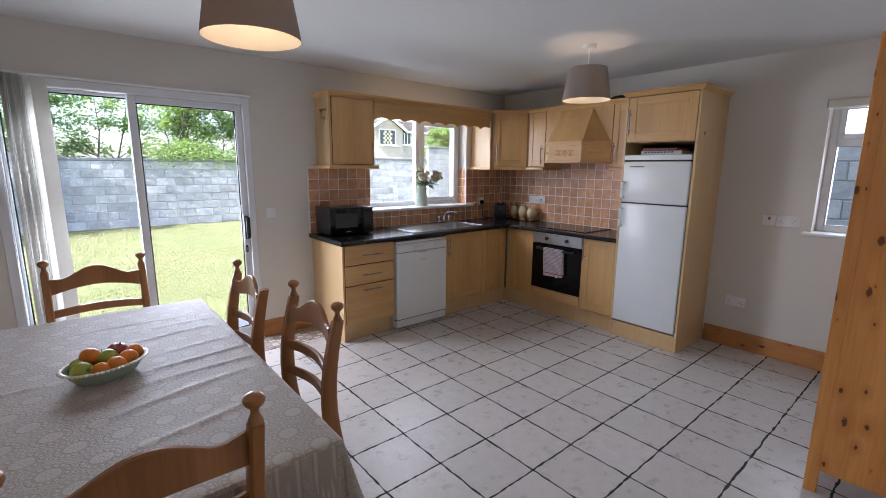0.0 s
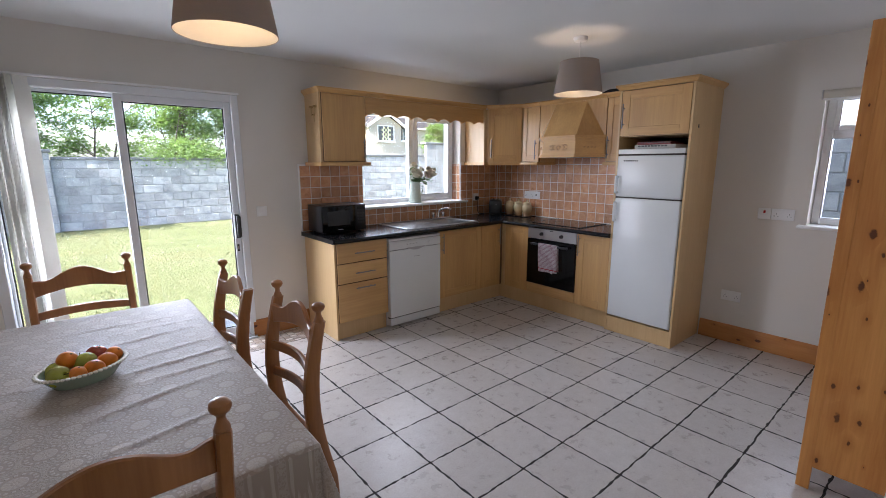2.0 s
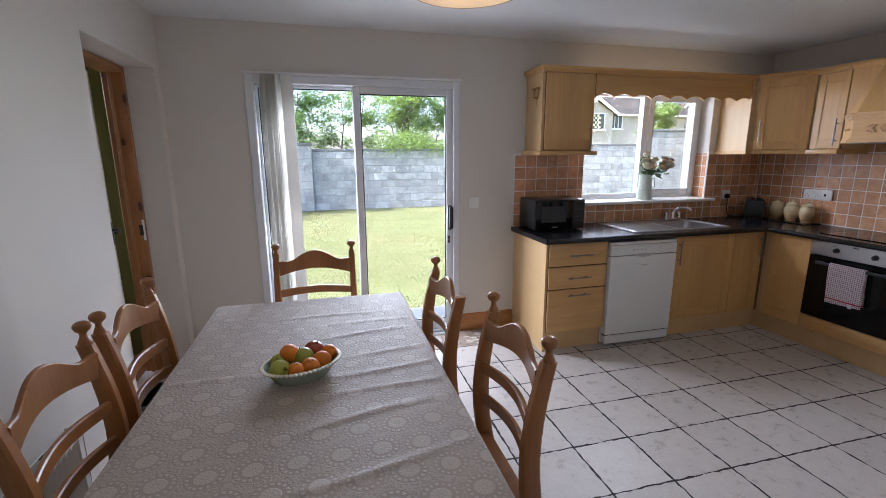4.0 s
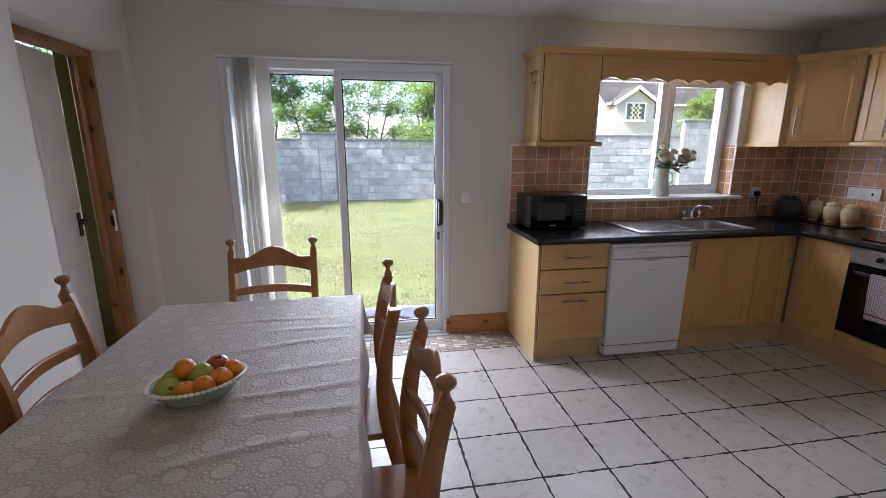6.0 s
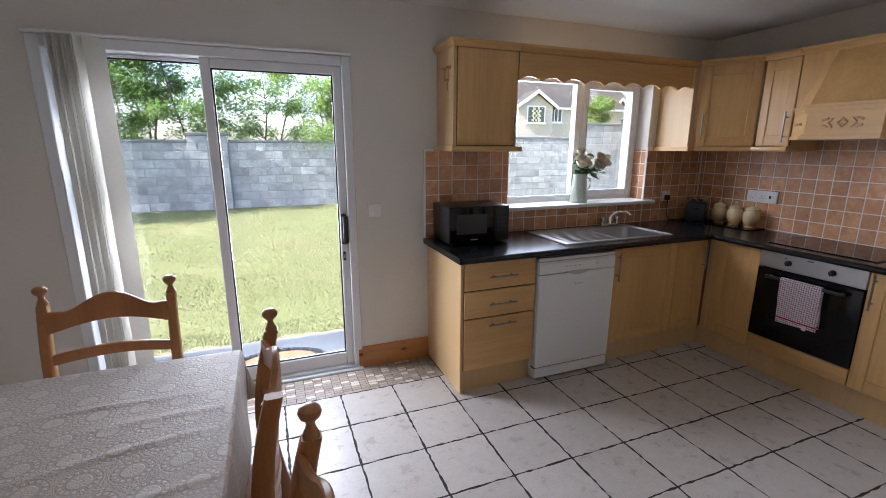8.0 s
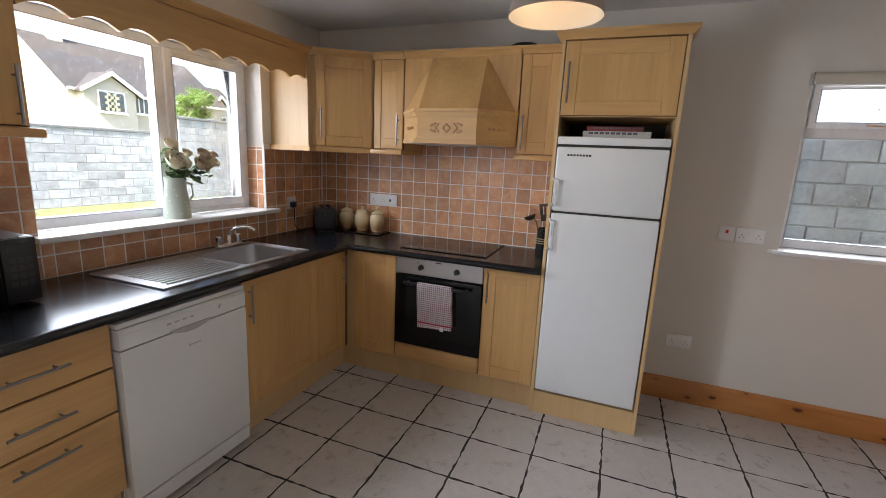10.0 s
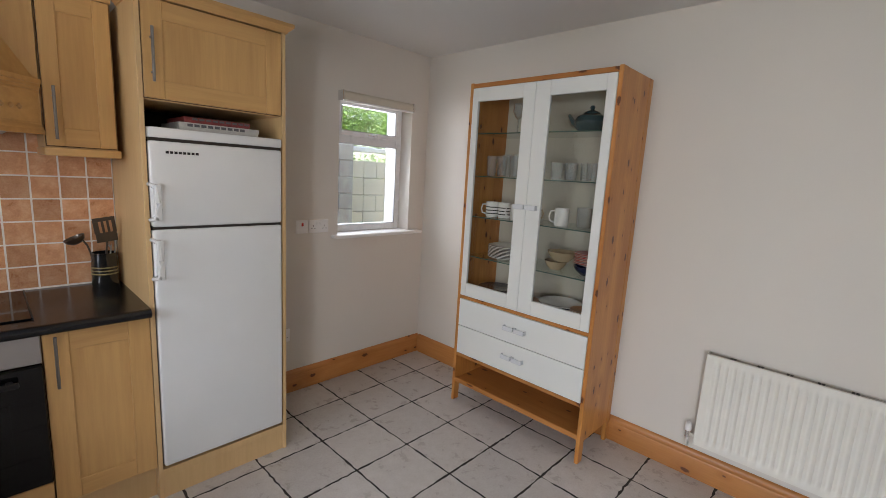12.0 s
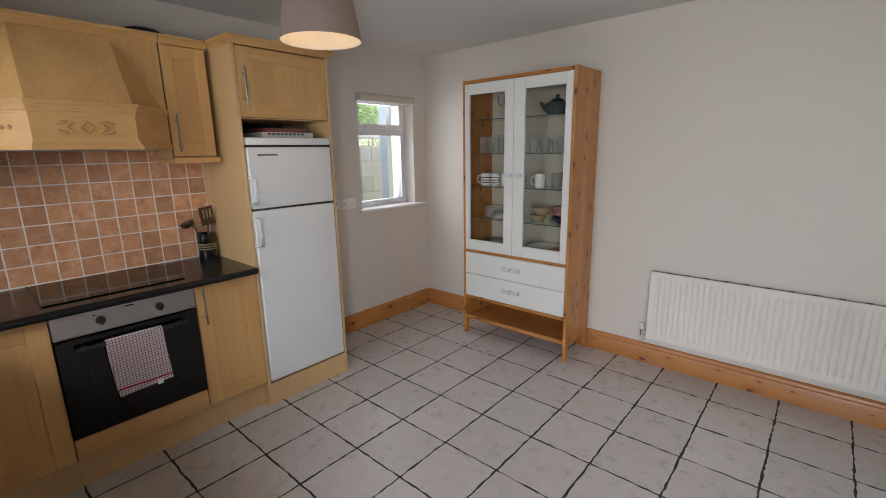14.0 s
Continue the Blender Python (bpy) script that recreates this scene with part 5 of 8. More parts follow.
RED_APPLE = plain("red_apple_skin", (0.38, 0.07, 0.03), 0.25, vary=0.4, scale=16)
STALK = plain("stalk", (0.14, 0.11, 0.04), 0.8)
def fruit(kind, x, y, z, r, tilt):
    m = pose(0.262, 2.205, TZ + 0.004, 0, 0, 22) @ pose(x, y, z, tilt, tilt * 0.6, 30 * x)
    if kind == "orange":
        f_ = thing("orange", m, "ripe orange in the fruit dish", "fruit", "fruit in the dish")
        bm = B()
        lathe(bm, [(0.0, -0.97 * r)] + [(r * math.sin(math.pi * k / 12), -0.95 * r * math.cos(math.pi * k / 12)) for k in range(1, 12)] + [(0.0, 0.93 * r)], (0, 0, 0), 24)
        part("peel", bm, ORANGE, f_)
        bm = B()
        lathe(bm, [(0.003, 0.925 * r), (0.0035, 0.955 * r)], (0, 0, 0), 6)
        part("stem_button", bm, STALK, f_)
    else:
        f_ = thing("apple", m, ("green" if kind == "green" else "red") + " apple in the fruit dish", "fruit", "fruit in the dish")
        bm = B()
        prof = [(0.12 * r, -0.78 * r), (0.3 * r, -0.86 * r)] + [(r * (math.sin(a) ** 0.8) * (1 + 0.06 * math.cos(a)), -0.88 * r * math.cos(a)) for a in [math.pi * k / 12 for k in range(3, 11)]] + [(0.22 * r, 0.84 * r), (0.04 * r, 0.62 * r)]
        lathe(bm, prof, (0, 0, 0), 24)
        part("flesh", bm, GREEN_APPLE if kind == "green" else RED_APPLE, f_)
        bm = B()
        tube(bm, [(0, 0, 0.6 * r), (0.002, 0, 0.85 * r), (0.006, 0.002, 1.05 * r)], 0.0015, 6)
        part("stalk", bm, STALK, f_)
for spec in (("green", -0.08, -0.022, 0.052, 0.036, 60), ("orange", -0.035, -0.045, 0.044, 0.031, 10), ("orange", 0.012, -0.05, 0.048, 0.033, 20), ("orange", 0.062, -0.03, 0.052, 0.033, 5),
             ("green", 0.012, 0.012, 0.06, 0.037, -30), ("orange", -0.03, 0.035, 0.078, 0.033, 30), ("red", 0.062, 0.042, 0.062, 0.037, 15), ("orange", 0.1, 0.0, 0.06, 0.028, 40), ("green", -0.062, 0.04, 0.05, 0.034, 0)):
    fruit(*spec)


# ---- pendant lamps ----
SHADE_OUT, n, l, b = nodes_of("grey_linen_shade")
v_ = coords(n, l)
weave = noise_tex(n, l, v_, 260, 3, 0.6)
l.new(mix(n, l, weave, (0.30, 0.255, 0.225), (0.42, 0.37, 0.33)), b.inputs["Base Color"])
b.inputs["Roughness"].default_value = 0.9
b.inputs["Subsurface Weight"].default_value = 0.0
bump(n, l, weave, b, 0.4, 0.001)


glowing_through(SHADE_OUT, (0.5, 0.4, 0.32), 0.35)
SHADE_IN = plain("shade_lining", (0.82, 0.78, 0.68), 0.8, vary=0.02)
glowing_through(SHADE_IN, (0.8, 0.7, 0.55), 0.4)
BULB, n, l, b = nodes_of("lit_bulb")
b.inputs["Emission Color"].default_value, b.inputs["Emission Strength"].default_value = (1.0, 0.72, 0.42, 1), 2.0


def pendant(x, y, rim, r0, r1, h, power, label):
    p = thing("pendant_lamp", (x, y, ZC), label, "ceiling lamp", "pendant lamps")
    z0 = rim - ZC
    bm = B()
    lathe(bm, [(0.0, 0.0), (0.05, 0.0), (0.05, -0.012), (0.042, -0.026), (0.012, -0.03), (0.0, -0.03)], (0, 0, 0), 28)
    part("ceiling_rose", bm, PLASTIC_WHITE, p)
    bm = B()
    cyl(bm, (0, 0, -0.028), (0, 0, z0 + h - 0.01), 0.003, seg=8)
    part("flex", bm, PLASTIC_WHITE, p)
    bm = B()
    lathe(bm, [(r0, z0), (r1, z0 + h), (r1 - 0.0015, z0 + h), (r0 - 0.0015, z0)], (0, 0, 0), 56)
    bm.faces.ensure_lookup_table()
    for f_ in [f for f in bm.faces if len(f.verts) > 4]:
        bm.faces.remove(f_)
    sh = part("shade", bm, SHADE_OUT, p, "taupe linen drum shade")
    bm = B()
    rings = [[bm.verts.new((r * math.cos(2 * math.pi * k / 56), r * math.sin(2 * math.pi * k / 56), z)) for k in range(56)] for r, z in ((r0 - 0.003, z0 + 0.001), (r1 - 0.003, z0 + h - 0.001))]
    for k in range(56):
        bm.faces.new((rings[0][k], rings[0][(k + 1) % 56], rings[1][(k + 1) % 56], rings[1][k]))
    part("lining", bm, SHADE_IN, sh, "pale inner lining")
    bm = B()
    for k in range(3):
        a = 2 * math.pi * k / 3
        cyl(bm, (0.02 * math.cos(a), 0.02 * math.sin(a), z0 + h - 0.012), ((r1 - 0.003) * math.cos(a), (r1 - 0.003) * math.sin(a), z0 + h - 0.006), 0.002, seg=6)
    cyl(bm, (0, 0, z0 + h - 0.07), (0, 0, z0 + h), 0.02, seg=16)
    part("lamp_holder", bm, PLASTIC_WHITE, p)
    bm = B()
    lathe(bm, [(0.0, -0.062), (0.02, -0.056), (0.031, -0.036), (0.031, -0.022), (0.018, 0.012), (0.013, 0.03), (0.0, 0.03)], (0, 0, z0 + h - 0.1), 20)
    part("bulb", bm, BULB, p, "glowing warm bulb").visible_shadow = False
    lamp = new("lamp_light", bpy.data.lights.new("lamp_light", "POINT"))
    lamp.data.energy, lamp.data.color, lamp.data.shadow_soft_size = power, (1.0, 0.74, 0.46), 0.03
    lamp.location = (0, 0, z0 + h - 0.12)
    lamp.parent = p
    return p


pendant(3.235, 2.2, 2.012, 0.172, 0.135, 0.225, 0.3, "lit pendant lamp with a taupe linen shade over the kitchen floor")
pendant(0.80, 2.02, 1.965, 0.172, 0.135, 0.225, 0.38, "lit pendant lamp with a taupe linen shade over the dining table")


# ---- display cabinet ----
CABW, CABD, CABH = 0.938, 0.386, 2.065
dc = thing("display_cabinet", pose(3.738, 0.587, 0, 0, 0, 180), "pine and white display cabinet with two glazed doors and drawers", "cabinet")
WHITE_LAC = plain("white_lacquer", (0.74, 0.755, 0.725), 0.35, vary=0.012)
for k, x in enumerate((0.0, CABW - 0.022)):
    bm = B()
    box(bm, (x, 0.0, 0.0), (x + 0.022, 0.05, CABH), 0.002)
    box(bm, (x, CABD - 0.05, 0.0), (x + 0.022, CABD, CABH), 0.002)
    box(bm, (x + 0.001, 0.05, 0.12), (x + 0.021, CABD - 0.05, CABH - 0.002))
    part("side_panel", bm, PINE, dc, "knotty pine side standing on two feet")
def board(name, z0, z1, y0=0.0, y1=CABD - 0.012, material=PINE_X, label=""):
    bm = B()
    box(bm, (0.022, y0, z0), (CABW - 0.022, y1, z1), 0.0015)
    return part(name, bm, material, dc, label)
board("top_board", 2.035, 2.06)
board("middle_board", 0.722, 0.742)
board("under_board", 0.325, 0.345)
board("low_shelf", 0.14, 0.16)
board("front_rail", 0.135, 0.165, 0.002, 0.02)
bm = B()
box(bm, (0.022, CABD - 0.012, 0.74), (CABW - 0.022, CABD - 0.006, 2.04))
part("back_panel", bm, plain("cabinet_back", (0.55, 0.525, 0.43), 0.6, vary=0.03), dc, "pale back panel", False)
bm = B()
box(bm, (0.022, CABD - 0.012, 0.16), (CABW - 0.022, CABD - 0.006, 0.3))
part("low_back_panel", bm, PINE_X, dc, smooth=False)
CLEAR = pane_mat("cabinet_glass", (0.94, 0.96, 0.95))
gx = CABW / 2
for x0, x1, w0, w1 in ((0.024, gx - 0.001, 0.067, 0.39), (gx + 0.001, CABW - 0.024, 0.56, 0.865)):
    bm = B()
    z0, z1, b0, b1 = 0.744, 2.033, 0.828, 1.955
    box(bm, (x0, -0.002, z0), (w0, 0.018, z1), 0.002), box(bm, (w1, -0.002, z0), (x1, 0.018, z1), 0.002)
    box(bm, (w0, -0.0015, b1), (w1, 0.018, z1), 0.001), box(bm, (w0, -0.0015, z0), (w1, 0.018, b0), 0.001)
    dd = part("door", bm, WHITE_LAC, dc, "white framed glazed door")
    bm = B()
    sheet(bm, "y", 0.008, (w0, b0), (w1, b1))
    part("pane", bm, CLEAR, dd, "clear glass pane", False).visible_shadow = False
FROST = plain("frosted_plastic", (0.66, 0.68, 0.7), 0.25, vary=0.03, coat=0.3)
def loop_pull(x0, x1, z):
    bm = B()
    box(bm, (x0, -0.03, z - 0.014), (x1, -0.022, z + 0.014), 0.003)
    box(bm, (x0, -0.026, z - 0.012), (x0 + 0.006, -0.002, z + 0.012), 0.001), box(bm, (x1 - 0.006, -0.026, z - 0.012), (x1, -0.002, z + 0.012), 0.001)
    part("handle", bm, FROST, dc, "frosted silver pull")
loop_pull(gx - 0.075, gx - 0.004, 1.355), loop_pull(gx + 0.004, gx + 0.075, 1.355)
for z0, z1, hz in ((0.54, 0.718, 0.63), (0.348, 0.536, 0.45)):
    bm = B()
    box(bm, (0.024, -0.002, z0), (CABW - 0.024, 0.018, z1), 0.002)
    part("drawer_front", bm, WHITE_LAC, dc, "white drawer front")
    loop_pull(gx - 0.075, gx - 0.004, hz), loop_pull(gx + 0.004, gx + 0.075, hz)
SHELF_GLASS = pane_mat("shelf_glass", (0.86, 0.93, 0.9))
EDGE_GLASS = plain("glass_edge", (0.06, 0.12, 0.1), 0.1, vary=0.1)
SHZ = (1.005, 1.262, 1.515, 1.772)
for z in SHZ:
    bm = B()
    sheet(bm, "z", z, (0.024, 0.035), (CABW - 0.024, CABD - 0.014))
    sh = part("glass_shelf", bm, SHELF_GLASS, dc, "clear glass shelf", False)
    sh.visible_shadow = False
    bm = B()
    box(bm, (0.024, 0.032, z - 0.006), (CABW - 0.024, 0.035, z))
    part("shelf_edge", bm, EDGE_GLASS, sh, "green glass edge", False)

CAB = pose(3.738, 0.587, 0, 0, 0, 180)
WARE = ware_mat("drinking_glass", (0.96, 0.98, 0.98))
CHINA = plain("white_china", (0.78, 0.77, 0.73), 0.2, vary=0.02, coat=0.4)
def on_shelf(x, y, z):
    return CAB @ pose(x, y, z + 0.001)
def tumbler(x, y, z, r, h):
    bm = B()
    lathe(bm, [(0.0, 0.003), (r * 0.78, 0.003), (r * 0.8, 0.006), (r, h)], (0, 0, 0), 18, closed=False)
    solid("drinking_glass", bm, WARE, "clear drinking glass on a cabinet shelf", "glass", at=on_shelf(x, y, z), group="glasses in the cabinet")
for k, (x, y) in enumerate(((0.11, 0.12), (0.17, 0.2), (0.2, 0.11), (0.27, 0.17), (0.3, 0.1), (0.36, 0.2), (0.38, 0.12))):
    tumbler(x, y, SHZ[2], 0.034, 0.14 if k % 2 else 0.125)
for x, y in ((0.57, 0.12), (0.6, 0.22), (0.66, 0.12), (0.73, 0.16), (0.79, 0.11), (0.83, 0.22)):
    tumbler(x, y, SHZ[2], 0.036, 0.095)
for x, y in ((0.27, 0.14), (0.36, 0.17)):
    bm = B()
    lathe(bm, [(0.0, 0.0), (0.033, 0.0), (0.032, 0.003), (0.005, 0.008), (0.004, 0.085), (0.02, 0.1), (0.034, 0.13), (0.031, 0.175)], (0, 0, 0), 18, closed=False)
    solid("wine_glass", bm, WARE, "clear stemmed wine glass on a cabinet shelf", "glass", at=on_shelf(x, y, SHZ[3]), group="glasses in the cabinet")
def mug(x, y, z, r, h, turn, material, label, bands=None):
    m_ = thing("mug", on_shelf(x, y, z) @ pose(0, 0, 0, 0, 0, turn), label, "mug", "mugs in the cabinet")
    bm = B()
    lathe(bm, [(0.0, 0.0), (r * 0.9, 0.0), (r, 0.012), (r, h), (r - 0.004, h), (r - 0.005, 0.01), (0.0, 0.008)], (0, 0, 0), 20)
    body = part("cup", bm, material, m_)
    bm = B()
    tube(bm, [(r - 0.002, 0, h * 0.82), (r + 0.022, 0, h * 0.8), (r + 0.03, 0, h * 0.52), (r + 0.022, 0, h * 0.24), (r - 0.002, 0, h * 0.18)], 0.005, 8)
    part("handle", bm, material, m_)
    for zb in bands or ():
        bm = B()
        lathe(bm, [(r + 0.0004, zb), (r + 0.0006, zb + 0.006), (r - 0.002, zb + 0.007)], (0, 0, 0), 20)
        part("painted_band", bm, BLACK, body, "black painted band")
YELLOW = plain("ochre_glaze", (0.42, 0.33, 0.2), 0.25, vary=0.08, coat=0.4)
mug(0.14, 0.12, SHZ[1], 0.04, 0.095, 205, CHINA, "white mug with black bands", (0.02, 0.04, 0.06))
mug(0.22, 0.14, SHZ[1], 0.04, 0.095, 205, CHINA, "white mug with black bands", (0.02, 0.04, 0.06))
mug(0.33, 0.12, SHZ[1], 0.042, 0.09, 205, CHINA, "white mug beside an ochre one")
mug(0.38, 0.2, SHZ[1], 0.042, 0.085, 30, YELLOW, "ochre glazed mug on a glass shelf")
mug(0.63, 0.12, SHZ[1], 0.04, 0.1, 200, CHINA, "plain white mug on a glass shelf")
bm = B()
lathe(bm, [(0.0, 0.003), (0.038, 0.003), (0.04, 0.006), (0.042, 0.11)], (0, 0, 0), 20, closed=False)
solid("beaker", bm, WARE, "clear glass beaker on a cabinet shelf", "glass", at=on_shelf(0.75, 0.15, SHZ[1]))
def plates(x, y, z, r, count, material, label, cat="plates"):
    st = thing("plate_stack", on_shelf(x, y, z), label, cat)
    for k in range(count):
        bm = B()
        zz = 0.0085 * k
        lathe(bm, [(0.0, zz), (r * 0.55, zz), (r * 0.7, zz + 0.006), (r, zz + 0.013), (r, zz + 0.016), (r * 0.68, zz + 0.009), (r * 0.5, zz + 0.004), (0.0, zz + 0.004)], (0, 0, 0), 32)
        part("plate", bm, material if k % 2 == 0 else CHINA, st)
NAVY = plain("navy_glaze", (0.03, 0.035, 0.08), 0.2, vary=0.2, coat=0.4)
TERRA = plain("terracotta_glaze", (0.38, 0.2, 0.1), 0.3, vary=0.15)
plates(0.25, 0.17, SHZ[0], 0.125, 9, CHINA, "stack of white plates on a glass shelf")
plates(0.2, 0.16, 0.742, 0.125, 7, NAVY, "stack of dark blue plates in the cabinet")
plates(0.65, 0.17, 0.742, 0.125, 8, NAVY, "stack of patterned plates in the cabinet")
plates(0.825, 0.1, 0.742, 0.07, 9, TERRA, "stack of reddish saucers in the cabinet")
def dish(x, y, z, r, h, material, label):
    bm = B()
    lathe(bm, [(0.0, 0.0), (r * 0.5, 0.0), (r * 0.85, h * 0.5), (r, h), (r - 0.005, h), (r * 0.8, h * 0.5), (r * 0.45, 0.006), (0.0, 0.006)], (0, 0, 0), 28)
    return solid("bowl", bm, material, label, "bowl", at=on_shelf(x, y, z), group="bowls in the cabinet")
dish(0.6, 0.16, SHZ[0], 0.065, 0.05, YELLOW, "ochre glazed bowl on a glass shelf")
dish(0.63, 0.17, SHZ[0] + 0.052, 0.085, 0.055, YELLOW, "wide ochre bowl stacked on a smaller one")
dish(0.8, 0.17, SHZ[0], 0.085, 0.05, NAVY, "dark bowl under striped bowls")
st = thing("bowl_stack", on_shelf(0.8, 0.17, SHZ[0] + 0.048), "stack of white bowls with red stripes", "bowls")
for k in range(4):
    bm = B()
    zz = 0.017 * k
    lathe(bm, [(0.03, zz), (0.07, zz + 0.012), (0.085, zz + 0.024), (0.082, zz + 0.026), (0.065, zz + 0.014), (0.0, zz + 0.006)], (0, 0, 0), 28)
    part("bowl", bm, CHINA, st)
    bm = B()
    lathe(bm, [(0.0855, zz + 0.02), (0.0868, zz + 0.024), (0.084, zz + 0.0245)], (0, 0, 0), 28)
    part("stripe", bm, plain("red_stripe", (0.4, 0.05, 0.03), 0.3), st)
# teapot
TEAL = plain("blue_green_glaze", (0.05, 0.085, 0.09), 0.25, vary=0.3, scale=10, coat=0.5)
tpt = thing("teapot", on_shelf(0.72, 0.17, SHZ[3]), "dark blue-green glazed teapot on the top shelf", "teapot")
bm = B()
lathe(bm, [(0.0, 0.0), (0.055, 0.0), (0.085, 0.03), (0.09, 0.055), (0.075, 0.085), (0.045, 0.1), (0.0, 0.1)], (0, 0, 0), 28)
part("pot", bm, TEAL, tpt)
bm = B()
lathe(bm, [(0.048, 0.098), (0.04, 0.108), (0.015, 0.118), (0.008, 0.122), (0.014, 0.132), (0.01, 0.142), (0.0, 0.143)], (0, 0, 0), 20)
part("lid", bm, TEAL, tpt)
bm = B()
tube(bm, [(-0.07, 0, 0.045), (-0.105, 0, 0.06), (-0.125, 0, 0.09), (-0.135, 0, 0.1)], [0.02, 0.014, 0.01, 0.008], 10)
part("spout", bm, TEAL, tpt)
bm = B()
tube(bm, [(0.075, 0, 0.08), (0.11, 0, 0.1), (0.135, 0, 0.085), (0.13, 0, 0.05), (0.085, 0, 0.035)], 0.007, 8)
part("handle", bm, TEAL, tpt)


# ---- radiators ----
GRILLE = plain("grille_shade", (0.3, 0.27, 0.23), 0.6, vary=0.05)
def radiator(at, length, z0, z1, label):
    r = thing("radiator", at, label, "radiator", "radiators")
    bm = B()
    n_ = int(length / 0.0056)
    xs_ = [length * k / n_ for k in range(n_ + 1)]
    rows = [[bm.verts.new((x, 0.0144, z0)) for x in xs_]]
    for zz, k in ((z0, 0), (z0 + 0.03, 0), (z0 + 0.05, 1), (z1 - 0.05, 1), (z1 - 0.03, 0), (z1, 0)):
        row = []
        for x in xs_:
            edge = min(x, length - x)
            wave = 0.014 * (0.5 - 0.5 * math.cos(2 * math.pi * (x - 0.03) / 0.0336)) ** 0.8 if k and edge > 0.03 else 0
            row.append(bm.verts.new((x, wave, zz)))
        rows.append(row)
    rows.append([bm.verts.new((x, 0.014, z1)) for x in xs_])
    for a, b_ in zip(rows, rows[1:] + rows[:1]):
        for k in range(n_):
            bm.faces.new((a[k], a[k + 1], b_[k + 1], b_[k]))
    part("front_panel", bm, RADIATOR, r, "ribbed cream-white panel")
    for x in (0.0, length + 0.004):
        bm = B()
        box(bm, (x - 0.004, -0.002, z0 - 0.002), (x, 0.055, z1 + 0.002), 0.001)
        part("side_panel", bm, RADIATOR, r)
    bm = B()
    box(bm, (0.01, 0.045, z0 + 0.01), (length - 0.01, 0.057, z1 - 0.005))
    part("back_panel", bm, RADIATOR, r)
    bm = B()
    box(bm, (0.004, 0.0145, z1 - 0.004), (length - 0.004, 0.045, z1 - 0.0015))
    tg = part("top_grille", bm, GRILLE, r, "taupe slotted top grille")
    for k in range(int(length / 0.11)):
        bm = B()
        for q in (0.0, 0.014):
            box(bm, (0.09 + 0.11 * k + q, 0.016, z1 - 0.002), (0.1 + 0.11 * k + q, 0.043, z1 + 0.001))
        part("grille_slot", bm, DARK_GAP, tg, smooth=False)
    for x in (0.15, length - 0.15):
        bm = B()
        box(bm, (x, 0.056, z0 + 0.1), (x + 0.04, 0.075, z1 - 0.08))
        part("bracket", bm, RADIATOR, r)
    bm = B()
    tube(bm, [(0.0, 0.03, z0 + 0.03), (-0.035, 0.03, z0 + 0.03), (-0.04, 0.03, z0 + 0.02), (-0.04, 0.03, z0 - 0.03), (-0.04, 0.04, z0 - 0.04), (-0.04, 0.09, z0 - 0.042)], 0.0075, 8)
    pipe = part("pipe", bm, RADIATOR, r)
    bm = B()
    cyl(bm, (-0.04, 0.03, z0 + 0.015), (-0.04, 0.03, z0 + 0.05), 0.013, seg=14)
    part("valve_body", bm, CHROME, r)
    bm = B()
    lathe(bm, [(0.0, 0.05), (0.014, 0.05), (0.016, 0.056), (0.015, 0.088), (0.01, 0.094), (0, 0.094)], (-0.04, 0.03, z0), 16)
    part("valve_cap", bm, PLASTIC_WHITE, r, "white valve cap")
    return r


radiator(pose(2.34, 0.27, 0, 0, 0, 180), 1.42, 0.215, 0.705, "cream-white ribbed panel radiator on the wall")
radiator(pose(XW + 0.075, 1.35, 0, 0, 0, 90), 1.15, 0.12, 0.5, "low cream-white panel radiator behind the chairs")


# ---- switches and sockets ----
def plate_on(at, w, h, label, name, cat, holes=(), buttons=()):
    """A white plate; its own -y looks into the room."""
    p = thing(name, at, label, cat)
    bm = B()
    box(bm, (-w / 2, -0.009, -h / 2), (w / 2, 0, h / 2), 0.003, 2)
    part("face_plate", bm, PLASTIC_WHITE, p)
    for x, z in holes:
        for dx, dz, a, c in ((0, 0.011, 0.004, 0.009), (-0.011, -0.006, 0.007, 0.004), (0.011, -0.006, 0.007, 0.004)):
            bm = B()
            box(bm, (x + dx - a / 2, -0.0096, z + dz - c / 2), (x + dx + a / 2, -0.0085, z + dz + c / 2))
            part("pin_slot", bm, BLACK, p, smooth=False)
    for x, z, mat_ in buttons:
        bm = B()
        box(bm, (x - 0.007, -0.013, z - 0.011), (x + 0.007, -0.008, z + 0.011), 0.002)
        part("rocker", bm, mat_, p)
    return p


RED = plain("red_plastic", (0.55, 0.03, 0.02), 0.3)
plate_on((1.555, YN, 1.113), 0.087, 0.087, "white single light switch on the wall", "light_switch", "switch", buttons=((0, 0, PLASTIC_WHITE),))
sp = plate_on((4.125, YN - 0.012, 1.113), 0.087, 0.087, "white single socket on the tiles with a black plug", "wall_socket", "socket", holes=((0.015, 0),))
bm = B()
box(bm, (-0.025, -0.04, -0.035), (0.02, -0.009, 0.01), 0.008, 2)
part("plug", bm, BLACK, sp, "black plug")
bm = B()
tube(bm, [(4.122 - 4.125, -0.03, -0.035), (0.0, -0.03, -0.1), (0.01, -0.025, -0.17), (0.03, -0.03, -0.203), (0.1, -0.05, -0.207)], 0.0035, 6)
part("cable", bm, BLACK, sp, "black flex hanging to the worktop")
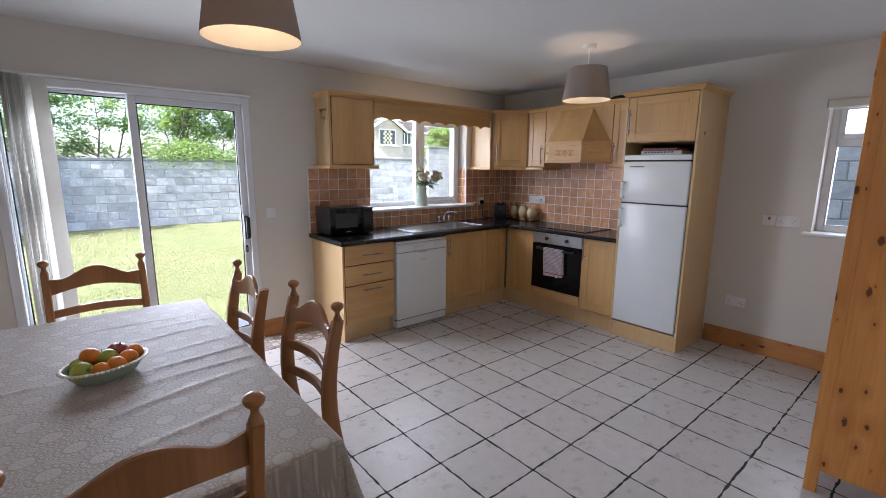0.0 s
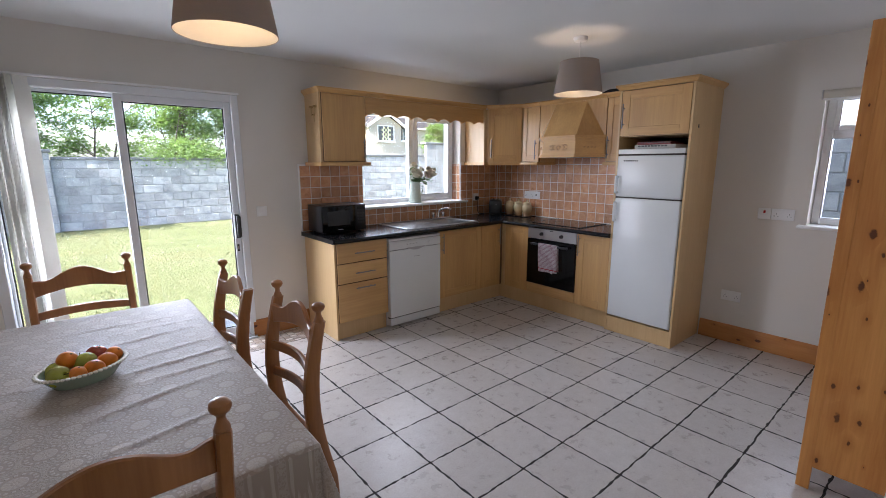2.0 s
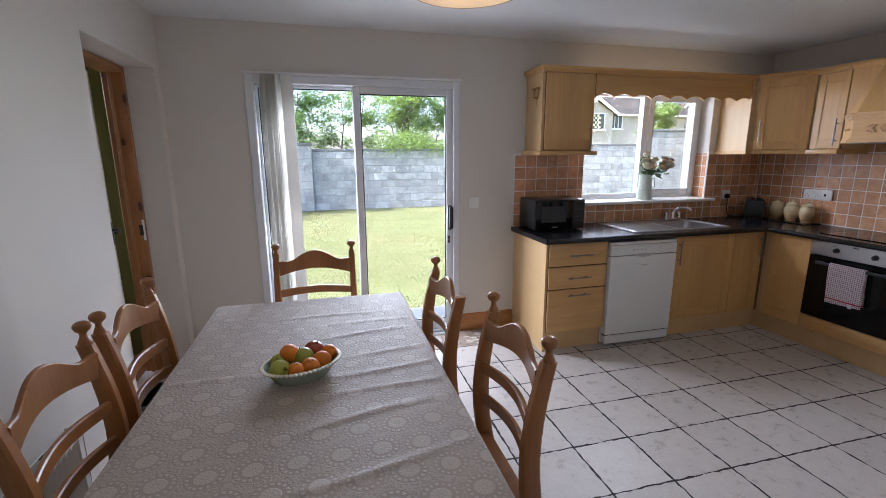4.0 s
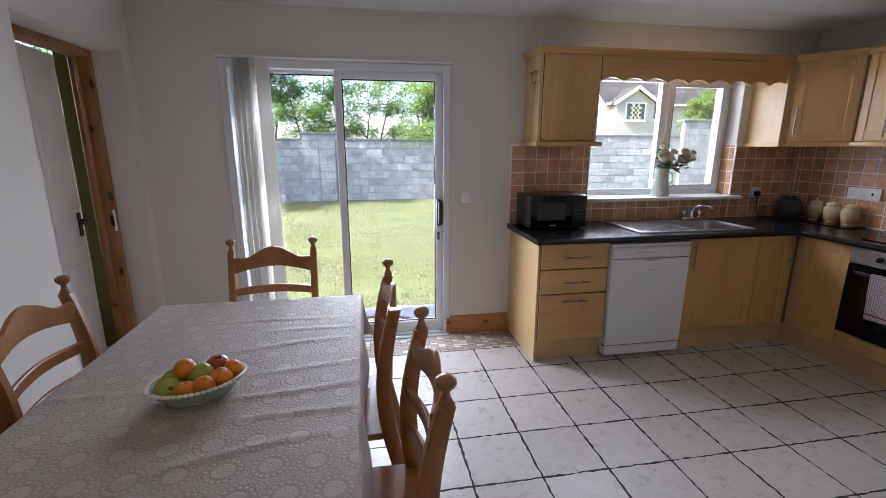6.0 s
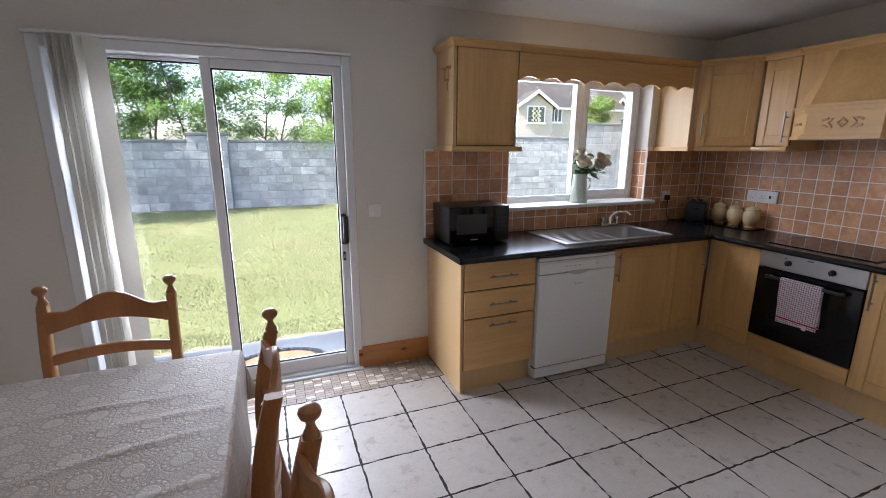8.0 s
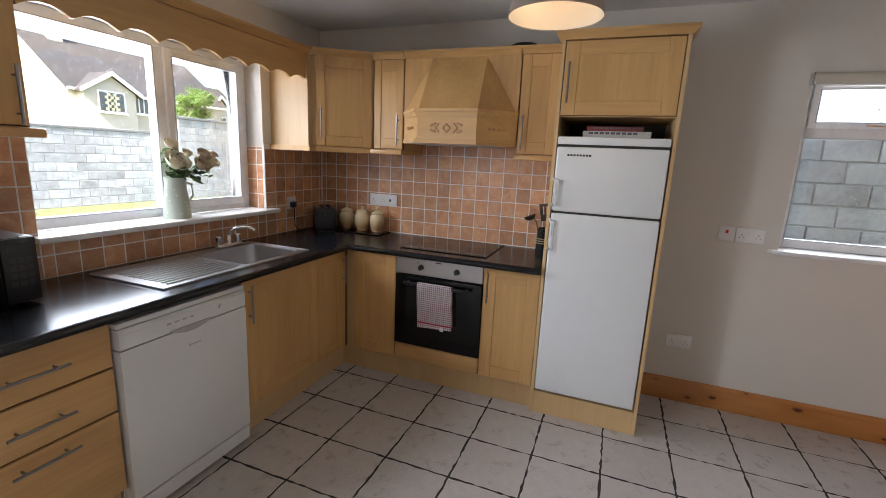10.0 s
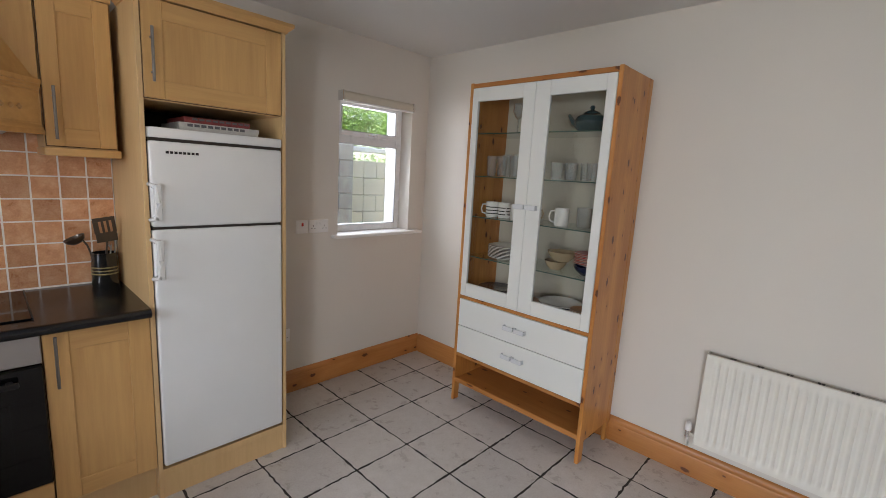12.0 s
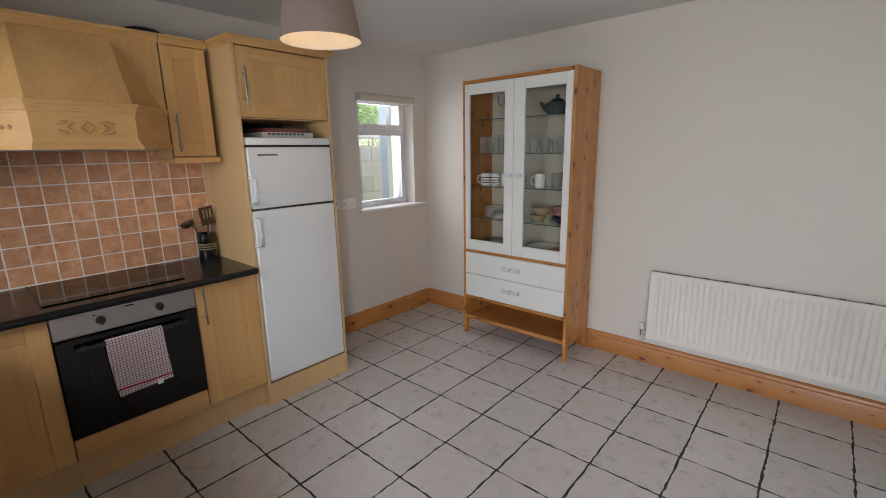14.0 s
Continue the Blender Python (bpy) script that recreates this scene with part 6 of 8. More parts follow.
plate_on(pose(XE - 0.012, 3.64, 1.15, 0, 0, -90), 0.146, 0.087, "white double socket on the tiles", "wall_socket", "socket", holes=((-0.042, -0.008), (0.042, -0.008)), buttons=((-0.012, 0.02, PLASTIC_WHITE), (0.012, 0.02, PLASTIC_WHITE)))
plate_on(pose(XE - 0.012, 3.525, 1.15, 0, 0, -90), 0.085, 0.087, "white switched cooker spur on the tiles", "cooker_switch", "switch", buttons=((-0.01, 0.0, BLACK), (0.012, 0.0, PLASTIC_WHITE)))
plate_on(pose(XE, 1.28, 1.122, 0, 0, -90), 0.087, 0.087, "white fused switch with a red rocker on the wall", "wall_switch", "switch", buttons=((0, 0.015, RED),))
plate_on(pose(XE, 1.16, 1.122, 0, 0, -90), 0.146, 0.087, "white double socket under the small window", "wall_socket", "socket", holes=((-0.042, -0.008), (0.042, -0.008)), buttons=((-0.012, 0.02, PLASTIC_WHITE), (0.012, 0.02, PLASTIC_WHITE)))
plate_on(pose(XE, 1.44, 0.405, 0, 0, -90), 0.146, 0.087, "white double socket low on the wall", "wall_socket", "socket", holes=((-0.042, -0.008), (0.042, -0.008)))

# ---- worktop things ----
mw = thing("microwave", (1.96, 3.86, 0.9), "black microwave oven on the worktop", "microwave")
bm = B()
box(bm, (0, 0.012, 0.012), (0.435, 0.3, 0.25), 0.006, 2)
part("casing", bm, BLACK, mw)
bm = B()
box(bm, (0.003, 0, 0.014), (0.325, 0.014, 0.247), 0.005, 2)
md = part("door", bm, BLACK_GLASS, mw, "glossy black door")
bm = B()
box(bm, (0.05, -0.0015, 0.07), (0.27, 0.002, 0.2), 0.001)
part("window", bm, plain("dark_mesh_window", (0.025, 0.028, 0.03), 0.2, vary=0.1), md)
bm = B()
box(bm, (0.329, 0, 0.014), (0.432, 0.014, 0.247), 0.004, 2)
cp = part("control_panel", bm, BLACK, mw)
bm = B()
box(bm, (0.345, -0.001, 0.205), (0.417, 0.001, 0.23))
part("display", bm, plain("grey_display", (0.03, 0.035, 0.035), 0.15), cp)
for r_ in range(4):
    for c_ in range(3):
        bm = B()
        box(bm, (0.347 + 0.025 * c_, -0.001, 0.075 + 0.028 * r_), (0.366 + 0.025 * c_, 0.001, 0.093 + 0.028 * r_))
        part("button", bm, plain("dark_button", (0.035, 0.035, 0.037), 0.4), cp)
bm = B()
box(bm, (0.15, -0.001, 0.03), (0.2, 0.001, 0.036))
part("badge", bm, APPLIANCE_GREY, md, "small grey maker's mark")
for x in (0.04, 0.39):
    for y in (0.05, 0.26):
        bm = B()
        cyl(bm, (x, y, 0), (x, y, 0.014), 0.012, seg=10)
        part("foot", bm, BLACK, mw)
bm = B()
box(bm, (2.1, 4.158, 1.145), (2.29, 4.172, 1.2), 0.002)
solid("tile_trivet", bm, WALL_TILE, "terracotta tile standing behind the microwave", "tile", at=(0, 0, 0.008)).matrix_basis = Matrix.Translation((0, 0.001, 0.0))

ts = thing("toaster", pose(4.30, 4.0, 0.9, 0, 0, 42), "black two-slot toaster in the worktop corner", "toaster")
bm = B()
box(bm, (-0.13, -0.075, 0.012), (0.13, 0.075, 0.185), 0.025, 3)
part("casing", bm, BLACK, ts)
for y in (-0.025, 0.025):
    bm = B()
    box(bm, (-0.095, y - 0.012, 0.18), (0.095, y + 0.012, 0.1865))
    part("slot", bm, DARK_GAP, ts, smooth=False)
bm = B()
box(bm, (-0.15, -0.015, 0.12), (-0.125, 0.015, 0.135), 0.004)
part("lever", bm, BLACK, ts)
bm = B()
box(bm, (-0.12, -0.065, 0.0), (0.12, 0.065, 0.014), 0.004)
part("base", bm, BLACK, ts)

bm = B()
box(bm, (4.30, 3.53, 0.9), (4.498, 3.97, 0.907), 0.003)
solid("serving_tray", bm, BLACK_GLASS, "dark glass worktop saver under the jars", "tray")
JAR, n, l, b = nodes_of("stoneware_glaze")
vec = coords(n, l)
sepz = n.new("ShaderNodeSeparateXYZ")
l.new(vec, sepz.inputs[0])
addn = n.new("ShaderNodeMath")
addn.operation = "MULTIPLY_ADD"
addn.inputs[1].default_value, addn.inputs[2].default_value = 5.5, 0.0
l.new(sepz.outputs["Z"], addn.inputs[0])
wob = n.new("ShaderNodeMath")
wob.operation = "MULTIPLY_ADD"
wob.inputs[1].default_value = 0.25
l.new(noise_tex(n, l, vec, 18, 4), wob.inputs[0])
l.new(addn.outputs[0], wob.inputs[2])
l.new(ramp(n, l, wob.outputs[0], [(0.22, (0.42, 0.24, 0.12)), (0.5, (0.6, 0.45, 0.25)), (0.75, (0.66, 0.55, 0.34))]), b.inputs["Base Color"])
b.inputs["Roughness"].default_value, b.inputs["Coat Weight"].default_value = 0.25, 0.4
for y in (3.885, 3.745, 3.61):
    j = thing("storage_jar", (4.43, y, 0.907), "cream and tan glazed stoneware jar with a knobbed lid", "jar", "jars on the worktop")
    bm = B()
    lathe(bm, [(0.0, 0.0), (0.042, 0.0), (0.045, 0.005), (0.041, 0.015), (0.055, 0.05), (0.061, 0.085), (0.057, 0.115), (0.045, 0.132), (0.043, 0.138), (0.0, 0.138)], (0, 0, 0), 28)
    part("jar_body", bm, JAR, j)
    bm = B()
    lathe(bm, [(0.0, 0.138), (0.049, 0.138), (0.05, 0.143), (0.042, 0.155), (0.016, 0.165), (0.009, 0.169), (0.014, 0.18), (0.009, 0.19), (0.0, 0.191)], (0, 0, 0), 28)
    part("lid", bm, JAR, j, "domed lid with a knob")

# utensil jar
uj = thing("utensil_jar", (4.43, 2.335, 0.9), "black ceramic utensil jar holding steel cooking tools", "utensil jar")
bm = B()
lathe(bm, [(0.0, 0.0), (0.05, 0.0), (0.053, 0.01), (0.05, 0.14), (0.053, 0.16), (0.047, 0.16), (0.045, 0.02), (0, 0.02)], (0, 0, 0), 24)
jb = part("jar_body", bm, plain("black_glazed_jar", (0.012, 0.012, 0.012), 0.15, vary=0.2, coat=0.5), uj)
bm = B()
for z in (0.06, 0.075, 0.09):
    lathe(bm, [(0.052, z), (0.0535, z + 0.003), (0.052, z + 0.006)], (0, 0, 0), 24)
part("lettering_band", bm, plain("gold_print", (0.3, 0.24, 0.1), 0.35), jb, "faint gold print bands")
bm = B()
tube(bm, [(0.0, 0.0, 0.03), (-0.02, -0.006, 0.15), (-0.03, -0.012, 0.22)], 0.0045, 8)
TURNER = plain("smoked_steel", (0.12, 0.10, 0.085), 0.3, metal=0.8, vary=0.15)
tilt = Matrix.Translation((-0.032, -0.014, 0.215)) @ Matrix.Rotation(radians(-8), 4, "X") @ Matrix.Rotation(radians(-10), 4, "Y")
for y0, y1, z0, z1 in ((-0.04, 0.04, 0.0, 0.045), (-0.042, 0.042, 0.1, 0.118), (-0.042, -0.028, 0.045, 0.1), (-0.018, -0.008, 0.045, 0.1), (0.002, 0.012, 0.045, 0.1), (0.022, 0.042, 0.045, 0.1)):
    box(bm, (-0.0015, y0, z0), (0.0015, y1, z1), 0.0008, turn=tilt)
part("slotted_turner", bm, TURNER, uj, "dark steel slotted turner")
bm = B()
tube(bm, [(0.01, 0.01, 0.03), (-0.01, 0.06, 0.2), (-0.012, 0.085, 0.24)], 0.004, 8)
lathe(bm, [(0.0, -0.03), (0.02, -0.026), (0.036, -0.012), (0.042, 0.004), (0.04, 0.004), (0.034, -0.01), (0.018, -0.022), (0, -0.026)], (-0.014, 0.105, 0.235), 20, Matrix.Rotation(radians(-25), 3, "X"))
part("ladle", bm, TURNER, uj, "dark steel ladle")
bm = B()
tube(bm, [(0.015, -0.02, 0.03), (0.0, -0.045, 0.17), (-0.005, -0.052, 0.25)], [0.003, 0.003, 0.009], 8)
part("spoon", bm, STEEL, uj, "steel spoon")
bm = B()
tube(bm, [(0.0, -0.01, 0.03), (0.0, -0.03, 0.19)], 0.003, 8)
for k in range(5):
    a = math.pi * k / 5
    tube(bm, [(0, -0.03, 0.17)] + [(0.02 * math.sin(q) * math.cos(a), -0.033 + 0.02 * math.sin(q) * math.sin(a), 0.2 - 0.03 * math.cos(q) + 0.01) for q in (0.5, 1.1, 1.6, 2.2, 2.8)], 0.0012, 6)
part("whisk", bm, STEEL, uj, "wire whisk")

# vase of roses on the sill
vs = thing("flower_vase", Matrix.Translation((3.24, 4.225, 1.09)) @ Matrix.Scale(1.2, 4), "pale green jug of cream roses on the window sill", "vase")
bm = B()
lathe(bm, [(0.0, 0.0), (0.058, 0.0), (0.06, 0.008), (0.05, 0.1), (0.043, 0.17), (0.047, 0.19), (0.044, 0.19), (0.04, 0.17), (0.046, 0.1), (0.052, 0.012), (0.0, 0.01)], (0, 0, 0), 28)
part("jug", bm, plain("pale_green_glaze", (0.55, 0.62, 0.54), 0.3, vary=0.06), vs)
bm = B()
rng = random.Random(11)
for k in range(40):
    a, z = rng.uniform(0, 6.28), rng.uniform(0.02, 0.165)
    r = 0.0603 - 0.0005 + (0.0435 - 0.06) * z / 0.17
    lathe(bm, [(0.005, 0.0), (0.003, 0.0016), (0.0, 0.002)], (r * math.cos(a), r * math.sin(a), z), 8, Matrix.Rotation(a, 3, "Z") @ Matrix.Rotation(radians(90), 3, "Y"))
tagged(part("dots", bm, plain("white_glaze_dots", (0.74, 0.76, 0.72), 0.3), vs, "white dots"), kind="stuff")
bm = B()
tube(bm, [(0.045, 0, 0.165), (0.085, 0, 0.155), (0.09, 0, 0.1), (0.052, 0, 0.06)], 0.006, 8)
part("handle", bm, bpy.data.materials["pale_green_glaze"], vs)
STEM = plain("rose_stem", (0.07, 0.13, 0.04), 0.6, vary=0.2)
LEAF = plain("rose_leaf", (0.09, 0.17, 0.05), 0.45, vary=0.3)
PETAL = plain("cream_petal", (0.82, 0.76, 0.6), 0.6, vary=0.06)
PETAL2 = plain("blush_petal", (0.66, 0.56, 0.42), 0.6, vary=0.12)
heads = [(0.0, -0.03, 0.27, 0.05, PETAL), (0.01, 0.02, 0.345, 0.028, PETAL), (0.17, 0.0, 0.30, 0.032, PETAL2), (0.13, -0.03, 0.255, 0.036, PETAL2), (0.2, -0.02, 0.265, 0.03, PETAL), (0.1, 0.03, 0.305, 0.022, PETAL), (0.235, 0.01, 0.30, 0.018, PETAL2)]
for x, y, z, r, mat_ in heads:
    bm = B()
    tube(bm, [(0.0, 0, 0.12), (x * 0.3, y * 0.3, 0.2), (x * 0.85, y * 0.8, z - 0.05), (x, y, z - r * 0.6)], 0.0022, 6)
    part("stem", bm, STEM, vs)
    bm = B()
    nod = Matrix.Translation((x, y, z)) @ Matrix.Rotation(radians(48), 4, "X") @ Matrix.Rotation(x * 9, 4, "Z")
    for ring, (rr, n_, top) in enumerate(((0.3, 3, 0.9), (0.52, 4, 1.0), (0.76, 5, 1.15), (1.0, 6, 1.45))):
        for k in range(n_):
            a0 = 2 * math.pi * k / n_ + ring * 0.7
            rows = []
            for e in range(5):
                pol = math.pi - (math.pi - top) * e / 4
                row = []
                for g in range(5):
                    a = a0 + (g - 2) * 0.62 * 4 / n_ * (0.55 + 0.45 * math.sin(math.pi * min(1, (e + 0.6) / 4.2)))
                    q = r * rr * (1 + 0.05 * (g % 2) + 0.16 * (e == 4) * (ring > 1))
                    row.append(bm.verts.new(nod @ Vector((q * math.sin(pol) * math.cos(a), q * math.sin(pol) * math.sin(a), -q * 0.8 * math.cos(math.pi - pol)))))
                rows.append(row)
            for c0, c1 in zip(rows, rows[1:]):
                for g in range(4):
                    bm.faces.new((c0[g], c0[g + 1], c1[g + 1], c1[g]))
    part("rose", bm, mat_, vs, "full-blown rose")
bm = B()
for k in range(110):
    i = rng.choice((0, 0, 0, 1, 1, 2, 3, 4, 5, 6))
    hx, hy, hz = heads[i][0], heads[i][1], heads[i][2]
    f = rng.uniform(0.25, 0.95)
    p = Vector((hx * f * 0.9 + rng.uniform(-0.03, 0.03), hy * f + rng.uniform(-0.035, 0.035), 0.15 + (hz - 0.19) * f + rng.uniform(-0.02, 0.03)))
    m = Matrix.Translation(p) @ Euler((rng.uniform(-0.8, 0.8), rng.uniform(-0.8, 0.8), rng.uniform(0, 6.28))).to_matrix().to_4x4()
    s = rng.uniform(0.014, 0.026)
    vsx = [bm.verts.new(m @ Vector(q)) for q in ((0, -s, 0), (0.55 * s, -0.2 * s, 0.15 * s), (0.45 * s, 0.5 * s, 0.1 * s), (0, s * 1.1, -0.1 * s), (-0.45 * s, 0.5 * s, 0.1 * s), (-0.55 * s, -0.2 * s, 0.15 * s))]
    bm.faces.new((vsx[0], vsx[1], vsx[2], vsx[3])), bm.faces.new((vsx[0], vsx[3], vsx[4], vsx[5]))
tagged(part("foliage", bm, LEAF, vs, "dark green rose leaves"), kind="stuff")

# key hooks on the wall cabinet's side
kh = thing("key_hooks", (1.9995, 4.0, 2.0), "small brass key hooks with hanging keys", "key hooks")
BRASS = plain("brass", (0.45, 0.3, 0.12), 0.3, metal=0.8, vary=0.1)
for y, z in ((0.03, 0.0), (-0.045, 0.0), (-0.01, -0.07)):
    bm = B()
    lathe(bm, [(0.013, 0), (0.013, 0.004), (0.006, 0.006), (0.006, 0.02), (0.011, 0.026), (0, 0.028)], (0, y, z), 12, Matrix.Rotation(radians(-90), 3, "Y"))
    part("hook", bm, BRASS, kh)
for y, z in ((0.03, -0.045), (-0.045, -0.04), (-0.02, -0.1)):
    bm = B()
    box(bm, (-0.012, y - 0.006, z - 0.03), (-0.009, y + 0.006, z + 0.03), 0.001)
    lathe(bm, [(0.009, -0.001), (0.009, 0.001)], (-0.0105, y, z + 0.03), 12, Matrix.Rotation(radians(90), 3, "Y"))
    part("key", bm, BRASS, kh)

# board games above the fridge
for dz, dx, w, h, mat_, lab in ((0.0, 0.0, 0.33, 0.032, plain("pale_box", (0.45, 0.45, 0.42), 0.5, vary=0.2, scale=30), "pale flat board game box on the fridge"), (0.033, 0.02, 0.27, 0.022, plain("dark_red_box", (0.2, 0.03, 0.03), 0.5, vary=0.5, scale=25), "dark red flat box on top of another")):
    g_ = thing("game_box", pose(FE + 0.03, 2.12 - dx, 1.6325 + dz, 0, 0, EAST), lab, "box", "boxes on the fridge")
    bm = B()
    box(bm, (0, 0.0, 0.0), (w, 0.25, h * 0.55), 0.001)
    part("tray", bm, mat_, g_)
    bm = B()
    box(bm, (-0.002, -0.002, h * 0.4), (w + 0.002, 0.252, h), 0.001)
    part("lid", bm, mat_, g_)
    bm = B()
    for k in range(9):
        box(bm, (0.03 + 0.027 * k, -0.0035, h * 0.5), (0.05 + 0.027 * k, -0.0018, h * 0.85))
    part("print", bm, plain("box_print", (0.1, 0.1, 0.11), 0.6), g_, "dark printed bars")
# black dish on top of the wall units
bm = B()
lathe(bm, [(0.0, 0.0), (0.14, 0.0), (0.15, 0.012), (0.145, 0.03), (0.12, 0.06), (0.075, 0.085), (0.03, 0.094), (0.0, 0.095)], (0, 0, 0), 32)
solid("black_hat", bm, plain("black_felt", (0.01, 0.01, 0.01), 0.85, vary=0.2), "black rounded hat on top of the wall units", "hat", at=(4.36, 2.545, UT))


# ---- garden ----
GZ = -0.12
GRASS, n, l, b = nodes_of("lawn")
vec = coords(n, l)
big = noise_tex(n, l, vec, 0.6, 4, 0.6)
midn = noise_tex(n, l, vec, 7, 5, 0.7)
finen = noise_tex(n, l, vec, 34, 6, 0.75)
col = ramp(n, l, big, [(0.35, (0.15, 0.17, 0.075)), (0.52, (0.22, 0.215, 0.115)), (0.68, (0.33, 0.285, 0.19))])
col = mix(n, l, 0.55, col, ramp(n, l, midn, [(0.3, (0.075, 0.11, 0.02)), (0.55, (0.19, 0.205, 0.075)), (0.72, (0.34, 0.28, 0.165))]))
col = mix(n, l, 0.5, col, ramp(n, l, finen, [(0.36, (0.035, 0.06, 0.015)), (0.5, (0.15, 0.17, 0.065)), (0.64, (0.32, 0.30, 0.17))]))
l.new(col, b.inputs["Base Color"])
b.inputs["Roughness"].default_value = 0.9
b.inputs["Specular IOR Level"].default_value = 0.15
bump(n, l, finen, b, 0.8, 0.02)
bm = B()
R = 400.0
for x0, x1, y0, y1 in ((-R, R, YN + T, R), (-R, XW - T - 2.4, -R, YN + T), (XE + T, R, -R, YN + T), (XW - T - 2.4, XE + T, -R, YS - T)):
    box(bm, (x0, y0, GZ - 0.3), (x1, y1, GZ))
ground = solid("ground", bm, GRASS, "sunlit mown lawn with dry patches", "lawn", "structure", smooth=False)
# grass blades near the patio and over the lawn
rng = random.Random(3)
verts, faces = [], []
def blade(x, y, h):
    a = rng.uniform(0, 6.28)
    w = 0.0026 + 0.0014 * rng.random() + 0.0006 * max(0, y - 6)
    dx, dy = w * math.cos(a), w * math.sin(a)
    lx, ly = rng.uniform(-0.6, 0.6) * h, rng.uniform(-0.6, 0.6) * h
    i = len(verts)
    verts.extend([(x - dx, y - dy, GZ), (x + dx, y + dy, GZ), (x + lx, y + ly, GZ + h)])
    faces.append((i, i + 1, i + 2))
for k in range(90000):
    d = rng.random() ** 1.6
    y = 5.13 + 9.2 * d
    x = rng.uniform(-3.0 - 0.35 * (y - 5), 2.2 + 0.6 * (y - 5))
    if noise.noise((x * 1.1, y * 1.1, 0)) < -0.22 and rng.random() < 0.7:
        continue
    blade(x, y, rng.uniform(0.012, 0.028))
me = bpy.data.meshes.new("grass")
me.from_pydata(verts, [], faces)
BLADE, n, l, b = nodes_of("grass_blade")
geo = n.new("ShaderNodeNewGeometry")
l.new(ramp(n, l, geo.outputs["Random Per Island"], [(0.0, (0.07, 0.10, 0.03)), (0.5, (0.18, 0.2, 0.09)), (1.0, (0.40, 0.35, 0.22))]), b.inputs["Base Color"])
b.inputs["Roughness"].default_value = 0.7
me.materials.append(BLADE)
tagged(new("grass", me), "short green grass blades with dry tips", "grass", "", "stuff")

# concrete slab by the house and a half-round mat
bm = B()
box(bm, (-2.5, YN + T, GZ - 0.2), (XE + 1.2, 5.1, -0.085), 0.006)
solid("pavement", bm, CONCRETE, "grey concrete slab along the house", "pavement", "structure")
bm = B()
near_, far_ = [], []
for k in range(120):
    x = -2.4 + 0.065 * k
    near_.append(bm.verts.new((x, 5.095, GZ + 0.006)))
    far_.append(bm.verts.new((x, 5.2 + 0.07 * noise.noise((x * 2.1, 0.3, 0)) + 0.04 * noise.noise((x * 9, 1.3, 0)), GZ + 0.004)))
for k in range(119):
    bm.faces.new((near_[k], near_[k + 1], far_[k + 1], far_[k]))
solid("bare_earth", bm, plain("dry_earth", (0.33, 0.25, 0.17), 0.95, vary=0.25, scale=9, fine=90, relief=0.004), "dry bare earth along the concrete slab", "soil", "structure")
mat_ob = thing("door_mat", (0.87, 4.62, -0.085), "half-round coir door mat with a black rubber border", "door mat")
bm = B()
prism(bm, [(0.29 * math.cos(math.pi * k / 24), 0.29 * 0.62 * math.sin(math.pi * k / 24)) for k in range(25)], "z", 0.0, 0.012)
part("coir", bm, plain("coir", (0.3, 0.2, 0.1), 0.95, vary=0.25, scale=30, fine=200, relief=0.003), mat_ob, "brown coir middle")
bm = B()
outer = [(0.36 * math.cos(math.pi * k / 24), 0.36 * 0.62 * math.sin(math.pi * k / 24)) for k in range(25)]
inner = [(0.29 * math.cos(math.pi * k / 24), 0.29 * 0.62 * math.sin(math.pi * k / 24)) for k in range(25)]
vo = [[bm.verts.new((*p, z)) for p in ring] for ring in (outer, inner) for z in (0.0, 0.016)]
for k in range(24):
    bm.faces.new((vo[1][k], vo[1][k + 1], vo[3][k + 1], vo[3][k]))
    bm.faces.new((vo[0][k], vo[0][k + 1], vo[1][k + 1], vo[1][k]))
    bm.faces.new((vo[2][k], vo[2][k + 1], vo[3][k + 1], vo[3][k]))
for k in range(0, 24, 1):
    p = Vector(outer[k]) * 0.9
    lathe(bm, [(0.018, 0.014), (0.02, 0.02), (0.012, 0.024), (0.008, 0.018)], (p.x, p.y, 0), 10)
part("rubber_border", bm, plain("black_rubber", (0.03, 0.03, 0.032), 0.7, vary=0.15), mat_ob, "scrolled black rubber border")

# boundary wall: core with a coping; its blocks follow as pieces
BLOCK = tile_mat("concrete_block", [(0.19, 0.195, 0.2), (0.36, 0.365, 0.37), (0.52, 0.525, 0.52)], 0.85, 3.4, 0.008, 0.26, 0.05)
MORTAR = plain("mortar", (0.30, 0.305, 0.305), 0.95, vary=0.12, scale=9, fine=80, relief=0.003)
WALL_Y = 14.5
bm = B()
box(bm, (-9.0, WALL_Y + 0.012, GZ - 0.2), (6.0, WALL_Y + 0.2, 1.62)), box(bm, (6.0, WALL_Y + 0.012, GZ - 0.2), (18.0, WALL_Y + 0.2, 1.78))
box(bm, (-0.93, WALL_Y - 0.11, GZ - 0.2), (0.0, WALL_Y + 0.03, 1.79)), box(bm, (11.3, WALL_Y - 0.11, GZ - 0.2), (18.0, WALL_Y + 0.03, 2.28))
gwall = solid("garden_wall", bm, MORTAR, "grey concrete block garden wall with piers", "wall", "structure", smooth=False)
bm = B()
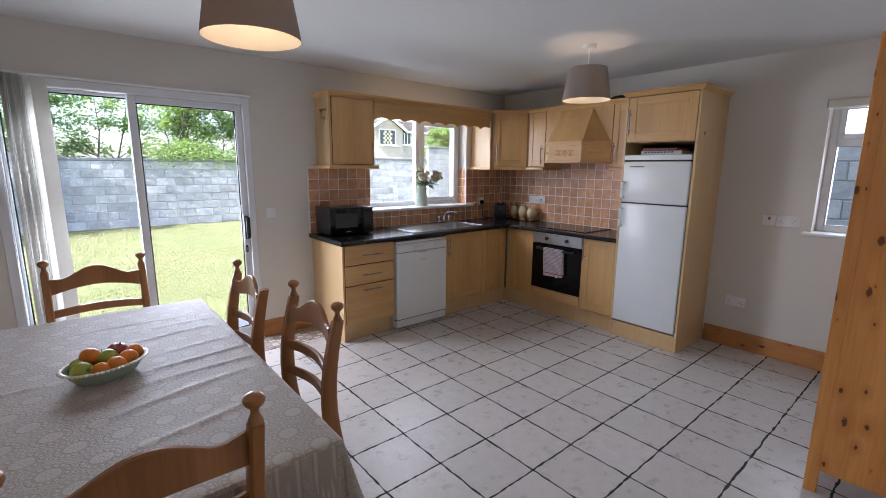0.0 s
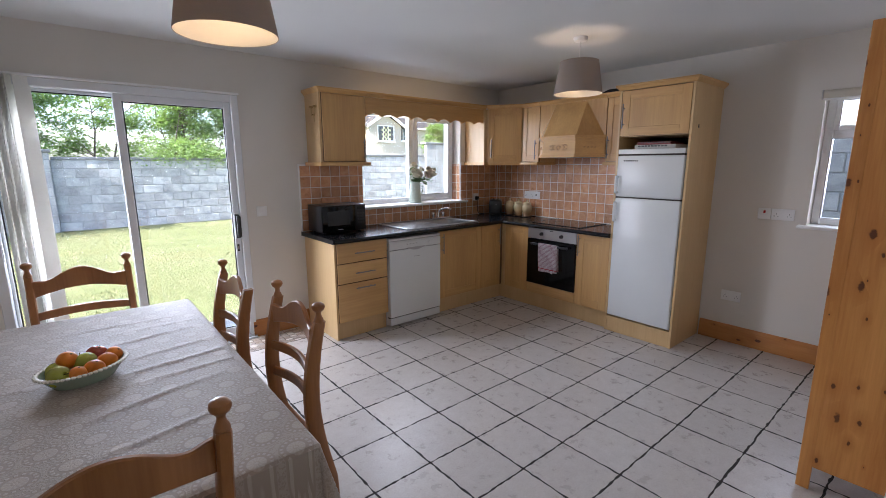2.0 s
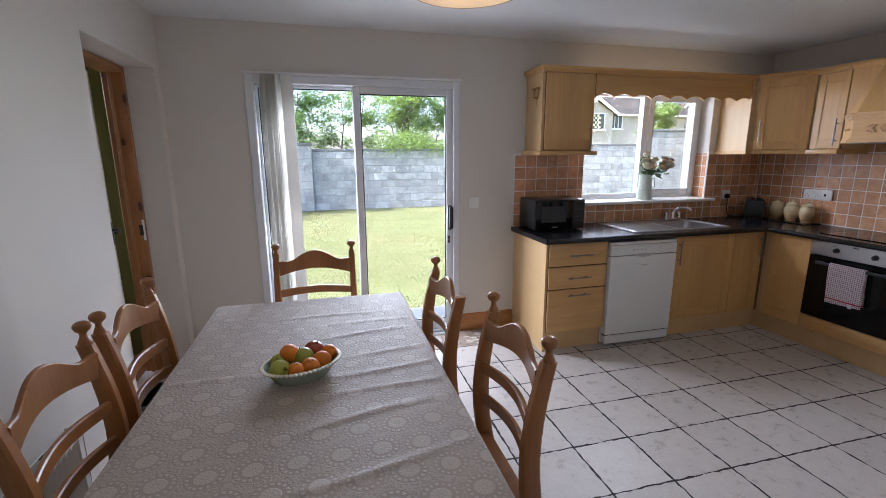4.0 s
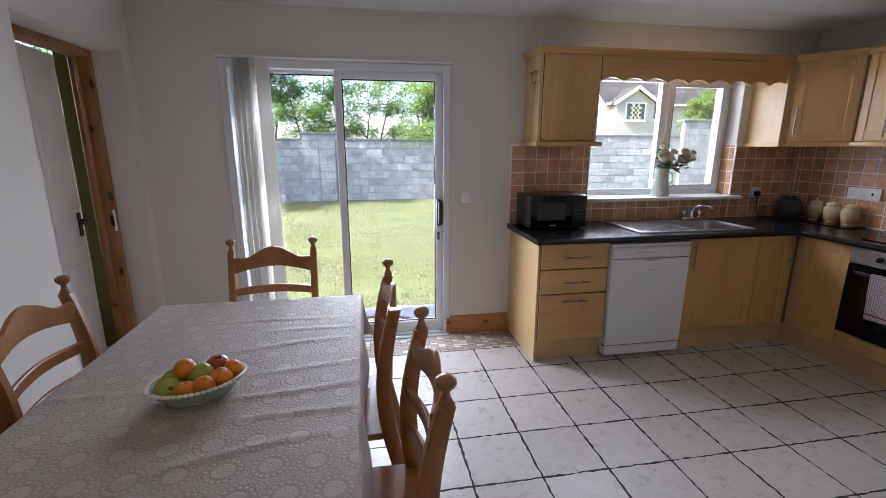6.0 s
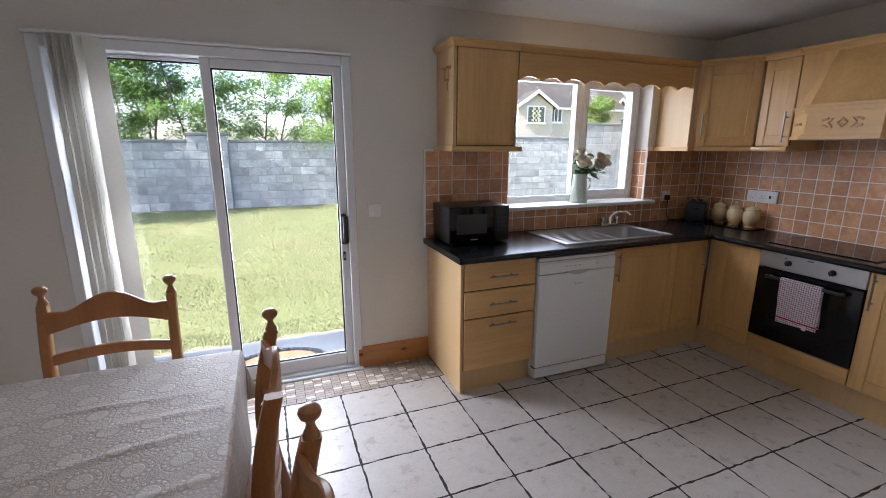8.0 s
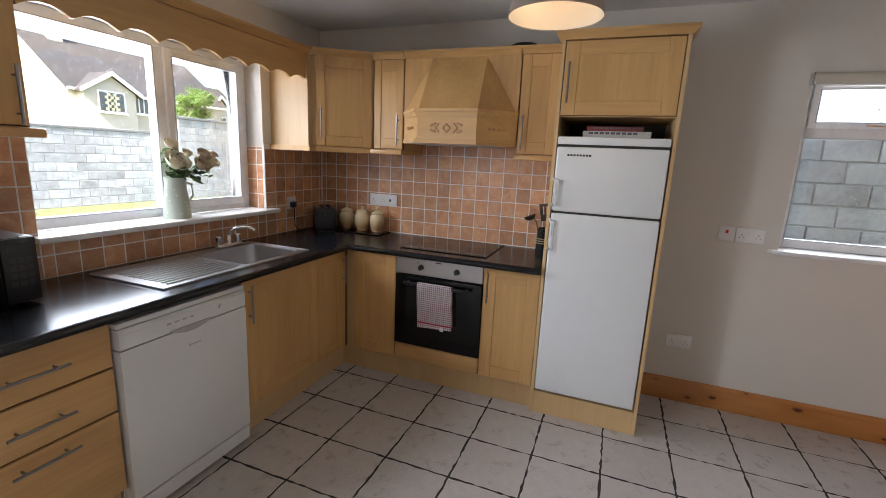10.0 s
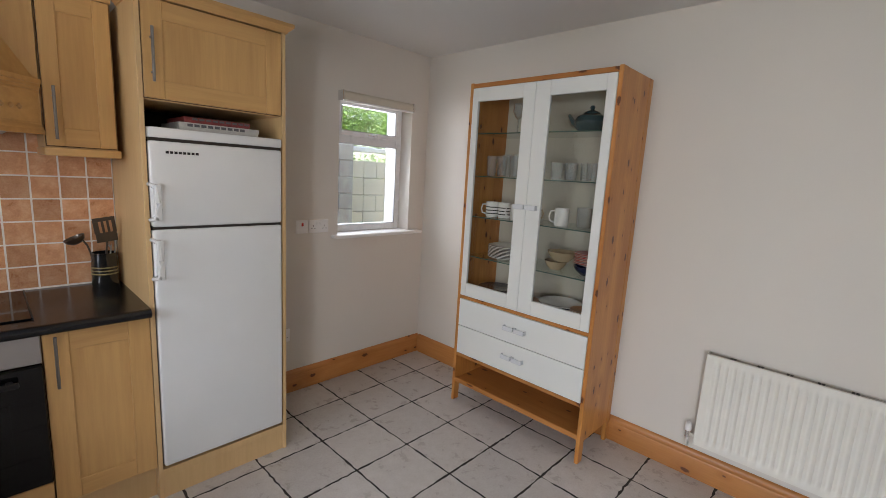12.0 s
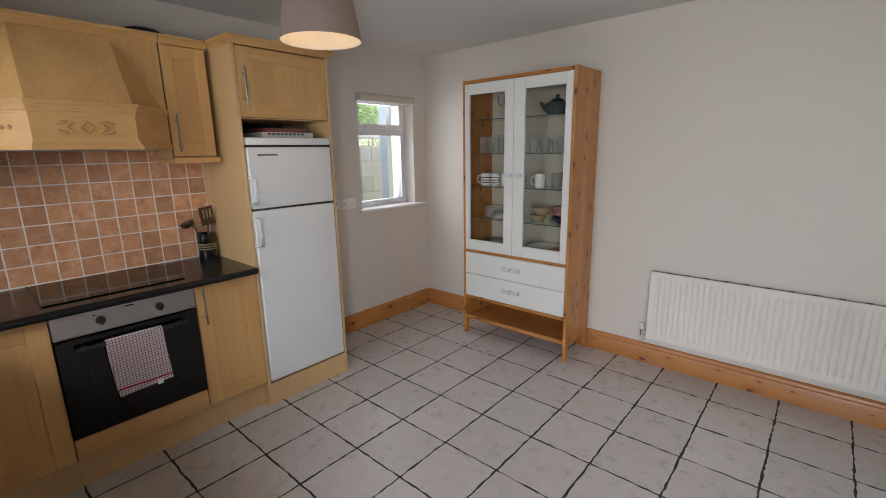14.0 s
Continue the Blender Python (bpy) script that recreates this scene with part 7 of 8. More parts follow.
for x0, x1, z, y0 in ((-9, -0.95, 1.62, -0.02), (0.02, 6.0, 1.62, -0.02), (-0.97, 0.04, 1.79, -0.16), (6.0, 11.26, 1.78, -0.02), (11.24, 18.05, 2.28, -0.16)):
    box(bm, (x0, WALL_Y + y0, z), (x1, WALL_Y + 0.22, z + 0.075), 0.012)
part("coping", bm, CONCRETE, gwall, "concrete coping stones")

# wall beyond the small window: a block pier and a cream blockwork run
bm = B()
box(bm, (7.0, -0.82, GZ - 0.2), (7.35, 3.4, 1.86))
ewall = solid("side_wall", bm, MORTAR, "weathered concrete block side wall", "wall", "structure", smooth=False)
CREAMW = plain("cream_render", (0.6, 0.57, 0.47), 0.9, vary=0.05, scale=3, fine=70, relief=0.002)
bm = B()
for r_ in range(8):
    box(bm, (7.22, -1.16, GZ - 0.2 + 0.245 * r_), (7.4, -0.82, GZ - 0.2 + 0.245 * r_ + 0.24), 0.006)
for r_ in range(8):
    for k in range(10):
        x0 = -1.16 - 0.46 * (k + 1) + (0.23 if r_ % 2 else 0)
        box(bm, (7.22, x0, GZ - 0.2 + 0.245 * r_), (7.4, min(-1.162, x0 + 0.455), GZ - 0.2 + 0.245 * r_ + 0.24), 0.006)
solid("cream_wall", bm, CREAMW, "cream painted blockwork wall", "wall", "structure")
bm = B()
box(bm, (7.2, -6, 1.76), (7.42, -0.82, 1.83), 0.01)
solid("cream_wall_coping", bm, WHITE_GLOSS, "white coping on the cream wall", "coping", "structure")
bm = B()
box(bm, (6.6, -1.55, GZ), (6.75, -1.18, 3.2))
solid("white_gable", bm, plain("white_render", (0.8, 0.8, 0.78), 0.8, vary=0.03), "white rendered corner of the next house", "wall", "structure", smooth=False)

# ---- trees ----
BARK = plain("bark", (0.12, 0.09, 0.065), 0.9, vary=0.3, scale=12, fine=60, relief=0.01)


def leaf_mat(name, dark, light, warm):
    m, n, l, b = nodes_of(name)
    geo = n.new("ShaderNodeNewGeometry")
    l.new(ramp(n, l, geo.outputs["Random Per Island"], [(0.0, dark), (0.6, light), (0.97, light), (1.0, warm)]), b.inputs["Base Color"])
    b.inputs["Roughness"].default_value = 0.5
    b.inputs["Transmission Weight"].default_value = 0.0
    tr, add = n.new("ShaderNodeBsdfTranslucent"), n.new("ShaderNodeMixShader")
    tr.inputs["Color"].default_value = (light[0] * 1.6, light[1] * 1.7, light[2] * 0.8, 1)
    add.inputs[0].default_value = 0.4
    l.new(b.outputs[0], add.inputs[1])
    l.new(tr.outputs[0], add.inputs[2])
    l.new(add.outputs[0], n["Material Output"].inputs["Surface"])
    return m


LEAF_A = leaf_mat("tree_leaf", (0.045, 0.085, 0.028), (0.15, 0.25, 0.085), (0.2, 0.12, 0.04))
LEAF_B = leaf_mat("light_leaf", (0.07, 0.12, 0.035), (0.21, 0.30, 0.11), (0.22, 0.2, 0.06))


def tree(x, y, h, spread, count, seedv, material, label, first=0.28, leaf=0.085, stems=3, name="tree"):
    """A tapered trunk with bending limbs and a loose crown of small leaves in clumps."""
    rng = random.Random(seedv)
    t = thing(name, (x, y, GZ), label, "tree", "trees behind the wall")
    limbs = []
    for s in range(stems):
        a = rng.uniform(0, 6.28)
        off = Vector((0.12 * math.cos(a), 0.12 * math.sin(a), 0)) * (stems > 1)
        lean = Vector((rng.uniform(-0.22, 0.22), rng.uniform(-0.16, 0.16), 1))
        pts = [off + Vector((lean.x * h * f, lean.y * h * f, h * f)) + Vector((rng.uniform(-0.06, 0.06), rng.uniform(-0.06, 0.06), 0)) * f * 4 for f in (0, 0.2, 0.4, 0.6, 0.8, 0.95)]
        limbs.append((pts, 0.036 * h / 4))
    bm = B()
    clumps = []
    for pts, r in limbs:
        tube(bm, pts, [r * (1 - 0.85 * k / 5) for k in range(6)], 8)
        for k in range(17):
            f = rng.uniform(first * 0.6, 0.95)
            i = min(4, int(f * 5))
            base_ = pts[i].lerp(pts[i + 1], f * 5 - i) if i + 1 < len(pts) else pts[-1]
            a = rng.uniform(0, 6.28)
            ln = spread * (1.1 - 0.6 * f) * rng.uniform(0.5, 1.0)
            tip = base_ + Vector((math.cos(a) * ln, math.sin(a) * ln, ln * rng.uniform(0.1, 0.7)))
            mid_ = base_.lerp(tip, 0.5) + Vector((0, 0, 0.08 * ln))
            tube(bm, [base_, mid_, tip], [0.014, 0.009, 0.004], 6)
            clumps += [(tip, 0.28 * spread), (mid_, 0.22 * spread), (base_.lerp(tip, 0.75), 0.24 * spread)]
        clumps.append((pts[-1], 0.3 * spread))
    part("trunk", bm, BARK, t)
    verts, faces = [], []
    for k in range(count):
        c, rad = clumps[rng.randrange(len(clumps))]
        d = Vector((rng.gauss(0, 1), rng.gauss(0, 1), rng.gauss(0, 0.8))) * rad * 0.43
        m = Matrix.Translation(c + d) @ Euler((rng.uniform(-0.9, 0.9), rng.uniform(-0.9, 0.9), rng.uniform(0, 6.28))).to_matrix().to_4x4()
        s = leaf * rng.uniform(0.6, 1.3)
        i = len(verts)
        verts.extend([tuple(m @ Vector(q)) for q in ((0, -s, 0), (0.42 * s, 0, 0.1 * s), (0, s, -0.05 * s), (-0.42 * s, 0, 0.1 * s))])
        faces.append((i, i + 1, i + 2, i + 3))
    me = bpy.data.meshes.new("crown")
    me.from_pydata(verts, [], faces)
    me.materials.append(material)
    crown = new("crown", me)
    crown.parent = t
    tagged(crown, "loose crown of small leaves", kind="stuff")
    return t


for k, (x, y, h, sp, cnt, mt, lab, fst, stems) in enumerate((
    (-4.6, 16.2, 5.2, 1.9, 9000, LEAF_A, "dense dark green tree behind the garden wall", 0.28, 3),
    (-2.4, 16.6, 5.0, 1.7, 9000, LEAF_A, "dense green maple tree behind the garden wall", 0.3, 3),
    (-0.9, 16.0, 4.6, 1.3, 4200, LEAF_A, "open green tree behind the garden wall", 0.36, 2),
    (1.0, 16.4, 4.3, 1.3, 3600, LEAF_B, "slender airy young tree behind the garden wall", 0.3, 2),
    (2.5, 16.0, 3.9, 1.35, 4200, LEAF_B, "thin light green shrub tree behind the garden wall", 0.3, 3),
    (3.9, 15.8, 3.5, 1.3, 4600, LEAF_B, "bushy light green shrub behind the garden wall", 0.25, 4),
    (5.3, 16.2, 3.9, 1.3, 4200, LEAF_A, "bushy green tree behind the garden wall", 0.25, 3),
    (14.5, 17.6, 3.9, 0.95, 9000, LEAF_B, "light green tree between the houses", 0.3, 2),
)):
    tree(x, y, h, sp, int(cnt * 2.4), 20 + k, mt, lab, fst, 0.054, stems)
tree(-6.4, 12.8, 5.0, 1.7, 12000, 51, LEAF_A, "green tree at the side of the lawn", 0.3, 0.06, 3)
# added mostly out of view, so that its crown dapples the garden wall
tree(-4.0, 13.55, 6.4, 1.3, 4500, 54, LEAF_A, "tall green tree added to dapple the garden wall", 0.3, 0.06, 3)
tree(14.5, -7.6, 5.2, 2.0, 20000, 53, LEAF_A, "tall green tree beyond the cream wall", 0.3, 0.055, 3)
tree(12.0, -4.0, 4.4, 1.7, 18000, 52, LEAF_A, "green tree beyond the side wall", 0.3, 0.055, 3)
# sprays of foliage that hang over the wall
rng = random.Random(8)
verts, faces = [], []
for cx in (2.2, 2.7, 3.3, 3.6, 4.0, 4.4):
    for k in range(200):
        p = Vector((cx + rng.gauss(0, 0.36), WALL_Y - 0.02 + rng.gauss(0, 0.12), 1.84 + rng.gauss(0, 0.13) - 0.1 * abs(rng.gauss(0, 1))))
        m = Matrix.Translation(p) @ Euler((rng.uniform(-0.9, 0.9), rng.uniform(-0.9, 0.9), rng.uniform(0, 6.28))).to_matrix().to_4x4()
        s = 0.05 * rng.uniform(0.6, 1.3)
        i = len(verts)
        verts.extend([tuple(m @ Vector(q)) for q in ((0, -s, 0), (0.42 * s, 0, 0.1 * s), (0, s, -0.05 * s), (-0.42 * s, 0, 0.1 * s))])
        faces.append((i, i + 1, i + 2, i + 3))
me = bpy.data.meshes.new("overhanging_foliage")
me.from_pydata(verts, [], faces)
me.materials.append(LEAF_B)
tagged(new("overhanging_foliage", me), "green sprays hanging over the garden wall", "foliage", "", "stuff")


# ---- houses beyond the wall ----
RENDER_W = plain("house_render", (0.47, 0.43, 0.365), 0.85, vary=0.04, scale=0.8, fine=30, relief=0.003)
SLATE, n, l, b = nodes_of("roof_tiles")
vec = coords(n, l)
br = n.new("ShaderNodeTexBrick")
br.inputs["Scale"].default_value = 1.1
br.inputs["Mortar Size"].default_value = 0.03
br.inputs["Color1"].default_value, br.inputs["Color2"].default_value, br.inputs["Mortar"].default_value = (0.05, 0.045, 0.042, 1), (0.07, 0.063, 0.058, 1), (0.014, 0.013, 0.012, 1)
l.new(vec, br.inputs["Vector"])
l.new(mix(n, l, 0.3, br.outputs["Color"], ramp(n, l, noise_tex(n, l, vec, 1.2, 4), [(0.3, (0.035, 0.032, 0.03)), (0.7, (0.075, 0.068, 0.062))])), b.inputs["Base Color"])
b.inputs["Roughness"].default_value = 0.85
DARK_PANE = plain("far_window_glass", (0.05, 0.06, 0.07), 0.08, vary=0.1, coat=0.5)


def house_window(parent, x, z, w, h, y, checks=False):
    bm = B()
    box(bm, (x - w / 2, y - 0.06, z - h / 2), (x + w / 2, y - 0.02, z + h / 2))
    wd_ = part("window", bm, DARK_PANE, parent, smooth=False)
    bm = B()
    bars(bm, x - w / 2 - 0.07, x + w / 2 + 0.07, z - h / 2 - 0.07, z + h / 2 + 0.07, y - 0.1, y - 0.02, 0.08, 0)
    box(bm, (x - w / 6 - 0.03, y - 0.09, z - h / 2), (x - w / 6 + 0.03, y - 0.02, z + h / 2))
    box(bm, (x + w / 6 - 0.03, y - 0.09, z - h / 2), (x + w / 6 + 0.03, y - 0.02, z + h / 2))
    part("window_frame", bm, UPVC, wd_, smooth=False)
    bm = B()
    box(bm, (x - w / 2 - 0.15, y - 0.16, z - h / 2 - 0.15), (x + w / 2 + 0.15, y, z - h / 2 - 0.07))
    part("sill", bm, UPVC, wd_, smooth=False)
    if checks:
        for i in range(5):
            for j in range(6):
                if (i + j) % 2 == 0:
                    bm = B()
                    s = h * 0.9 / 6
                    cx, cz = x + (i - 2) * s, z + (j - 2.5) * s
                    box(bm, (cx - s / 2, y - 0.115, cz - s / 2), (cx + s / 2, y - 0.1, cz + s / 2))
                    part("leaded_square", bm, plain("pale_leaded_glass", (0.65, 0.6, 0.35), 0.4), wd_, smooth=False)


def house(x, y, w, d, eave, ridge, label, gable=None, windows=(), name="house"):
    h_ = thing(name, (x, y, GZ), label, "house", "houses beyond the wall")
    bm = B()
    box(bm, (0, 0, 0), (w, d, eave))
    prism(bm, [(0, eave), (d, eave), (d / 2, ridge - 0.1)], "x", 0.01, w - 0.01)
    part("wall", bm, RENDER_W, h_, smooth=False)
    bm = B()
    o = 0.35
    for (y0, z0), (y1, z1) in (((-o, eave - 0.15), (d / 2, ridge)), ((d + o, eave - 0.15), (d / 2, ridge))):
        a = [bm.verts.new((xx, yy, zz)) for xx, yy, zz in ((-0.25, y0, z0), (w + 0.25, y0, z0), (w + 0.25, y1, z1), (-0.25, y1, z1))]
        c = [bm.verts.new((v.co.x, v.co.y, v.co.z + 0.14)) for v in a]
        bm.faces.new(a), bm.faces.new(c)
        for k in range(4):
            bm.faces.new((a[k], a[(k + 1) % 4], c[(k + 1) % 4], c[k]))
    roof = part("roof", bm, SLATE, h_, "grey-brown tiled roof", False)
    bm = B()
    box(bm, (w * 0.12, d / 2 - 0.4, ridge - 0.3), (w * 0.12 + 0.8, d / 2 + 0.4, ridge + 1.0), 0.02)
    part("chimney", bm, RENDER_W, roof)
    bm = B()
    box(bm, (-0.2, -o - 0.1, eave - 0.18), (w + 0.2, -o + 0.02, eave - 0.02), 0.02)
    part("gutter", bm, UPVC, h_)
    if gable:
        gx_, gw, ge, gr = gable
        bm = B()
        box(bm, (gx_ - gw / 2, -0.7, 0), (gx_ + gw / 2, 0.1, ge))
        prism(bm, [(gx_ - gw / 2, ge), (gx_ + gw / 2, ge), (gx_, gr - 0.12)], "y", -0.7, 2.0)
        part("gable_bay", bm, RENDER_W, h_, smooth=False)
        bm = B()
        for s in (-1, 1):
            a = [bm.verts.new(q) for q in ((gx_ + s * (gw / 2 + 0.3), -1.0, ge - 0.2), (gx_, -1.0, gr), (gx_, 3.2, gr), (gx_ + s * (gw / 2 + 0.3), 3.2, ge - 0.2))]
            c = [bm.verts.new((v.co.x, v.co.y, v.co.z + 0.12)) for v in a]
            bm.faces.new(a), bm.faces.new(c)
            for k in range(4):
                bm.faces.new((a[k], a[(k + 1) % 4], c[(k + 1) % 4], c[k]))
        part("gable_roof", bm, SLATE, h_, smooth=False)
        bm = B()
        for s in (-1, 1):
            prism(bm, [(gx_ + s * (gw / 2 + 0.32), ge - 0.26), (gx_ + s * (gw / 2 + 0.32), ge - 0.02), (gx_, gr + 0.13), (gx_, gr - 0.13)], "y", -1.06, -0.99)
        part("barge_board", bm, UPVC, h_, "white barge boards", False)
    for wx_, wz, ww, wh, wy_, ch in windows:
        house_window(h_, wx_, wz, ww, wh, wy_, ch)
    return h_


house(18.8, 32.8, 11.0, 8.0, 4.75, 8.0, "cream rendered house with a gabled bay and tiled roof", (2.0, 3.1, 4.75, 5.8), ((2.0, 4.1, 1.5, 1.15, -0.7, True), (4.35, 4.15, 1.0, 1.0, 0.0, False)))
house(30.6, 38.0, 7.0, 7.5, 4.6, 7.4, "pale rendered house further along with a tiled roof", (3.2, 3.2, 4.6, 6.2), ((3.2, 3.8, 1.2, 1.1, -0.7, False),))


# ---- pieces: floor tiles ----
GX, GY, PXT, PYT = 1.887, 3.525, 0.3317, 0.338
rng = random.Random(4)
def worn_tile(w, d, seedv):
    """A tile with a slightly ragged, rounded edge."""
    r = random.Random(seedv)
    loop = []
    for (ax, ay), (bx, by) in (((-1, -1), (1, -1)), ((1, -1), (1, 1)), ((1, 1), (-1, 1)), ((-1, 1), (-1, -1))):
        for k in range(12):
            f = k / 12
            j = r.uniform(-0.0052, 0.0026) if k else -0.002
            x, y = (ax + (bx - ax) * f) * w / 2, (ay + (by - ay) * f) * d / 2
            loop.append((x + j * (1 if x > 0 else -1) * (abs(x) > w / 2 - 1e-6), y + j * (1 if y > 0 else -1) * (abs(y) > d / 2 - 1e-6)))
    bm = B()
    low = [bm.verts.new((x, y, -0.012)) for x, y in loop]
    mid_ = [bm.verts.new((x, y, -0.0004)) for x, y in loop]
    top = [bm.verts.new((x * (1 - 0.0005 / (w / 2)), y * (1 - 0.0005 / (d / 2)), 0)) for x, y in loop]
    k = len(loop)
    for a, c in ((low, mid_), (mid_, top)):
        for i in range(k):
            bm.faces.new((a[i], a[(i + 1) % k], c[(i + 1) % k], c[i]))
    bm.faces.new(top)
    return finish("floor_tile", bm, FLOOR_TILE, False)


GAP = 0.0072
fulls = [worn_tile(PXT - GAP, PYT - GAP, 70 + k) for k in range(9)]
xs = [XW - 0.2] + [GX + PXT * k for k in range(-7, 8)] + [XE]
ys = [YS] + [GY - PYT * k for k in range(9, -1, -1)] + [3.855]
for x0, x1 in zip(xs, xs[1:]):
    for y0, y1 in zip(ys, ys[1:]):
        a, b_ = max(x0, XW - 0.2), min(x1, XE)
        if b_ - a < 0.02 or (y1 > 4.0):
            continue
        w, d = b_ - a, y1 - y0
        whole_one = abs(w - PXT) < 1e-3 and abs(d - PYT) < 1e-3
        me = fulls[rng.randrange(9)] if whole_one else worn_tile(w - GAP, d - GAP, 90)
        ob = new("tile", me)
        ob.location = ((a + b_) / 2, (y0 + y1) / 2, 0.0)
        if whole_one:
            ob.rotation_euler = (rng.uniform(-0.0015, 0.0015), rng.uniform(-0.0015, 0.0015), math.pi * rng.randint(0, 1) + rng.uniform(-0.004, 0.004))
        ob.parent = floor

# a strip of small mosaic at the patio door
MOSAIC, n, l, b = nodes_of("mosaic_stone")
geo = n.new("ShaderNodeNewGeometry")
cc = ramp(n, l, geo.outputs["Random Per Island"], [(0.0, (0.17, 0.125, 0.095)), (0.3, (0.30, 0.225, 0.17)), (0.55, (0.36, 0.31, 0.27)), (0.78, (0.25, 0.215, 0.195)), (0.8, (0.62, 0.57, 0.50)), (1.0, (0.7, 0.66, 0.6))])
l.new(mix(n, l, 0.25, cc, ramp(n, l, noise_tex(n, l, coords(n, l), 60, 4), [(0.3, (0.2, 0.15, 0.11)), (0.7, (0.6, 0.52, 0.44))])), b.inputs["Base Color"])
b.inputs["Roughness"].default_value = 0.35
bm = B()
rng = random.Random(6)
for i in range(int((1.92 - XW) / 0.0575) + 1):
    for j in range(12):
        x, y = XW + 0.0575 * i, 3.858 + 0.0273 * j
        if y + 0.026 > YN - 0.04 and PATIO[0] < x < PATIO[1] - 0.03:
            continue
        z = rng.uniform(-0.001, 0.0)
        lo, hi = (x + 0.0012, y + 0.0012), (min(x + 0.0561, 1.921), min(y + 0.0259, YN))
        vs_ = [bm.verts.new(q) for q in ((lo[0], lo[1], -0.004), (hi[0], lo[1], -0.004), (hi[0], hi[1], -0.004), (lo[0], hi[1], -0.004), (lo[0], lo[1], z), (hi[0], lo[1], z), (hi[0], hi[1], z), (lo[0], hi[1], z))]
        for f_ in ((4, 5, 6, 7), (0, 1, 5, 4), (1, 2, 6, 5), (2, 3, 7, 6), (3, 0, 4, 7)):
            bm.faces.new([vs_[q] for q in f_])
tagged(part("mosaic", bm, MOSAIC, floor, "brown and cream stone mosaic strip by the patio door", False), kind="stuff")

# ---- pieces: splashback tiles ----
TS, TH = 0.0995, 0.0998
sb_n = thing("splashback_north", (1.91, YN, 0.9), "terracotta square tiled splashback with pale grout", "splashback", kind="structure")
bm = B()
for x0, x1, z0, z1 in ((1.908, 2.558, 0.9, 1.512), (2.558, 3.877, 0.9, 1.062), (3.877, XE, 0.9, 1.53), (1.90, 1.9085, 0.9, 1.512)):
    box(bm, (x0 - 1.91, -0.006, z0 - 0.9), (x1 - 1.91, 0.0, z1 - 0.9))
part("grout", bm, GROUT_PALE, sb_n, smooth=False)
bm = B()
box(bm, (-0.012, -0.012, 0.0), (-0.003, 0, 0.615), 0.002), box(bm, (3.87 - 1.91, -0.012, 0.17), (3.878 - 1.91, -0.001, 0.615), 0.002)
part("edge_trim", bm, PLASTIC_WHITE, sb_n, "white plastic tile trim")


def wall_tile(w, h, sprig=0):
    """A glazed tile; some carry a raised sprig of leaves."""
    bm = B()
    box(bm, (-w / 2, -0.0026, -h / 2), (w / 2, 0.0, h / 2), 0.0012)
    r = random.Random(sprig)
    for k in range(9 if sprig else 0):
        cx, cz, a, ln = r.uniform(-0.026, 0.026), r.uniform(-0.026, 0.026), r.uniform(0.2, 1.2), r.uniform(0.012, 0.02)
        dx, dz = math.cos(a) * ln, math.sin(a) * ln
        q = [bm.verts.new((cx + e * dx - f_ * dz * 0.35, -0.0027 - up, cz + e * dz + f_ * dx * 0.35)) for e, f_, up in ((-1, 0, 0), (0, -1, 0), (1, 0, 0), (0, 1, 0), (0, 0, 0.0016))]
        for t_ in ((0, 1, 4), (1, 2, 4), (2, 3, 4), (3, 0, 4)):
            bm.faces.new([q[t] for t in t_])
    return finish("wall_tile", bm, WALL_TILE)


cut = {}
def lay(parent, x0, x1, z0, z1, depth, start_x, ts=TS):
    """Square tiles from a start line, cut at the edges."""
    i = math.floor((x0 - start_x) / ts)
    while start_x + i * ts < x1 - 0.004:
        a, b_ = max(x0, start_x + i * ts), min(x1, start_x + (i + 1) * ts)
        j = 0
        while z0 + j * TH < z1 - 0.004 or j == 0:
            c, d_ = z0 + j * TH, min(z1, z0 + (j + 1) * TH)
            if b_ - a > 0.012 and d_ - c > 0.012:
                w, h = round(b_ - a, 3), round(d_ - c, 3)
                sprig = 1 + (i * 7 + j * 3) % 4 if w > 0.09 and h > 0.09 and i % 3 == 1 and (i + j) % 5 else 0
                if (w, h, sprig) not in cut:
                    cut[(w, h, sprig)] = wall_tile(w - 0.0066, h - 0.0066, sprig)
                ob = new("tile", cut[(w, h, sprig)])
                ob.location = ((a + b_) / 2, depth, (c + d_) / 2)
                ob.parent = parent
            j += 1
        i += 1
lay(sb_n, 0.0, 2.558 - 1.91, 0.0, 0.61, -0.005, 0.0)
lay(sb_n, 2.558 - 1.91, 3.872 - 1.91, 0.0, 0.16, -0.005, 0.0)
lay(sb_n, 3.878 - 1.91, XE - 0.012 - 1.91, 0.0, 0.61, -0.005, 3.878 - 1.91)
# tiles in the window's side
rv = thing("window_side_tiles", pose(3.875, YN, 1.09, 0, 0, -90), "terracotta tiles on the window's side", "splashback", kind="structure")
bm = B()
box(bm, (-0.17, -0.005, 0.0), (0.0, 0.0, 0.42))
part("grout", bm, GROUT_PALE, rv, smooth=False)
lay(rv, -0.168, -0.002, 0.0, 0.42, -0.004, -0.155)
sb_e = thing("splashback_east", pose(XE, YN, 0.9, 0, 0, -90), "terracotta square tiled splashback behind the hob", "splashback", kind="structure")
bm = B()
box(bm, (0.012, -0.006, 0.0), (YN - 2.268, 0.0, 0.71))
part("grout", bm, GROUT_PALE, sb_e, smooth=False)
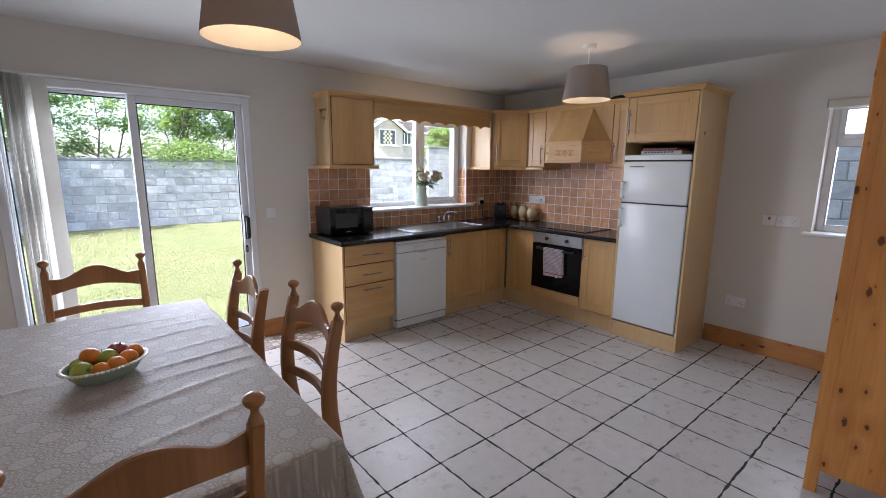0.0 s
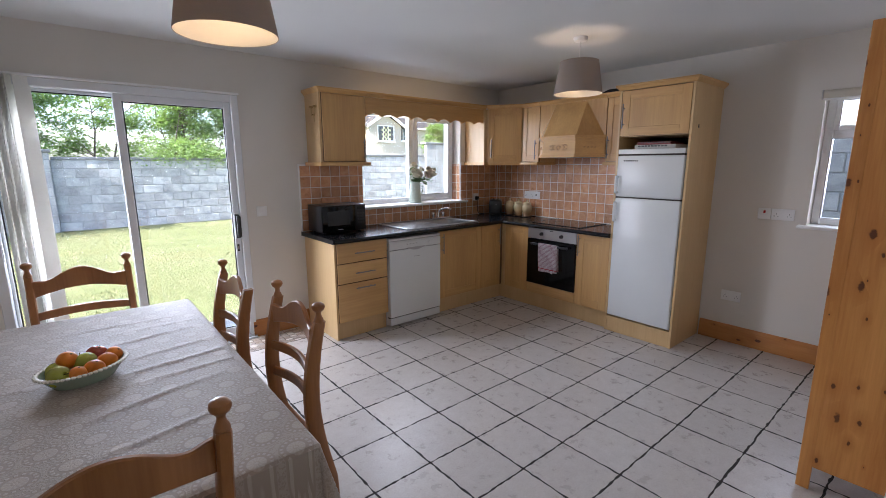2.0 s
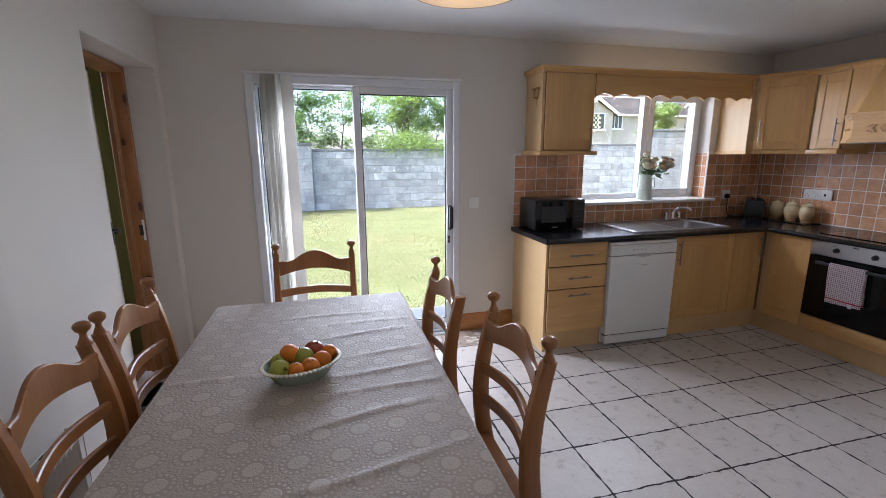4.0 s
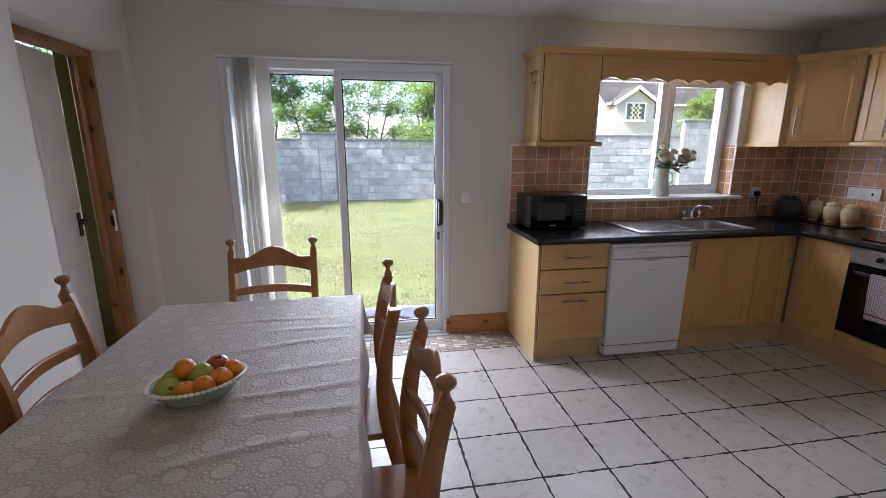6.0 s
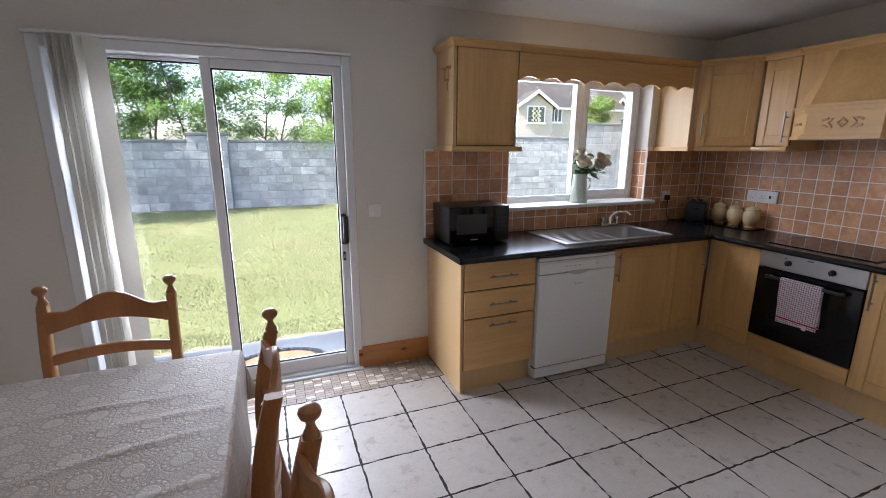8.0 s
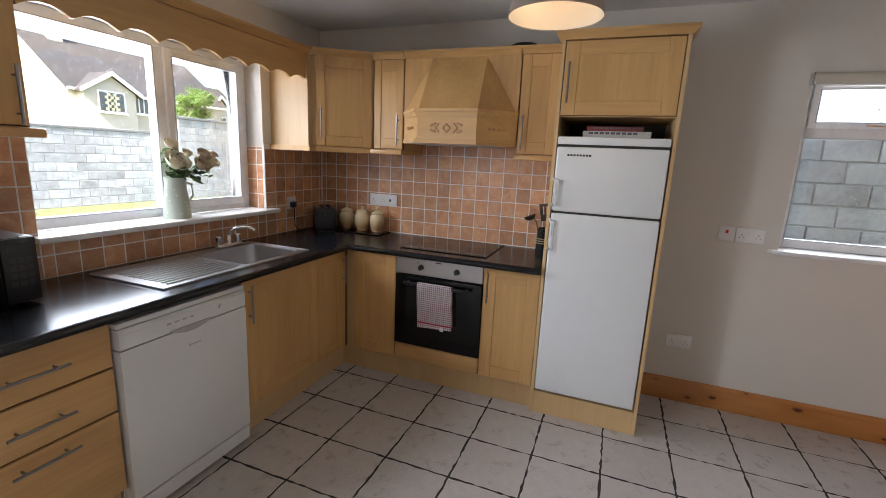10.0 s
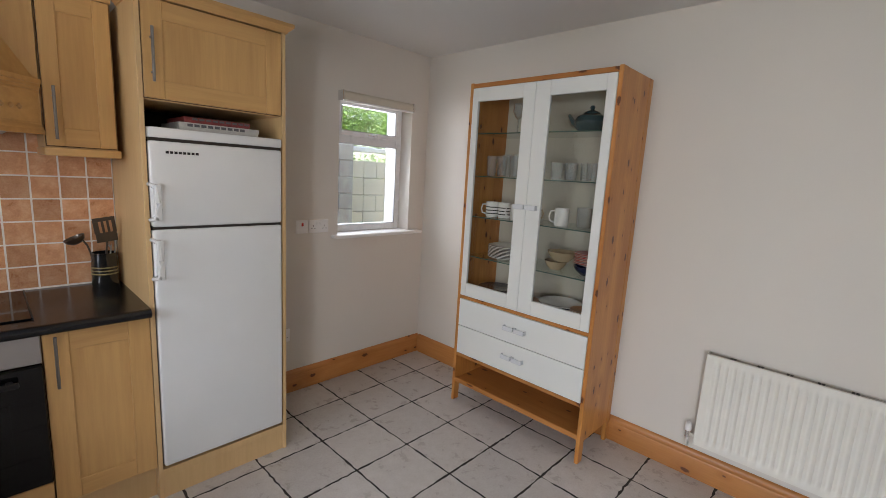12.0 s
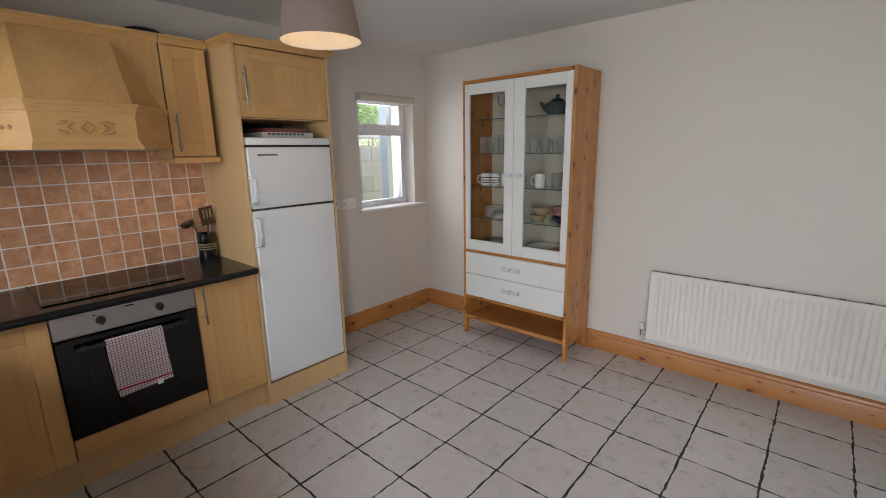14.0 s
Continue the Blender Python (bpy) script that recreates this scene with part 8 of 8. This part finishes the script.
lay(sb_e, 0.014, YN - 2.268, 0.005, 0.71, -0.005, 0.0506, 0.0982)

# ---- pieces: garden wall blocks ----
def block_mesh(w, h):
    bm = B()
    box(bm, (-w / 2, 0, -h / 2), (w / 2, 0.03, h / 2), 0.006)
    return finish("block", bm, BLOCK)
BW, BH = 0.45, 0.218
blk = block_mesh(BW - 0.014, BH - 0.014)
half = block_mesh(BW / 2 - 0.014, BH - 0.014)
rest, count = B(), 0
def lay_blocks(x0, x1, z0, rows, y, near, parent):
    global count
    for j in range(rows):
        z = z0 + BH * (j + 0.5)
        x = x0 - (BW / 2 if j % 2 else 0)
        while x < x1 - 0.05:
            a, b_ = max(x, x0), min(x + BW, x1)
            w = b_ - a
            dy = noise.noise((a * 3.1, z * 4.7, 1.0)) * 0.006
            if w > 0.06:
                me = blk if abs(w - BW) < 0.01 else (half if abs(w - BW / 2) < 0.01 else None)
                if me is not None and near and count < 300:
                    ob = new("block", me)
                    ob.location = ((a + b_) / 2, y + dy, z)
                    ob.parent = parent
                    count += 1
                else:
                    box(rest, (a + 0.007, y + dy, z - BH / 2 + 0.007), (b_ - 0.007, y + dy + 0.03, z + BH / 2 - 0.007), 0.006)
            x += BW
lay_blocks(0.0, 6.0, GZ, 8, WALL_Y, True, gwall)
lay_blocks(-6.0, -0.93, GZ, 8, WALL_Y, True, gwall)
lay_blocks(7.2, 11.3, GZ, 9, WALL_Y, True, gwall)
lay_blocks(6.0, 7.2, GZ, 9, WALL_Y, False, gwall)
lay_blocks(-9.0, -6.0, GZ, 8, WALL_Y, False, gwall)
lay_blocks(-0.93, -0.475, GZ, 9, WALL_Y - 0.122, False, gwall)
lay_blocks(-0.455, 0.0, GZ, 9, WALL_Y - 0.122, False, gwall)
lay_blocks(11.3, 18.0, GZ, 11, WALL_Y - 0.122, False, gwall)
tagged(part("block_rest", rest, BLOCK, gwall), kind="stuff")
# side wall: its west face, and the end that the small window sees
k = 0
for j in range(9):
    z = GZ + BH * (j + 0.5)
    y = -0.82 - (BW / 2 if j % 2 else 0)
    while y < 3.4:
        a, b_ = max(y, -0.82), y + BW
        if b_ - a > 0.06:
            me = blk if b_ - a > BW - 0.01 else half
            ob = new("block", me)
            ob.matrix_basis = pose(6.985 + 0.004 * math.sin(k), (a + b_) / 2, z, 0, 0, -90)
            ob.parent = ewall
            k += 1
        y += BW
